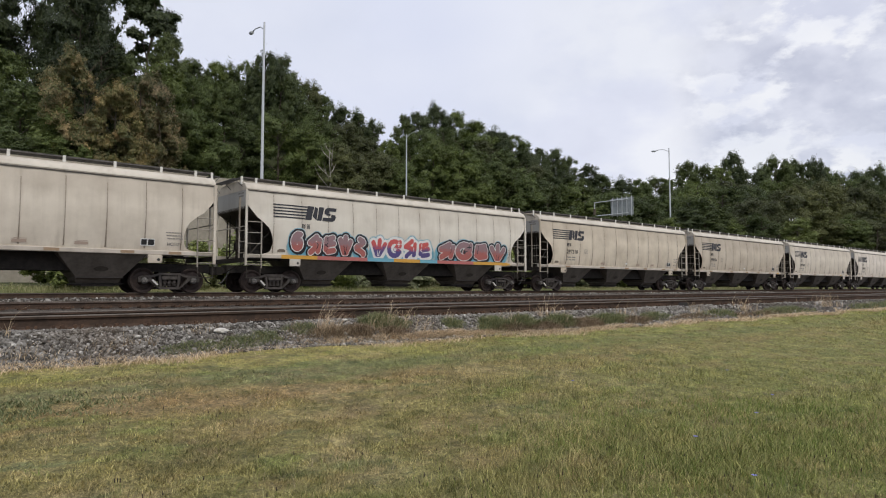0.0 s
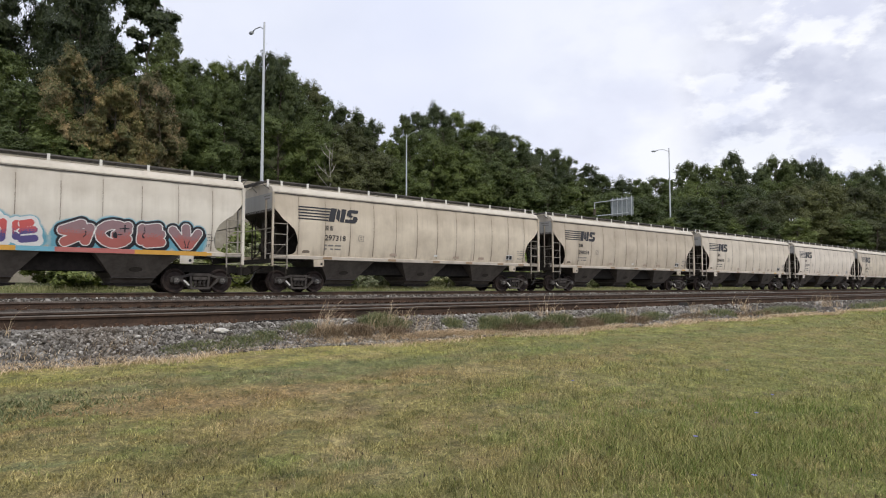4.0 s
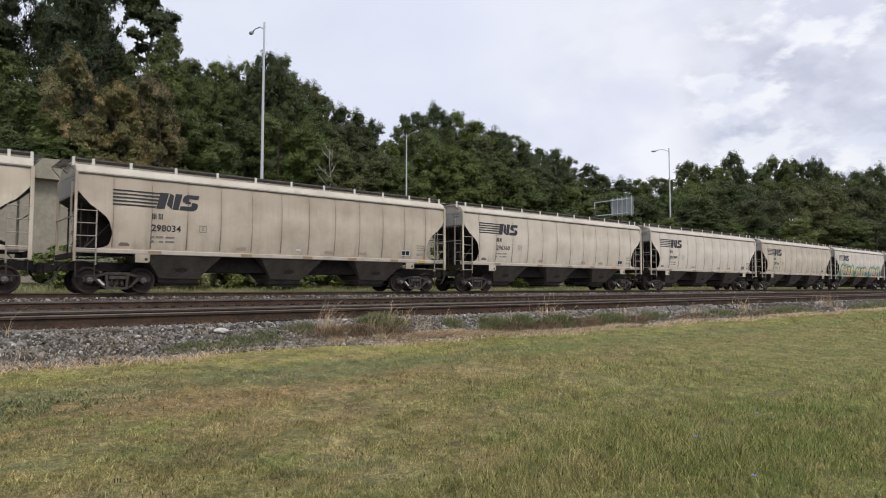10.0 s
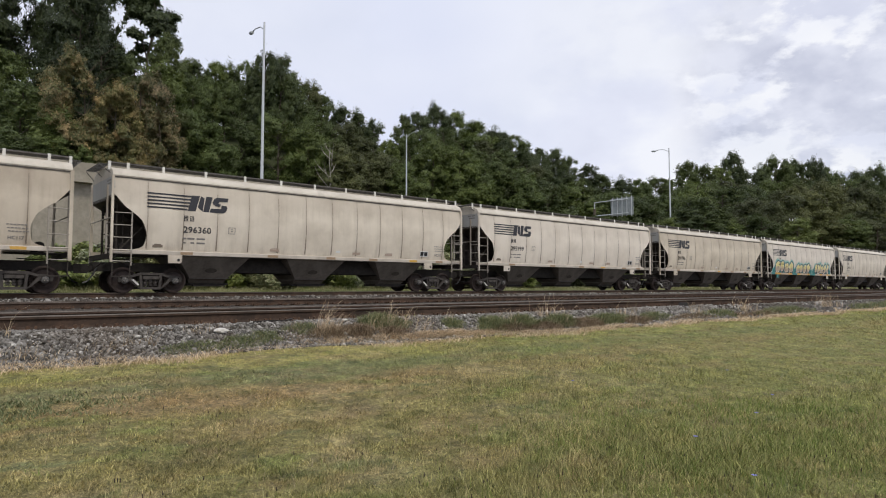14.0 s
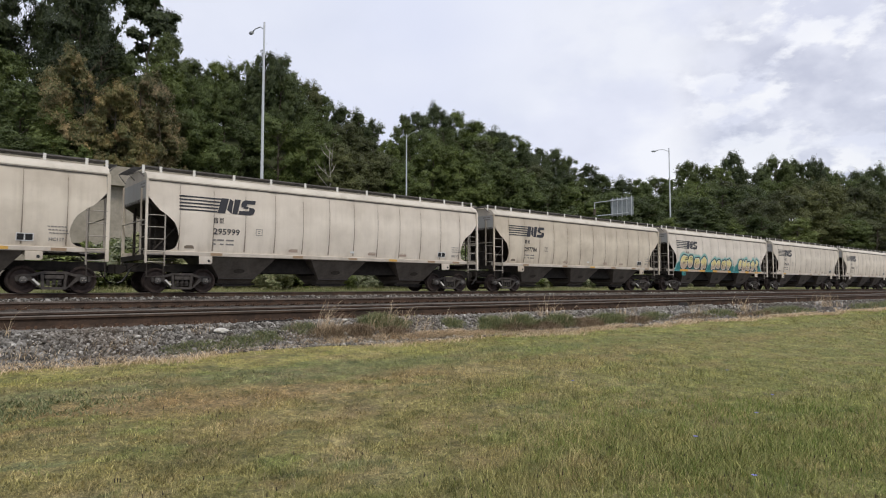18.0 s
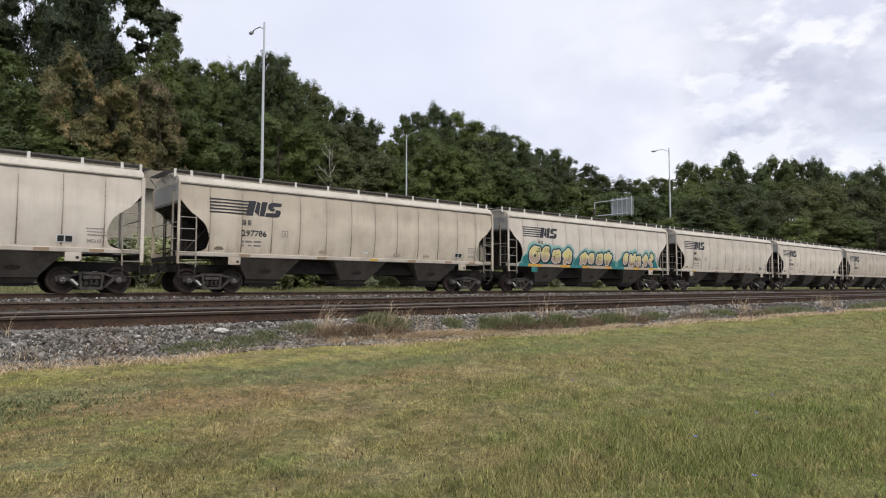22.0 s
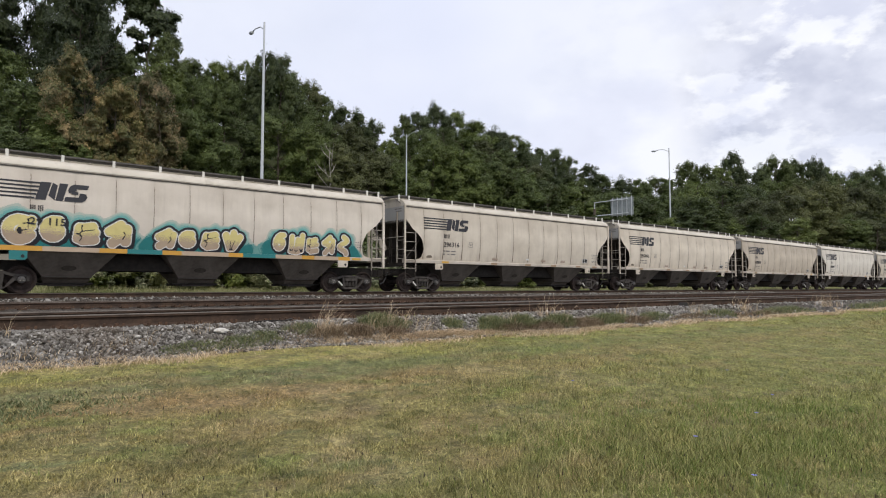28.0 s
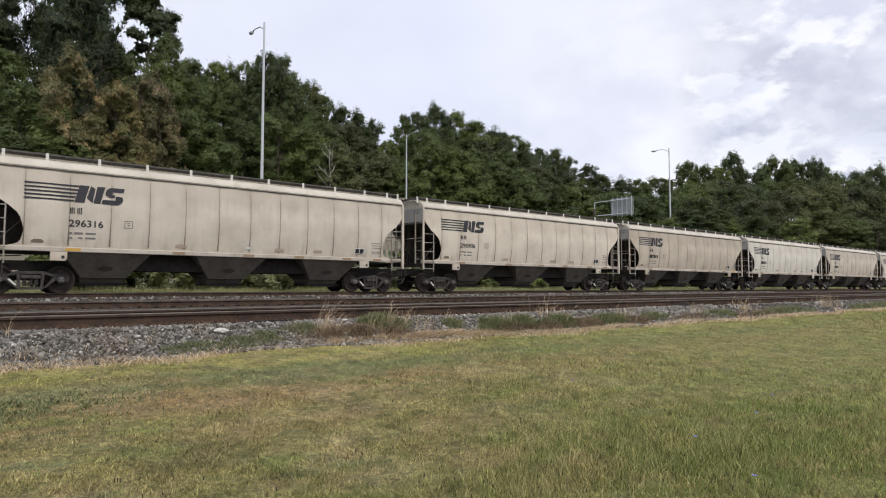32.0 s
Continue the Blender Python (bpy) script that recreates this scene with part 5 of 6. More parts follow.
# ---- shrubs and rough growth behind the train ----
def shrub(x, y, h, wide, kind, label, seed):
    th = thing("bush", label, "bush", "bushes beside the railway", pose(x, y, ground_z(x, y) - 0.05, 0, 0, seed * 61 % 360))
    th.scale = (h * wide, h * wide, h)
    part("foliage", BUSHES[seed % len(BUSHES)], LEAVES[kind], th)
    return th


def hedge_line():
    rng = random.Random(5)
    x, i = 5.6, 0
    while x < 95:
        # pale flowering bushes and fresh green ones stand in alternating groups
        if 14.3 < x < 16.2 or 21.8 < x < 24.8 or 27.0 < x < 28.4 or 31.0 < x < 34.4 or 37.5 < x < 40 or 45 < x < 48:
            kind = "silver"
        else:
            kind = rng.choice(("bright", "silver", "bright", "silver", "bright"))
        word = {"bright": "fresh green leafy bush", "mid": "green leafy bush", "olive": "olive green leafy bush", "silver": "bush with pale whitish flowers"}[kind]
        shrub(x, rng.uniform(33.0, 35.4), rng.uniform(1.7, 2.8), rng.uniform(0.95, 1.3), kind, word + " beside the tracks", i)
        x += rng.uniform(0.38, 0.80) * (1 + x / 50)
        i += 1
    x = 19.0
    while x < 150:
        kind = rng.choice(("mid", "bright", "olive"))
        shrub(x, rng.uniform(37, 42.5), rng.uniform(3.2, 5.4), rng.uniform(0.7, 1.0), kind, "tall dense shrub at the foot of the wall", i)
        x += rng.uniform(2.5, 4.5) * (1 + x / 110)
        i += 1
    x = -2.0
    while x < 120:
        kind = rng.choice(("mid", "deep", "olive"))
        shrub(x, rng.uniform(46.5, 48.5), rng.uniform(2.0, 2.8), 0.9, kind, "low shrub on the bank below the road", i)
        x += rng.uniform(2.5, 4.5) * (1 + x / 110)
        i += 1


hedge_line()


# ---- grass, weeds, stones ----
def blade_material(name, stops, dark=0.5, lawn=False):
    m = Nodes(name, 0.7, 0.0, 0.25)
    geo = m.t.nodes.new("ShaderNodeNewGeometry")
    pick = geo.outputs["Random Per Island"]
    c = m.ramp(pick, *stops)
    if lawn:
        tone = m.mix(1.0, lawn_tone(m), m.ramp(pick, (0.0, 0.38), (0.45, 0.92), (0.82, 1.28), (1.0, 1.62)), "MULTIPLY")
        c = m.mix(0.13, tone, c)
    else:
        c = m.mix(m.ramp(m.noise(1.6, 5, 0.65), (0.44, 0.0), (0.66, dark)), c, stops[0][1])
    return m.done(c)


M_BLADE = blade_material("grass_blades", ((0.0, (0.085, 0.120, 0.032)), (0.40, (0.20, 0.23, 0.070)), (0.70, (0.40, 0.33, 0.14)), (1.0, (0.74, 0.62, 0.36))), lawn=True)
M_ROUGH = blade_material("long_grass", ((0.0, (0.19, 0.215, 0.085)), (0.5, (0.35, 0.35, 0.165)), (1.0, (0.58, 0.52, 0.33))))
M_WILD = blade_material("wild_grass_blades", ((0.0, (0.115, 0.150, 0.036)), (0.5, (0.235, 0.275, 0.070)), (0.8, (0.36, 0.34, 0.12)), (1.0, (0.46, 0.31, 0.17))), 0.3)
M_FRESH = blade_material("fresh_grass_blades", ((0.0, (0.085, 0.125, 0.026)), (0.5, (0.175, 0.235, 0.052)), (0.85, (0.26, 0.31, 0.085)), (1.0, (0.40, 0.36, 0.17))), 0.3)
M_STRAW = blade_material("dry_straw", ((0.0, (0.28, 0.20, 0.12)), (0.5, (0.50, 0.375, 0.235)), (1.0, (0.70, 0.58, 0.42))), 0.3)
M_WEED = blade_material("green_weeds", ((0.0, (0.085, 0.105, 0.045)), (0.5, (0.175, 0.198, 0.090)), (0.85, (0.275, 0.285, 0.140)), (1.0, (0.42, 0.37, 0.22))), 0.2)
M_DEADWEED = blade_material("dead_weeds", ((0.0, (0.105, 0.080, 0.052)), (0.5, (0.215, 0.155, 0.100)), (0.85, (0.38, 0.28, 0.18)), (1.0, (0.56, 0.46, 0.32))), 0.2)


M_PALESTRAW = blade_material("pale_straw", ((0.0, (0.44, 0.325, 0.20)), (0.5, (0.62, 0.475, 0.31)), (1.0, (0.82, 0.67, 0.47))), 0.2)


def lattice(x, y, seed):
    """Smooth random heights, 0 to 1, on a unit lattice."""
    table = np.random.default_rng(seed).uniform(0, 1, (64, 64))
    i, j = np.floor(x).astype(int), np.floor(y).astype(int)
    u, w = x - i, y - j
    u, w = u * u * (3 - 2 * u), w * w * (3 - 2 * w)
    at = lambda a, b: table[a % 64, b % 64]
    return (at(i, j) * (1 - u) + at(i + 1, j) * u) * (1 - w) + (at(i, j + 1) * (1 - u) + at(i + 1, j + 1) * u) * w


def blades(rng, x, y, h, w, lean, z=None):
    """Bent blades: two quads narrowing to a tip, standing on the ground."""
    n = len(x)
    z = surface(x, y) if z is None else z
    a = rng.uniform(0, 2 * np.pi, n)
    side = np.stack([np.cos(a), np.sin(a), np.zeros(n)], 1) * (w / 2)[:, None]
    b = rng.uniform(0, 2 * np.pi, n)
    out = np.stack([np.cos(b), np.sin(b), np.zeros(n)], 1) * (h * lean * rng.uniform(0.2, 1.2, n))[:, None]
    p = np.stack([x, y, z - 0.01], 1)
    up = np.stack([np.zeros(n), np.zeros(n), h], 1)
    mid = p + up * 0.6 + out * 0.35
    tip = p + up * 0.95 + out
    v = np.stack([p - side, p + side, mid + side * 0.7, mid - side * 0.7, tip], 1).reshape(-1, 3)
    i = np.arange(n)[:, None] * 5
    return v, np.concatenate([i + [0, 1, 2], i + [0, 2, 3], i + [3, 2, 4]], 1).reshape(-1, 3)


def lawn_grass():
    """Short mown grass: small clumps, blades leaning every way, thatch lying flat between."""
    rng = np.random.default_rng(3)
    n = 850000
    r = 3.3 * np.exp(rng.uniform(0, 1, n) ** 1.05 * math.log(40 / 3.3))
    az = np.radians(rng.uniform(11, 88, n))
    x, y = r * np.cos(az), r * np.sin(az)
    clump = 0.55 * lattice(x * 3.5, y * 3.5, 1) + 0.45 * lattice(x * 9, y * 9, 2)
    ok = (y < 8.34) & (clump > rng.uniform(0.05, 0.6, n))
    x, y, r, az, clump = x[ok], y[ok], r[ok], az[ok], clump[ok]
    k = len(x)
    tall = (0.012 + 0.030 * rng.uniform(0, 1, k) ** 2) * (0.45 + 1.2 * clump)
    tall *= 1 + 0.7 * np.clip((5.5 - r) / 2.2, 0, 1) * rng.uniform(0, 1, k) ** 1.5 + 0.4 * np.clip((np.radians(50) - az) / 0.6, 0, 1) * np.clip((14 - r) / 9, 0, 1)
    tall *= np.maximum(1, r / 15)
    w = 0.0052 * np.maximum(1, r / 6.0) * rng.uniform(0.5, 1.5, k)
    lean = rng.uniform(0.4, 2.3, k)
    for near in (r < 8, r >= 8):
        v, f = blades(rng, x[near], y[near], tall[near], w[near], lean[near])
        if r[near].min() >= 8:          # far blades need one triangle each
            v = v.reshape(-1, 5, 3)[:, [0, 1, 4]].reshape(-1, 3)
            f = np.arange(len(v)).reshape(-1, 3)
        tagged(new("lawn_grass", quick_mesh("lawn_grass", v, f, M_BLADE)), "short mown grass, green mixed with dry straw", "grass", kind="stuff")
    # the lawn goes on round the camera
    n = 120000
    x, y = rng.uniform(-9, 16, n), rng.uniform(-9, 8.4, n)
    r, az = np.hypot(x, y), np.degrees(np.arctan2(y, x))
    ok = (r < 3.3) | (az < 11) | (az > 88)
    x, y = x[ok], y[ok]
    v, f = blades(rng, x, y, rng.uniform(0.012, 0.04, len(x)), np.full(len(x), 0.010), 1.6)
    v = v.reshape(-1, 5, 3)[:, [0, 1, 4]].reshape(-1, 3)
    tagged(new("lawn_grass", quick_mesh("lawn_grass", v, np.arange(len(v)).reshape(-1, 3), M_BLADE)), "short mown grass, green mixed with dry straw", "grass", kind="stuff")
    # a dark patch of clover
    n = 4200
    x, y = rng.normal(0.6, 0.55, n), rng.normal(6.55, 0.20, n)
    ok = lattice(x * 5, y * 7, 31) > 0.35
    x, y, n = x[ok], y[ok], int(ok.sum())
    v, f = blades(rng, x, y, rng.uniform(0.015, 0.06, n), np.full(n, 0.012), 1.2)
    tagged(new("clover", quick_mesh("clover", v, f, M_WEED)), "dark green clover patch in the lawn", "clover", kind="stuff")
    n = 500
    r = 3.3 * np.exp(rng.uniform(0, 1, n) * math.log(4.2))
    az = np.radians(rng.uniform(12, 86, n))
    x, y = r * np.cos(az), r * np.sin(az)
    ok = y < 8.2
    x, y = x[ok], y[ok]
    v, f = blades(rng, x, y, rng.uniform(0.05, 0.13, len(x)), np.full(len(x), 0.003), 0.8)
    tagged(new("seed_stalks", quick_mesh("seed_stalks", v, f, M_STRAW)), "thin dry seed stalks standing in the lawn", "grass", kind="stuff")


def plantain_heads():
    """Thin stalks with small dark seed heads standing above the grass."""
    rng = np.random.default_rng(61)
    stems, heads = Geo(), Geo()
    for i in range(150):
        r, az = 3.5 * math.exp(rng.uniform(0, 0.75)), math.radians(rng.uniform(16, 80))
        x, y = r * math.cos(az), r * math.sin(az)
        z = float(surface(np.array([x]), np.array([y]))[0])
        h, dx = rng.uniform(0.07, 0.15), rng.uniform(-0.02, 0.02)
        stems.tube((x, y, z - 0.01), (x + dx, y, z + h), 0.0014, n=3, caps=False)
        heads.tube((x + dx, y, z + h - 0.004), (x + dx * 1.15, y, z + h + rng.uniform(0.010, 0.022)), 0.0042, 0.0026, 5)
    tagged(new("seed_stalks", stems.mesh("seed_stalks", M_WILD)), "thin green stalks of plantain in the lawn", "grass", kind="stuff")
    tagged(new("seed_heads", heads.mesh("seed_heads", M_SEED)), "small dark brown plantain seed heads", "seed heads", kind="stuff")


M_SEED = plain_material("dark_seed_head", (0.055, 0.040, 0.028), 0.9)


def wild_grass():
    """Longer, greener grass where the mower has not been lately."""
    rng = np.random.default_rng(17)
    n = 60000
    r = 3.2 * np.exp(rng.uniform(0, 1, n) * math.log(4.0))
    az = np.radians(11 + 42 * rng.uniform(0, 1, n) ** 1.2)
    x, y = r * np.cos(az), r * np.sin(az)
    patch = 0.7 * lattice(x * 0.9, y * 1.3, 5) + 0.3 * lattice(x * 3, y * 3, 6)
    lush = np.exp(-((x - 5.2) / 1.9) ** 2 - ((y - 2.9) / 0.9) ** 2)
    keep = patch + 0.35 * lush > rng.uniform(0.35, 0.85, n)
    x, y, r, patch, lush = x[keep], y[keep], r[keep], patch[keep], lush[keep]
    v, f = blades(rng, x, y, rng.uniform(0.03, 0.095, len(x)) * (0.5 + patch + 0.7 * lush), 0.0050 * np.maximum(1, r / 6.5), 1.1)
    tagged(new("wild_grass", quick_mesh("wild_grass", v, f, M_BLADE)), "longer green grass at the edge of the lawn", "grass", kind="stuff")
    # fresh green growth in the thick of it
    n = 26000
    x, y = rng.normal(5.3, 1.9, n), rng.normal(2.75, 0.8, n)
    r = np.hypot(x, y)
    ok = (r > 3.2) & (0.6 * lattice(x * 1.1, y * 1.4, 9) + 0.4 * lattice(x * 4, y * 4, 10) > rng.uniform(0.35, 0.75, n))
    x, y, r = x[ok], y[ok], r[ok]
    v, f = blades(rng, x, y, rng.uniform(0.04, 0.12, len(x)), 0.0042 * np.maximum(1, r / 6.5), 0.8)
    tagged(new("wild_grass", quick_mesh("wild_grass", v, f, M_FRESH)), "fresh green grass standing tall in the lawn", "grass", kind="stuff")
    n = 5000
    r = 3.4 * np.exp(rng.uniform(0, 1, n) * math.log(2.0))
    az = np.radians(84 - 26 * rng.uniform(0, 1, n) ** 1.6)
    x, y = r * np.cos(az), r * np.sin(az)
    ok = (r < 4.2 + 0.9 * np.sin(az * 14)) & (lattice(x * 2, y * 2, 8) > 0.4)
    v, f = blades(rng, x[ok], y[ok], rng.uniform(0.03, 0.08, int(ok.sum())), np.full(int(ok.sum()), 0.006), 1.2)
    tagged(new("wild_grass", quick_mesh("wild_grass", v, f, M_WILD)), "longer green grass in a corner of the lawn", "grass", kind="stuff")


lawn_grass()
wild_grass()
plantain_heads()


def patch_blades(rng, name, label, spots, mat, lean):
    """Growth in separate clumps on the ballast shoulder: middle, spread, count, height."""
    xs, ys, hs = [], [], []
    for cx, cy, sx, sy, k, hh in spots:
        k = int(k * 1.3)
        a, r = rng.uniform(0, 2 * np.pi, k), np.sqrt(rng.uniform(0, 1, k))
        xs.append(cx + sx * r * np.cos(a) * (1 + 0.3 * np.sin(3 * a + cx)))
        ys.append(np.clip(cy - 0.12 * min(max((cx - 6) / 4, 0), 1) + sy * r * np.sin(a), 8.22, 9.2))
        hs.append(hh * 1.2 * (1.15 - 0.6 * r) * rng.uniform(0.35, 1.1, k))
    x, y, h = map(np.concatenate, (xs, ys, hs))
    v, f = blades(rng, x, y, h, 0.0065 * np.maximum(1, x / 9), lean)
    tagged(new(name, quick_mesh(name, v, f, mat)), label, "weeds", kind="stuff")


def verge():
    rng = np.random.default_rng(8)
    n = 38000
    x = -3 + 63 * rng.uniform(0, 1, n) ** 1.7
    thick = lattice(x * 1.3, x * 0, 12)
    y = 8.36 - 0.06 * np.clip((x - 4) / 6, 0, 1) + rng.normal(0, 0.12, n) + 0.10 * np.sin(x * 1.7) + 0.06 * np.sin(x * 4.1)
    ok = rng.uniform(0, 1, n) < np.clip(thick * 1.6, 0.25, 1) * np.where(x < 4.7, 0.85, 1)
    x, y = x[ok], y[ok]
    v, f = blades(rng, x, y, rng.uniform(0.03, 0.10, len(x)), 0.0075 * np.maximum(1, x / 9), 1.9)
    tagged(new("dry_verge", quick_mesh("dry_verge", v, f, M_PALESTRAW)), "bleached dry grass along the ballast edge", "grass", kind="stuff")
    patch_blades(rng, "shoulder_weeds", "low green weeds on the ballast shoulder", (
        (2.75, 8.58, 0.22, 0.08, 350, 0.09), (3.10, 8.60, 0.42, 0.13, 950, 0.10), (3.65, 8.63, 0.30, 0.14, 900, 0.11), (4.05, 8.70, 0.30, 0.12, 800, 0.13), (4.75, 8.84, 0.34, 0.12, 1000, 0.11), (6.2, 8.90, 0.36, 0.14, 1800, 0.20), (6.55, 8.84, 0.25, 0.10, 700, 0.15), (7.75, 8.85, 0.26, 0.12, 900, 0.14),
        (8.75, 8.80, 0.50, 0.17, 2600, 0.18), (9.55, 8.82, 0.45, 0.15, 2200, 0.19), (10.7, 8.82, 0.55, 0.15, 2300, 0.19), (12.4, 8.80, 0.75, 0.14, 2000, 0.18), (14.3, 8.8, 0.7, 0.12, 900, 0.17), (17.5, 8.78, 1.2, 0.12, 800, 0.18),
        (22.0, 8.75, 2.2, 0.14, 900, 0.2), (33.0, 8.75, 6.0, 0.15, 1200, 0.22)), M_WEED, 1.1)
    patch_blades(rng, "dead_weeds", "brown withered weeds on the ballast shoulder", (
        (5.15, 8.72, 0.30, 0.13, 1500, 0.15), (5.65, 8.72, 0.32, 0.13, 1700, 0.16), (6.3, 8.68, 0.34, 0.10, 1300, 0.15), (4.6, 8.68, 0.4, 0.08, 500, 0.07), (9.1, 8.68, 0.7, 0.11, 2000, 0.14), (10.1, 8.70, 0.5, 0.11, 1400, 0.15), (11.4, 8.72, 0.8, 0.13, 2200, 0.17),
        (13.4, 8.72, 0.7, 0.12, 1100, 0.15), (16.0, 8.72, 1.2, 0.12, 1000, 0.15), (7.2, 8.62, 0.5, 0.07, 700, 0.07), (20.0, 8.7, 2.0, 0.12, 700, 0.15)), M_DEADWEED, 1.2)
    patch_blades(rng, "dry_verge", "pale straw lying along the ballast edge", (
        (5.2, 8.56, 0.5, 0.08, 700, 0.09), (6.1, 8.56, 0.5, 0.09, 900, 0.11), (6.9, 8.57, 0.6, 0.10, 1500, 0.11), (7.6, 8.60, 0.6, 0.10, 1500, 0.11), (8.3, 8.58, 0.6, 0.09, 1300, 0.10), (9.3, 8.54, 0.7, 0.08, 1200, 0.08), (10.2, 8.54, 0.8, 0.08, 1000, 0.09), (12.2, 8.54, 1.0, 0.09, 1000, 0.10), (15.0, 8.54, 1.6, 0.09, 1000, 0.10)), M_PALESTRAW, 2.2)
    n = 46000
    x = -2 + 110 * rng.uniform(0, 1, n) ** 1.5
    y = rng.uniform(29.0, 35.0, n)
    v, f = blades(rng, x, y, rng.uniform(0.05, 0.26, n) * (0.4 + 1.2 * lattice(x * 0.8, y * 0.8, 41)), 0.014 * np.maximum(1, x / 25), 1.0)
    tagged(new("rough_grass", quick_mesh("rough_grass", v, f, M_ROUGH)), "long rough grass behind the railway", "grass", kind="stuff")


verge()


def arching_stems(rng, px, py, h, w, bend):
    """Long thin stems of five pieces that arch over, most of them towards the same side."""
    n = len(px)
    a = rng.normal(0.0, 0.75, n)
    reach = h * bend * rng.uniform(0.15, 1.0, n)
    side = np.stack([np.full(n, 0.8), np.full(n, -0.6), np.zeros(n)], 1) * (w / 2)
    v = []
    for k in range(6):
        t = k / 5
        p = np.stack([px + reach * np.cos(a) * t ** 2, py + reach * np.sin(a) * t ** 2, h * (t - 0.28 * bend * t ** 3)], 1)
        wide = (1 - 0.6 * t) * (1.9 if k == 4 else 1.0)
        v += [p - side * wide, p + side * wide]
    v = np.stack(v, 1).reshape(-1, 3)
    i = np.arange(n)[:, None] * 12
    f = np.concatenate([i + [2 * k + c for c in q] for k in range(5) for q in ((0, 1, 3), (0, 3, 2))], 1).reshape(-1, 3)
    return v, f


def grass_tuft(x, y, h, n, spread, label, seed, mat):
    rng = np.random.default_rng(seed)
    n = int(n * 1.25)
    th = thing("grass_tuft", label, "grass tuft", "tufts of tall dry grass", pose(x, y, ground_z(x, y)))
    v, f = arching_stems(rng, rng.normal(0, spread, n), rng.normal(0, spread * 0.5, n), h * rng.uniform(0.45, 1.05, n), 0.0026 * (1 + x / 14), 0.75)
    part("seed_grass", quick_mesh("seed_grass", v, f, mat), mat, th, "tall bleached arching grass")["kind"] = "stuff"
    k = n * 3
    v, f = blades(rng, rng.normal(0, spread * 0.8, k), rng.normal(0, spread * 0.5, k), h * rng.uniform(0.15, 0.5, k), np.full(k, 0.005) * (1 + x / 14), 0.9, np.zeros(k))
    part("tuft", quick_mesh("tuft", v, f, mat), mat, th)["kind"] = "stuff"


for i, (x, y, h, n, s) in enumerate(((5.05, 8.78, 0.66, 16, 0.07), (5.25, 8.72, 0.50, 14, 0.06), (4.95, 8.70, 0.34, 12, 0.06), (6.05, 8.78, 0.46, 9, 0.08), (6.35, 8.80, 0.62, 8, 0.08), (6.6, 8.84, 0.50, 10, 0.10), (7.0, 8.70, 0.28, 10, 0.12),
                                     (7.75, 8.90, 0.36, 4, 0.06), (10.4, 8.92, 0.62, 9, 0.16), (10.9, 8.80, 0.42, 10, 0.18), (9.2, 8.8, 0.35, 8, 0.2), (13.2, 8.85, 0.44, 10, 0.25), (19.4, 8.8, 0.55, 16, 0.3),
                                     (3.1, 8.9, 0.20, 8, 0.12), (16.4, 8.8, 0.4, 12, 0.25), (26.0, 8.8, 0.6, 20, 0.5))):
    grass_tuft(x, y, h, n, s, "tuft of tall bleached grass on the ballast", 100 + i, M_STRAW)


for i, (x, y, h, n, s) in enumerate(((2.28, 8.74, 0.24, 7, 0.05), (2.52, 8.72, 0.28, 8, 0.05), (2.05, 8.70, 0.16, 9, 0.08), (1.25, 8.68, 0.16, 8, 0.10), (4.55, 8.80, 0.26, 8, 0.08))):
    grass_tuft(x, y, h, n, s, "thin dead brown weed stems on the ballast", 140 + i, M_DEADWEED)
for i, (x, y, h, n, s) in enumerate(((1.00, 8.95, 0.50, 3, 0.03), (1.12, 8.62, 0.24, 9, 0.10), (0.85, 8.60, 0.20, 10, 0.10))):
    grass_tuft(x, y, h, n, s, "bleached dry stems bent over the ballast", 150 + i, M_PALESTRAW)


def stone_material():
    m = Nodes("ballast_stone", 0.9, 0.0, 0.25)
    geo = m.t.nodes.new("ShaderNodeNewGeometry")
    c = m.ramp(geo.outputs["Random Per Island"], (0.0, (0.045, 0.042, 0.038)), (0.40, (0.150, 0.140, 0.126)), (0.80, (0.29, 0.275, 0.25)), (0.97, (0.42, 0.40, 0.37)), (1.0, (0.70, 0.68, 0.64)))
    grain = m.noise(60, 3)
    c = m.mix(m.ramp(grain, (0.35, 0.0), (0.75, 0.4)), c, (0.10, 0.09, 0.08))
    c = m.mix(m.ramp(m.noise(0.8, 3), (0.45, 0.0), (0.75, 0.35)), c, (0.17, 0.12, 0.08))
    return m.done(c)


M_STONE = stone_material()


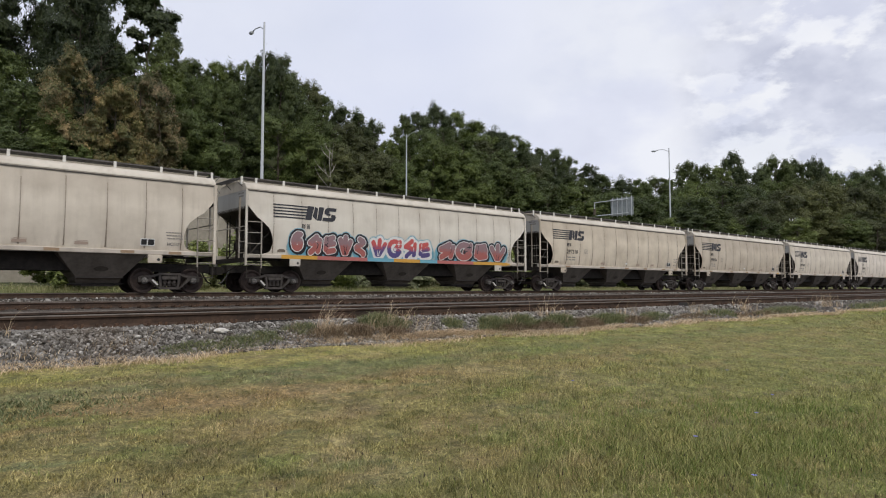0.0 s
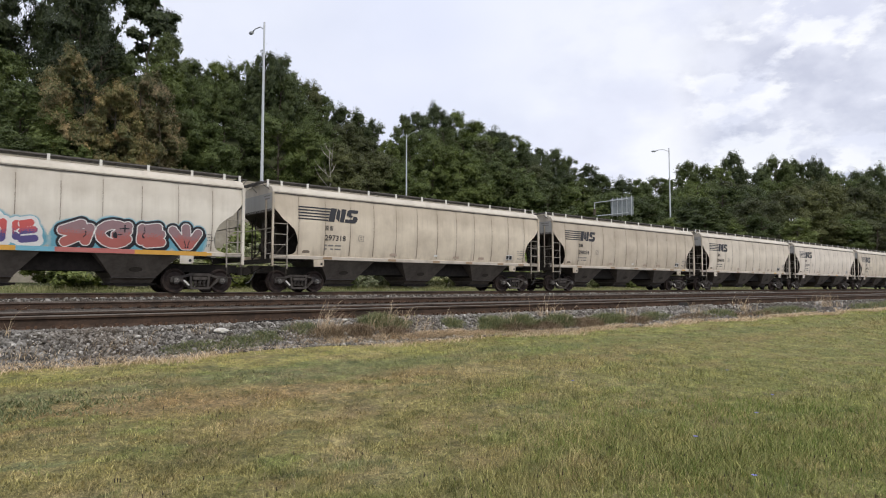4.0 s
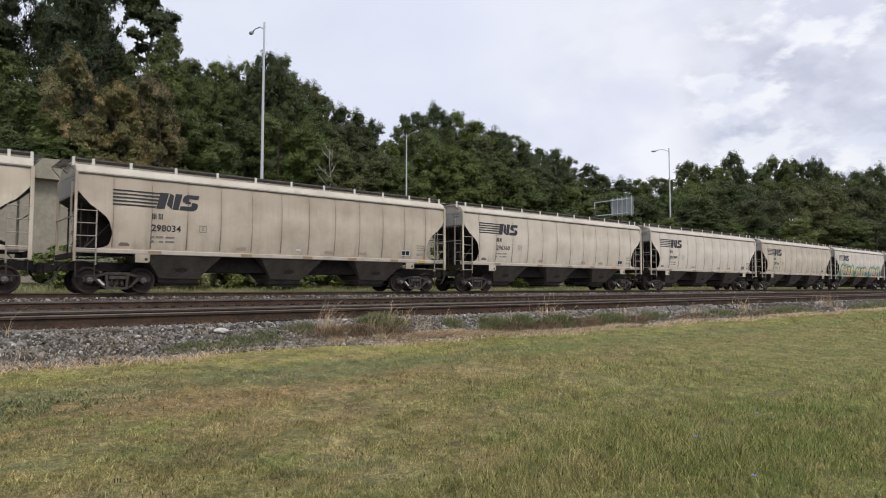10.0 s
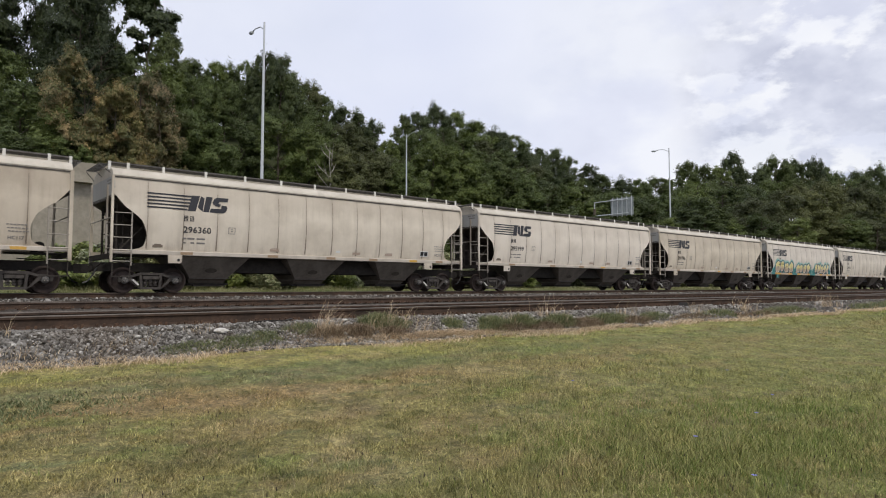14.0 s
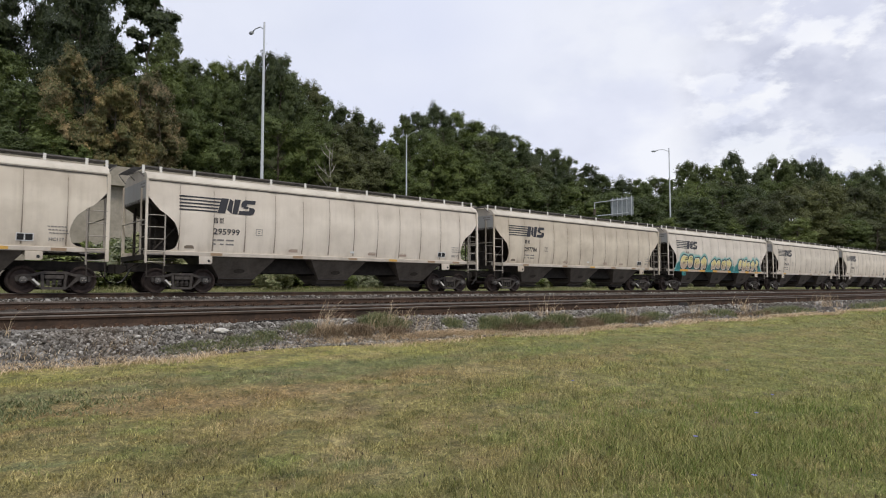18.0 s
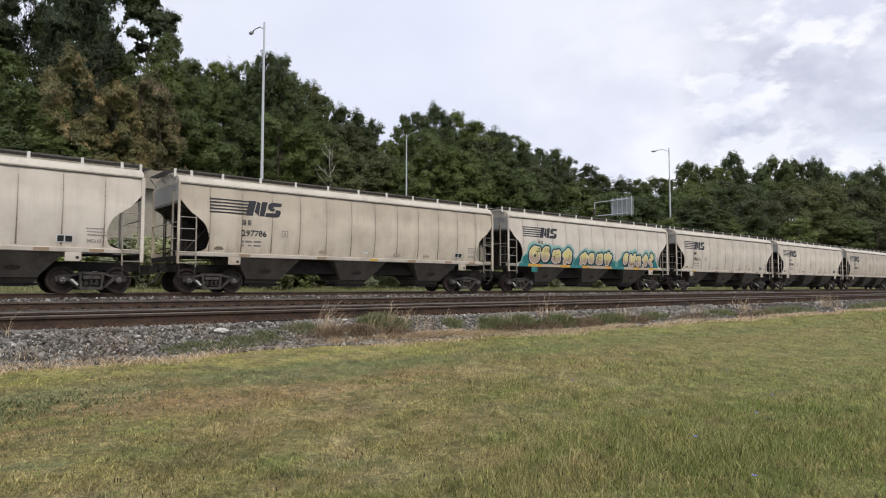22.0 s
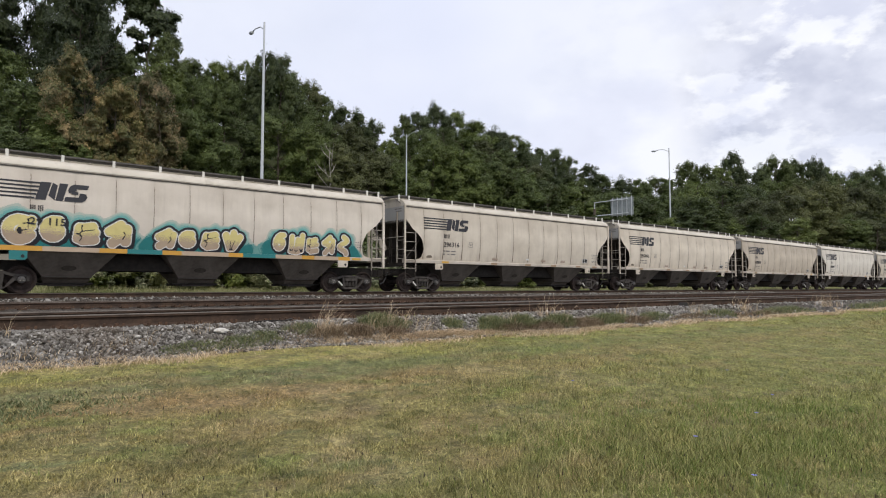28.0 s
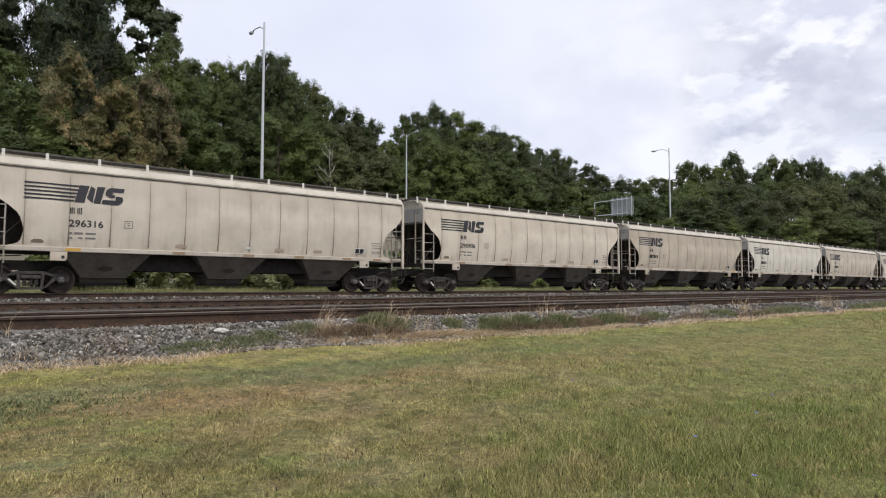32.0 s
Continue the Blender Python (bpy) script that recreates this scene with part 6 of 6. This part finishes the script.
def ballast_stones():
    ico = np.array([(x, y, z) for z in (-1, 1) for y in (-1, 1) for x in (-1, 1)]) * 0.72
    tri = np.array([(0, 2, 3), (0, 3, 1), (4, 5, 7), (4, 7, 6), (0, 1, 5), (0, 5, 4), (2, 6, 7), (2, 7, 3), (0, 4, 6), (0, 6, 2), (1, 3, 7), (1, 7, 5)])
    rng = np.random.default_rng(21)
    x = np.concatenate([-2 + 20 * rng.uniform(0, 1, 36000) ** 1.6, 14 + 50 * rng.uniform(0, 1, 6000), -2 + 30 * rng.uniform(0, 1, 3500) ** 1.3, 0 + 60 * rng.uniform(0, 1, 5500)])
    y = np.concatenate([rng.uniform(8.36, 9.27, 36000), rng.uniform(8.36, 9.27, 6000), rng.uniform(9.6, 12.2, 3500), rng.uniform(23.4, 25.2, 5500)])
    n = len(x)
    big = np.where(y > 20, 0.045, np.where(x > 14, 0.032, 0.0225))
    s = big * rng.uniform(0.55, 1.35, n)
    shape = rng.uniform(0.5, 1.3, (n, 8, 1)) * ico[None]
    shape *= (rng.uniform(0.45, 1.35, (n, 1, 3)))
    q = rng.normal(size=(n, 4))
    q /= np.linalg.norm(q, axis=1, keepdims=True)
    w, a, b, c = q.T
    R = np.stack([1 - 2 * (b * b + c * c), 2 * (a * b - c * w), 2 * (a * c + b * w), 2 * (a * b + c * w), 1 - 2 * (a * a + c * c), 2 * (b * c - a * w), 2 * (a * c - b * w), 2 * (b * c + a * w), 1 - 2 * (a * a + b * b)], 1).reshape(n, 3, 3)
    v = np.einsum("nij,nkj->nki", R, shape) * s[:, None, None]
    v += np.stack([x, y, surface(x, y) + s * 0.25], 1)[:, None, :]
    f = (np.arange(n)[:, None, None] * 8 + tri[None]).reshape(-1, 3)
    tagged(new("ballast_stones", quick_mesh("ballast_stones", v.reshape(-1, 3), f, M_STONE)), "loose grey crushed stones of the track bed", "ballast", kind="stuff")


ballast_stones()


# ---- spray paint on two of the cars ----
SPRAY = {name: plain_material("spray_" + name, c, 0.5, 0.0, 0.12, 5.0) for name, c in (
    ("black", (0.018, 0.018, 0.024)), ("white", (0.78, 0.77, 0.74)), ("salmon", (0.46, 0.145, 0.125)), ("mauve", (0.31, 0.195, 0.205)), ("red", (0.60, 0.11, 0.10)), ("violet", (0.11, 0.09, 0.25)),
    ("sky", (0.16, 0.40, 0.50)), ("teal", (0.022, 0.20, 0.20)), ("aqua", (0.16, 0.42, 0.39)), ("aqua_thin", (0.30, 0.48, 0.43)), ("aqua_mist", (0.46, 0.52, 0.45)), ("teal_thin", (0.17, 0.37, 0.34)), ("teal_mist", (0.38, 0.47, 0.41)), ("sky_thin", (0.32, 0.49, 0.53)), ("sky_mist", (0.50, 0.55, 0.55)), ("lemon", (0.74, 0.64, 0.26)), ("cream", (0.76, 0.70, 0.52)), ("sand", (0.50, 0.38, 0.27)), ("amber", (0.62, 0.33, 0.05)))}



def curls(rng, x0, x1, z0, z1, kinds, thick):
    """Fat rounded forms side by side that spell nothing: swirls, waves, fans, blobs, leaves, bolts and combs."""
    strokes = []
    slot = (x1 - x0) / len(kinds)
    lo = z0 + thick + 0.02
    for i, kind in enumerate(kinds):
        hi = z1 - thick - 0.02 - rng.uniform(0, 0.14)
        w, h = slot / 2 - thick * 0.86, (hi - lo) / 2
        cx, cz = x0 + slot * (i + 0.5), (lo + hi) / 2
        lean = rng.uniform(-0.12, 0.16)
        turn = lambda a, b, n: [(math.cos(a + (b - a) * k / n), math.sin(a + (b - a) * k / n)) for k in range(n + 1)]
        swirl = [((1 - 0.055 * k) * math.cos(1.2 + 0.52 * k), (1 - 0.055 * k) * math.sin(1.2 + 0.52 * k)) for k in range(15)]
        wave = [(0.75 * math.sin(k * 0.9), 1 - k / 4.5) for k in range(10)]
        form = {"swirl": [swirl],
                "wave": [wave],
                "fan": [[(-1, 0.7), (-0.2, -0.9)], [(0.05, 1.0), (0.0, -0.9)], [(1, 0.5), (0.2, -0.9)]],
                "blob": [[(-0.4, 0.55), (0.45, 0.75)], [(-0.65, -0.1), (0.7, 0.1)], [(-0.3, -0.85), (0.75, -0.7)], [(-0.7, 0.6), (-0.75, -0.6)]],
                "leaf": [turn(0.4, 2 * math.pi - 0.5, 12) + [(0.1, -0.1)], [(0.1, -0.1), (0.95, 0.9)]],
                "bolt": [[(0.3, 1), (-0.8, 0.25), (0.6, -0.05), (-0.5, -1)], [(0.9, 0.6), (0.8, -0.8)]],
                "comb": [[(-0.9, -0.9), (0.2, -1.0), (0.95, -0.8)], [(-0.8, -0.8), (-0.95, 0.8)], [(0.0, -0.9), (0.1, 0.5)], [(0.9, -0.8), (0.85, 1.0)]]}[kind]
        for line in form:
            strokes.append([(cx + (u + lean * q) * w, cz + q * h) for u, q in line])
    return strokes


def sprayed(near, name, label, x0, x1, z0, z1, forms, thick, top, low, rim, edge, halo, deep, halo_wide, seed):
    """One painted piece on a car side: cells of a fine raster take the paint that lies uppermost there."""
    cell = 0.0155
    left = x0 - halo_wide - 0.35
    xs, zs = np.arange(left, x1 + halo_wide + 0.35, cell), np.arange(1.57, min(z1 + halo_wide, 3.0), cell)
    gx, gz = np.meshgrid(xs + cell / 2, zs + cell / 2)
    rng = np.random.default_rng(seed)
    dist, second = np.full(gx.shape, 9.0), np.full(gx.shape, 9.0)
    for pts in curls(rng, x0, x1, z0, z1, forms, thick):
        here = np.full(gx.shape, 9.0)
        for (ax, az), (bx, bz) in zip(pts, pts[1:]):
            dx, dz = bx - ax, bz - az
            t = np.clip(((gx - ax) * dx + (gz - az) * dz) / (dx * dx + dz * dz), 0, 1)
            here = np.minimum(here, np.hypot(gx - ax - t * dx, gz - az - t * dz))
        second = np.minimum(second, np.maximum(dist, here))
        dist = np.minimum(dist, here)
    wave = np.array([[noise.noise(Vector((a * 1.7, b * 1.7, seed))) for a in xs] for b in zs])
    code = np.full(gx.shape, -1)
    fade = 1 - (dist - thick - 0.08) / np.maximum(halo_wide * (1.1 + 1.1 * wave) * np.interp(gz, (z0 + 0.1, z0 + 0.65), (1.8, 0.40)), 0.02)
    haze = fade + 0.07 * rng.uniform(-1, 1, gx.shape)
    code[haze > 0.08] = 6
    code[haze > 0.38] = 5
    code[haze > 0.66] = 4
    cast = np.full(dist.shape, 9.0)
    cast[:-5, 5:] = dist[5:, :-5]
    code[(dist < thick + 0.090) | (cast < thick + 0.045)] = 3
    code[dist < thick + 0.006] = 2
    code[dist < thick - 0.026] = 0
    code[(second - dist < 0.030) & (dist < thick) & (second < thick * 0.6)] = 3
    code[((code == 4) | (code == 5)) & (gz < z0 + 0.50 + 0.35 * wave + 0.10 * rng.uniform(-1, 1, gx.shape))] = 7
    code[(code == 6) & (gz < z0 + 0.42 + 0.3 * wave)] = 8
    code[(code == 0) & (gz < z0 + (z1 - z0) * (0.45 + 0.12 * wave) + 0.14 * rng.uniform(-1, 1, gx.shape))] = 1
    paints = [SPRAY[p] for p in (top, low, rim, edge, halo, halo + "_thin", halo + "_mist", deep, deep + "_thin")]
    g, mats, seen = Geo(), [], {}
    def corner(i, j):
        if (i, j) not in seen:
            seen[(i, j)] = len(g.v)
            g.v.append(on_side(left + j * cell, zs[0] + i * cell, 0.011 + 0.002 * (seed % 3)))
        return seen[(i, j)]
    for i, j in zip(*np.nonzero(code >= 0)):
        g.f.append((corner(i, j), corner(i, j + 1), corner(i + 1, j + 1), corner(i + 1, j)))
        mats.append(int(code[i, j]))
    me = g.mesh(name, paints[0], turn=False)
    for p in paints[1:]:
        me.materials.append(p)
    me.polygons.foreach_set("material_index", np.array(mats, dtype=np.int32))
    ob = part(name, me, None, near, label)
    ob.matrix_basis = pose(-HALF, 0, 0)
    return ob


def paint_cars():
    sides = {}
    for k, car, wheels in TRAIN:
        sides[k] = [c for c in car.children if c.name.startswith("side_sheet")][0]
        sides[k, "sill"] = [c for c in car.children if c.name.startswith("side_sill")][0]
    lab = "spray-painted fat rounded forms in "
    sprayed(sides[0], "spray_paint", lab + "mauve, salmon and black", 1.95, 5.85, 1.55, 2.66, ("swirl", "bolt", "blob", "fan", "wave"), 0.15, "mauve", "salmon", "white", "black", "sky", "sky", 0.12, 3)
    sprayed(sides[0], "spray_paint", lab + "red and violet", 6.05, 9.70, 1.55, 2.68, ("fan", "leaf", "bolt", "blob"), 0.14, "red", "violet", "white", "white", "sky", "sky", 0.14, 4)
    sprayed(sides[0], "spray_paint", lab + "mauve, salmon and black", 10.05, 15.0, 1.55, 2.68, ("bolt", "leaf", "blob", "fan"), 0.18, "mauve", "salmon", "white", "black", "sky", "sky", 0.14, 5)
    sprayed(sides[6], "spray_paint", lab + "pale yellow over teal", 1.75, 5.65, 1.55, 2.70, ("leaf", "swirl", "blob", "bolt"), 0.19, "lemon", "sand", "white", "black", "aqua", "teal", 0.42, 6)
    sprayed(sides[6], "spray_paint", lab + "pale yellow over teal", 6.35, 9.75, 1.55, 2.52, ("bolt", "swirl", "blob", "fan"), 0.165, "lemon", "sand", "white", "black", "aqua", "teal", 0.44, 7)
    sprayed(sides[6], "spray_paint", lab + "pale yellow over teal", 11.0, 14.8, 1.55, 2.60, ("swirl", "comb", "blob", "bolt", "wave"), 0.135, "lemon", "sand", "white", "black", "aqua", "teal", 0.42, 8)
    pads = [c for c in sides[6, "sill"].children if c.name.startswith("jacking_pad")]
    pads[0].material_slots[0].material = SPRAY["teal"]
    # the painting runs down over the sill
    for k, runs in ((0, ((1.6, 3.3, "amber"), (3.3, 5.9, "salmon"), (5.9, 7.4, "sky"), (7.4, 9.0, "amber"), (9.0, 10.1, "sky"), (10.1, 12.6, "salmon"), (12.6, 15.2, "amber"))),
                    (6, ((0.9, 1.7, "teal"), (1.7, 2.9, "amber"), (2.9, 4.6, "sand"), (4.6, 5.5, "amber"), (5.5, 6.7, "teal"), (6.7, 7.4, "amber"), (7.4, 9.2, "sand"), (9.2, 9.8, "amber"), (9.8, 11.2, "teal"), (11.2, 12.4, "sand"), (12.4, 13.0, "amber"), (13.0, 14.2, "sand"), (14.2, 14.8, "amber")))):
        for a, b, p in runs:
            ob = part("sprayed_sill", Geo().box((a, -1.5215, 1.405), (b - 0.004, -1.516, 1.565)), SPRAY[p], sides[k, "sill"])
            ob.matrix_basis = pose(-HALF, 0, 0)


paint_cars()

# ---- vehicles on the highway ----
M_BLUE = plain_material("blue_car_paint", (0.06, 0.085, 0.19), 0.2)
M_RED = plain_material("red_car_paint", (0.30, 0.03, 0.03), 0.25)
M_GLASS = plain_material("dark_car_glass", (0.03, 0.035, 0.045), 0.08)
M_TYRE = plain_material("tyre_rubber", (0.02, 0.02, 0.02), 0.85)
M_CAB = plain_material("yellow_truck_paint", (0.65, 0.42, 0.02), 0.35)
M_TARP = plain_material("beige_tarpaulin", (0.42, 0.34, 0.25), 0.8)
M_BED = plain_material("grey_truck_bed", (0.42, 0.42, 0.42), 0.6)


def wheel_parts(th, spots, r):
    for x, y in spots:
        w = part("wheel", Geo().lathe([(0.0, -0.11), (r * 0.9, -0.11), (r, -0.07), (r, 0.07), (r * 0.9, 0.11), (0.0, 0.11)], "y", 20), M_TYRE, th, "black rubber tyre")
        w.matrix_basis = pose(x, y, r)
        part("rim", Geo().lathe([(0.0, -0.125), (r * 0.55, -0.12), (r * 0.58, -0.10)], "y", 16), M_BED, w)


def passenger_car(name, label, paint, h):
    th = thing(name, label, "car")
    th.scale = (0.82, 0.9, 0.95)
    body = [(-2.25, 0.35), (2.2, 0.35), (2.25, 0.75), (2.05, 0.92), (0.95, 1.02), (0.15, h - 0.24), (-0.5, h - 0.06), (-1.15, h), (-1.85, h - 0.05), (-2.1, h - 0.30), (-2.3, 1.0)]
    part("body", Geo().prism(body, "y", -0.92, 0.92), paint, th)
    part("side_window", Geo().prism([(-1.75, 1.08), (0.75, 1.08), (0.08, h - 0.34), (-0.5, h - 0.17), (-1.55, h - 0.13)], "y", -0.935, -0.925), M_GLASS, th)
    part("rear_window", Geo().box((-2.25, -0.7, 1.12), (-2.21, 0.7, h - 0.4)), M_GLASS, th)
    part("tail_light", Geo().box((-2.34, -0.90, 0.95), (-2.10, -0.74, h - 0.38)), M_RED, th)
    wheel_parts(th, ((-1.45, -0.82), (1.45, -0.82), (-1.45, 0.82), (1.45, 0.82)), 0.34)
    return th


def dump_truck():
    th = thing("dump_truck", "grey dump truck with a yellow cab and beige cover", "truck")
    th.scale = (0.80, 0.92, 0.78)
    part("chassis", Geo().box((-7.5, -0.5, 0.6), (0.9, 0.5, 1.0)), M_GRIME, th)
    part("cab", Geo().prism([(-0.9, 0.8), (1.5, 0.8), (1.5, 1.7), (0.5, 1.9), (0.2, 2.95), (-0.1, 3.05), (-0.9, 3.05)], "y", -1.15, 1.15), M_CAB, th, "yellow cab")
    part("side_window", Geo().box((-0.6, -1.165, 2.0), (0.05, -1.155, 2.75)), M_GLASS, th)
    part("dump_bed", Geo().prism([(-7.4, 1.0), (-1.2, 1.0), (-1.2, 2.5), (-7.0, 2.42), (-7.4, 2.4)], "y", -1.25, 1.25), M_BED, th, "grey dump bed")
    part("headboard", Geo().box((-2.1, -1.2, 2.5), (-1.0, 1.2, 3.15)), M_GRIME, th, "dark cover roller over the cab")
    part("cover", Geo().prism([(-6.9, 2.4), (-2.1, 2.5), (-2.1, 2.85), (-4.5, 2.95), (-6.4, 2.85)], "y", -1.2, 1.2), M_TARP, th, "beige tarpaulin cover")
    wheel_parts(th, ((0.7, -1.0), (-4.6, -1.0), (-5.9, -1.0), (0.7, 1.0), (-4.6, 1.0), (-5.9, 1.0)), 0.5)
    return th


def on_road(th, y, t0, x0, v):
    rows = []
    marks = sorted({0.0, 32.0} | {round(t0 + (x - x0) / v, 2) for x in (-16, -10, 9, 20, 50, 56) if 0 < t0 + (x - x0) / v < 32})
    for t in marks:
        x = x0 + v * (t - t0)
        rows.append((t, pose(x, y, road_z(x) + 0.01 - (0.42 if y > 54 else float(np.interp(x, (9, 20), (-0.08, 0.40)))))))
    th.matrix_basis = rows[0][1]
    return th, rows


TRAFFIC = [on_road(passenger_car("car", "dark blue car on the highway", M_BLUE, 1.55), 52.0, 6.2, 8.6, 8.0),
           on_road(passenger_car("car", "red sport utility car on the highway", M_RED, 1.85), 52.0, 20.0, 10.0, 12.0),
           on_road(dump_truck(), 55.6, 7.2, 7.15, 20.4)]


# ---- small things on the shoulder and in the lawn ----
def small_things():
    rng = random.Random(4)
    for x, y, s in ((3.49, 8.87, 0.12), (2.40, 8.86, 0.045), (2.52, 8.85, 0.04), (5.6, 9.02, 0.06)):
        bm = bmesh.new()
        bmesh.ops.create_icosphere(bm, subdivisions=2, radius=1)
        for v in bm.verts:
            v.co *= 1 + 0.35 * noise.noise(v.co * 1.4 + Vector((x, y, 0)))
        me = bpy.data.meshes.new("rock")
        bm.to_mesh(me)
        bm.free()
        me.materials.append(M_PALE)
        ob = tagged(new("rock", me), "flat pale stone lying on the ballast", "stone", "pale stones on the ballast")
        ob.matrix_basis = pose(x, y, ground_z(x, y) + s * 0.25, 0, 0, rng.uniform(0, 90)) @ Matrix.Diagonal((s, s * 0.6, s * 0.35, 1))
    for x, y in ((6.6, 2.9), (8.9, 4.3), (4.6, 2.05), (5.2, 2.8), (7.7, 3.2), (6.1, 4.8)):
        z = float(surface(np.array([x]), np.array([y]))[0])
        th = thing("wildflower", "small blue wildflower on a thin stem in the lawn", "flower", "blue wildflowers in the lawn", pose(x, y, z))
        part("stem", Geo().tube((0, 0, -0.01), (0.01, 0, 0.12), 0.002, n=5), M_WEED, th)
        for k in range(8):
            a = k * math.pi / 4
            g = Geo().add([(0.01, 0, 0.12), (0.01 + 0.018 * math.cos(a - 0.3), 0.018 * math.sin(a - 0.3), 0.128), (0.01 + 0.022 * math.cos(a), 0.022 * math.sin(a), 0.128), (0.01 + 0.018 * math.cos(a + 0.3), 0.018 * math.sin(a + 0.3), 0.128)], [(0, 1, 2, 3)])
            part("petal", g, M_PETAL, th)
    scrap = thing("scrap", "dark rusty scrap lying beside the rail", "scrap metal", "", pose(16.6, 9.15, 1.02, 0, 0, 10))
    part("plate", Geo().prism([(-0.5, 0), (0.6, 0), (0.5, 0.06), (0.1, 0.10), (-0.1, 0.17), (-0.2, 0.08), (-0.5, 0.05)], "y", -0.12, 0.12), M_GRIME, scrap)


def rusty_bar():
    """A bent flat bar left lying beside the rail."""
    th = thing("scrap", "dark rusty flat bar lying beside the rail", "scrap metal", "", pose(4.38, 9.14, 1.075, 0, 0, 4))
    part("bar", Geo().prism([(-0.30, 0.0), (0.26, 0.0), (0.34, 0.03), (0.34, 0.045), (0.24, 0.022), (-0.06, 0.030), (-0.30, 0.022)], "y", -0.035, 0.035), M_GRIME, th)


M_PALE = plain_material("pale_limestone", (0.58, 0.55, 0.50), 0.9)
M_PETAL = plain_material("blue_petal", (0.22, 0.24, 0.62), 0.7)
small_things()
rusty_bar()


# ---- what moves ----
def motions():
    for k, car, wheels in TRAIN:
        x0 = FIRST + HALF + k * PITCH
        rows = [(t, pose(x0 - SPEED * t, TRACK_TRAIN[0], TRACK_TRAIN[1])) for t in (0, 8, 16, 24, 32)]
        car.matrix_basis = rows[0][1]
        walk(car, rows)
        steps = [i * 4 / 30 for i in range(241)]
        for ws, a in wheels:
            walk(ws, [(t, Matrix.Translation((a, 0, WHEEL_R)) @ Matrix.Rotation(-SPEED * t / WHEEL_R, 4, "Y")) for t in steps])
    for th, rows in TRAFFIC:
        walk(th, rows)


motions()
